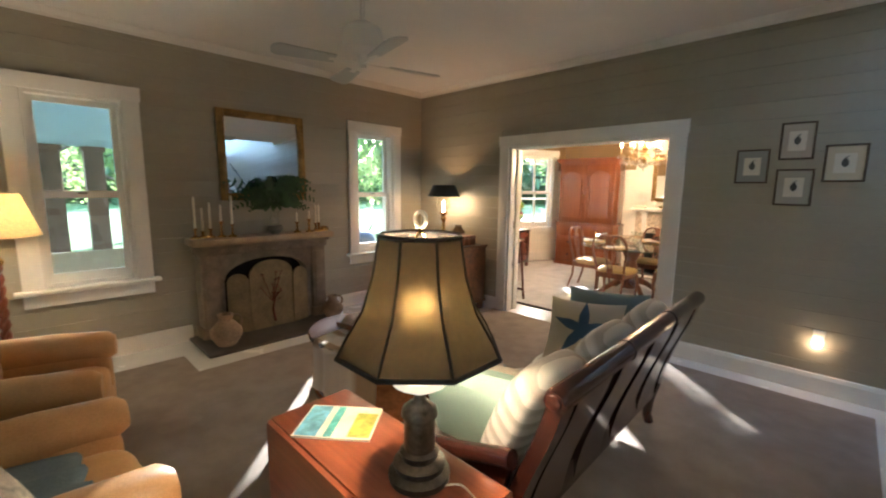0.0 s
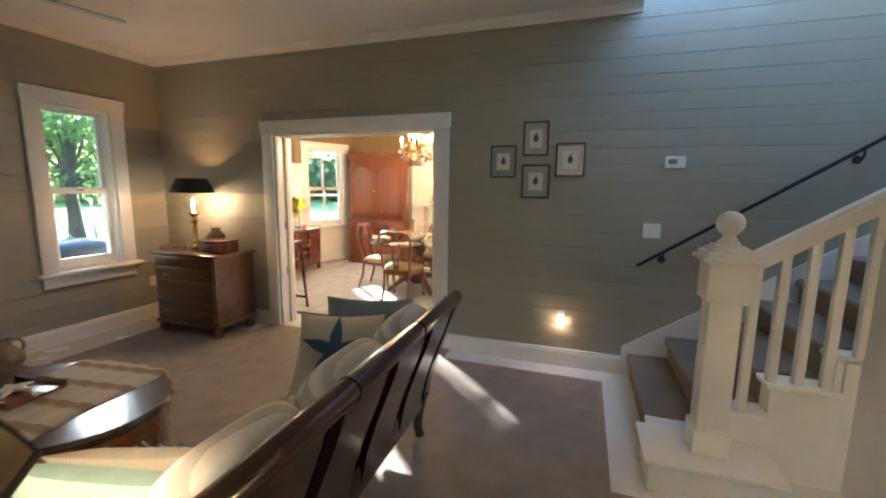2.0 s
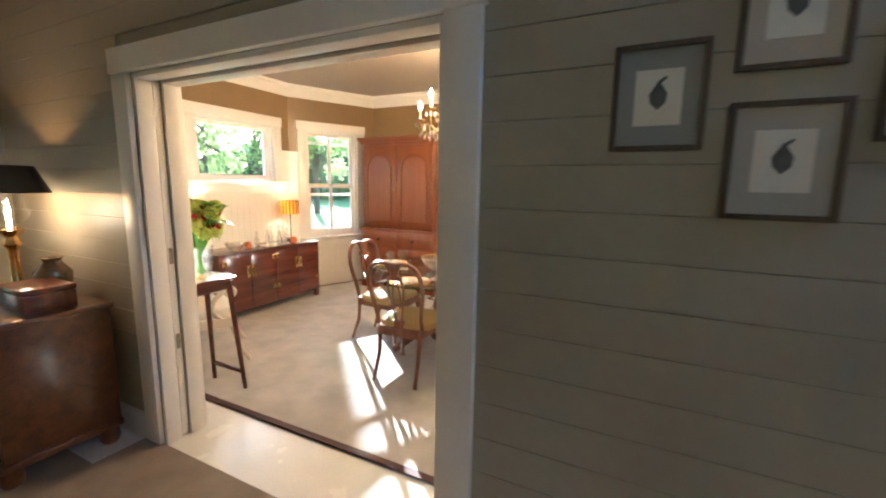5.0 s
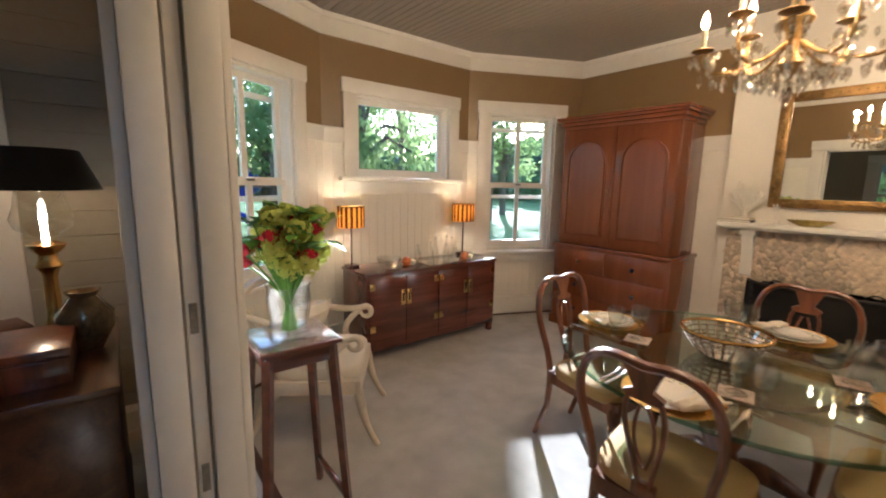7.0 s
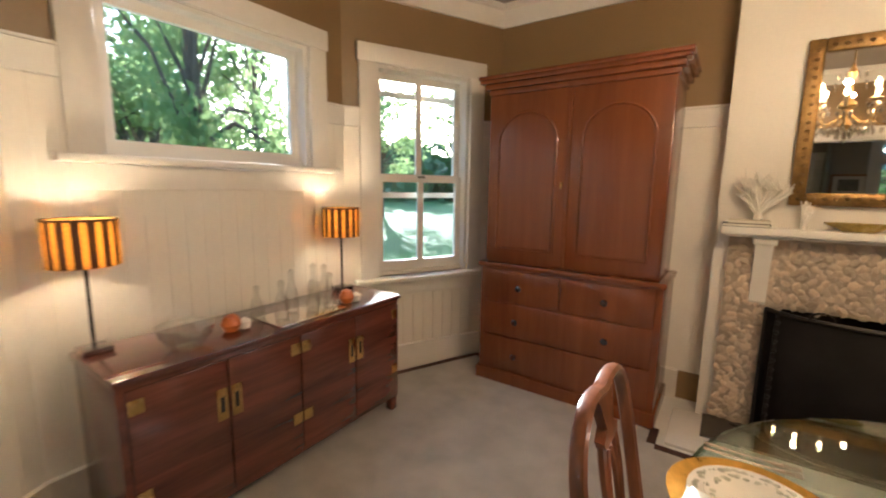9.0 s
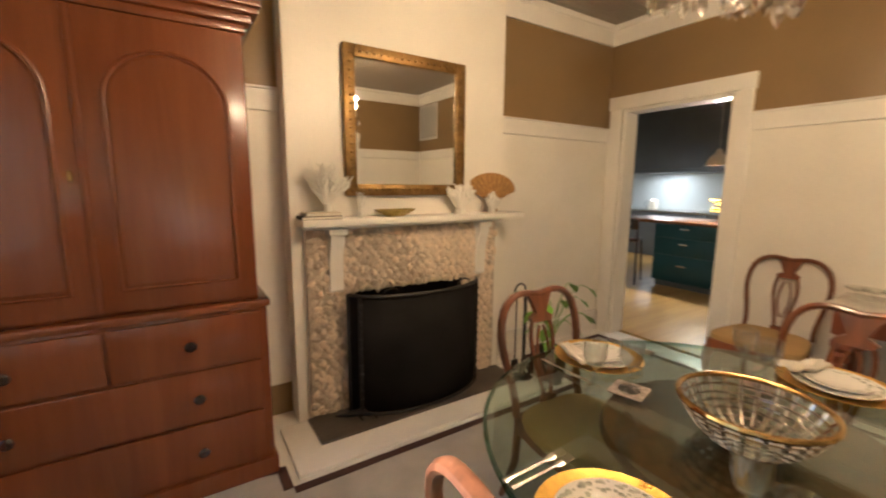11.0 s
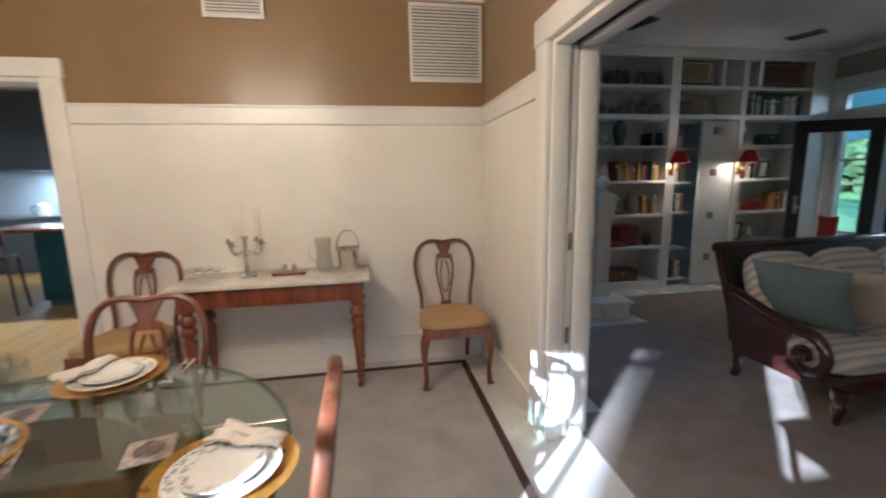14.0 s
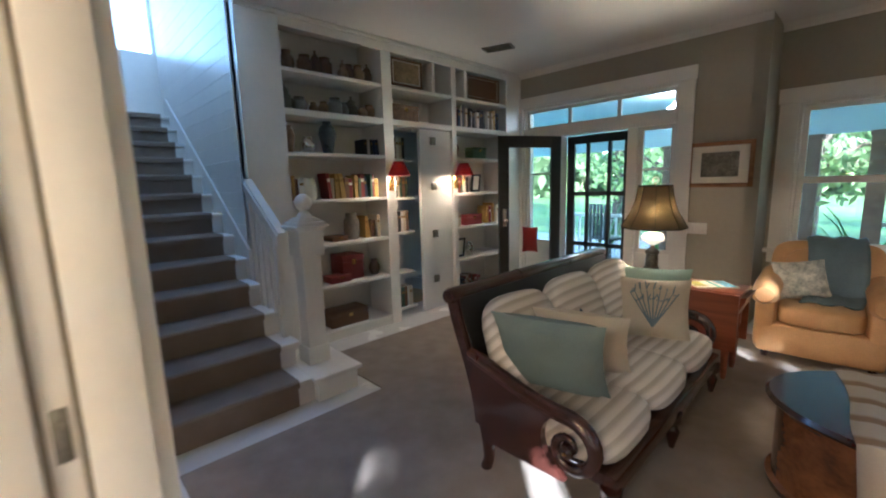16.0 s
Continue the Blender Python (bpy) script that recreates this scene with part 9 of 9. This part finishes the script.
T1 = make_tree(7.5, 3.0, 20, 170, 0.13)
T2 = make_tree(5.0, 2.3, 16, 170, 0.11)
spots_t = [(T2, -14.5, 1.0, 2.2), (T2, -12.5, 6.2, 3.1), (T1, -16.5, 2.2, 0), (T2, -15.0, -1.4, 1), (T1, -12.5, -3.5, 2), (T1, -19.0, -4.5, 3),  (T1, -17.5, 21.5, 4), (T1, -13.5, -9.5, 5), (T1, -15, 7.5, 6), (T2, -13.5, 4.6, 0.5),
           (T1, -5.5, 15.0, 1.5), (T1, -1.0, 13.5, 2.5), (T2, 0.6, 10.5, 3.5), (T1, -20, 18.5, 4.5), (T1, -22, 9, 5.5),
           (T2, 1.2, -13.0, 0.7), (T1, 4.0, -17.5, 1.7), (T2, 6.3, -12.6, 2.7), (T1, 9.5, -16, 3.7), (T1, -4, -17, 4.7), (T2, -1.5, -11.5, 5.7), (T2, 3.6, -11.8, 0.2), (T1, 14, -14, 1.2)]
for t_, x, y, a in spots_t:
    copy_thing(t_, pose(x, y, -0.62, 0, 0, math.degrees(a)))
# added as sun screens: slender conifers close to the house, one tall, high-crowned tree
for t_, x, y, a, w, h in ((T2, -8.0, 5.6, 4.2, 0.72, 1.4), (T1, -11.6, 9.2, 1.1, 0.5, 1.2), (T1, -14.6, 17.2, 2.0, 1.15, 3.3)):
    copy_thing(t_, pose(x, y, -0.62, 0, 0, math.degrees(a)) @ Matrix.Diagonal((w, w, h, 1)))
for t_ in (T1, T2):
    for o in list(t_.children_recursive) + [t_]:
        bpy.data.objects.remove(o)
# shrubs with long fronds below the porch
bm = B()
for cx, cy in ((0.2, -9.4), (1.6, -9.6), (2.6, -9.3), (4.0, -9.6), (5.6, -9.4), (7.0, -9.6), (-4.4, 1.9), (-3.6, 4.6), (-4.2, -1.3)):
    for k in range(60):
        a, l = r6.uniform(0, 6.28), r6.uniform(0.7, 1.5)
        e = Vector((cx + l * 0.75 * math.cos(a), cy + l * 0.75 * math.sin(a), -0.62 + l * r6.uniform(0.5, 1.15)))
        pts = bez((cx, cy, -0.62), (cx, cy, -0.62 + l * 0.6), (e.x - 0.2 * math.cos(a), e.y, e.z + 0.2), e, 5)
        w = Vector((-math.sin(a), math.cos(a), 0)) * 0.035
        vs = [(bm.verts.new(p + w * (1 - i / 5)), bm.verts.new(p - w * (1 - i / 5))) for i, p in enumerate(pts[:-1])]
        for q, s in zip(vs, vs[1:]):
            bm.faces.new((q[0], q[1], s[1], s[0]))
lone("palmetto_shrubs", bm, mat("palmetto_green", (0.10, 0.20, 0.04), 0.5, var=0.4, scale=3), "bright green palmetto shrubs around the porch", "shrubs", kind="stuff", smooth=None)
# far woods
bm = B()
for k in range(90):
    a = 6.283 * k / 90
    r = 58 + 6 * math.sin(k * 2.3)
    leaf_cloud(bm, Vector((r * math.cos(a), r * math.sin(a), 3.0)), 5.5, 90, 0.9)
    lathe(bm, [(3.6, -0.6), (4.4, 3.0 + math.sin(k * 1.7)), (2.6, 6.0 + 1.5 * math.sin(k)), (0, 7.5 + 1.5 * math.sin(k))], 7, (r + 6) * math.cos(a), (r + 6) * math.sin(a), 0)
lone("far_woods", bm, M_WOODS, "distant dark green woods round the garden", "woods", kind="stuff", smooth=None)
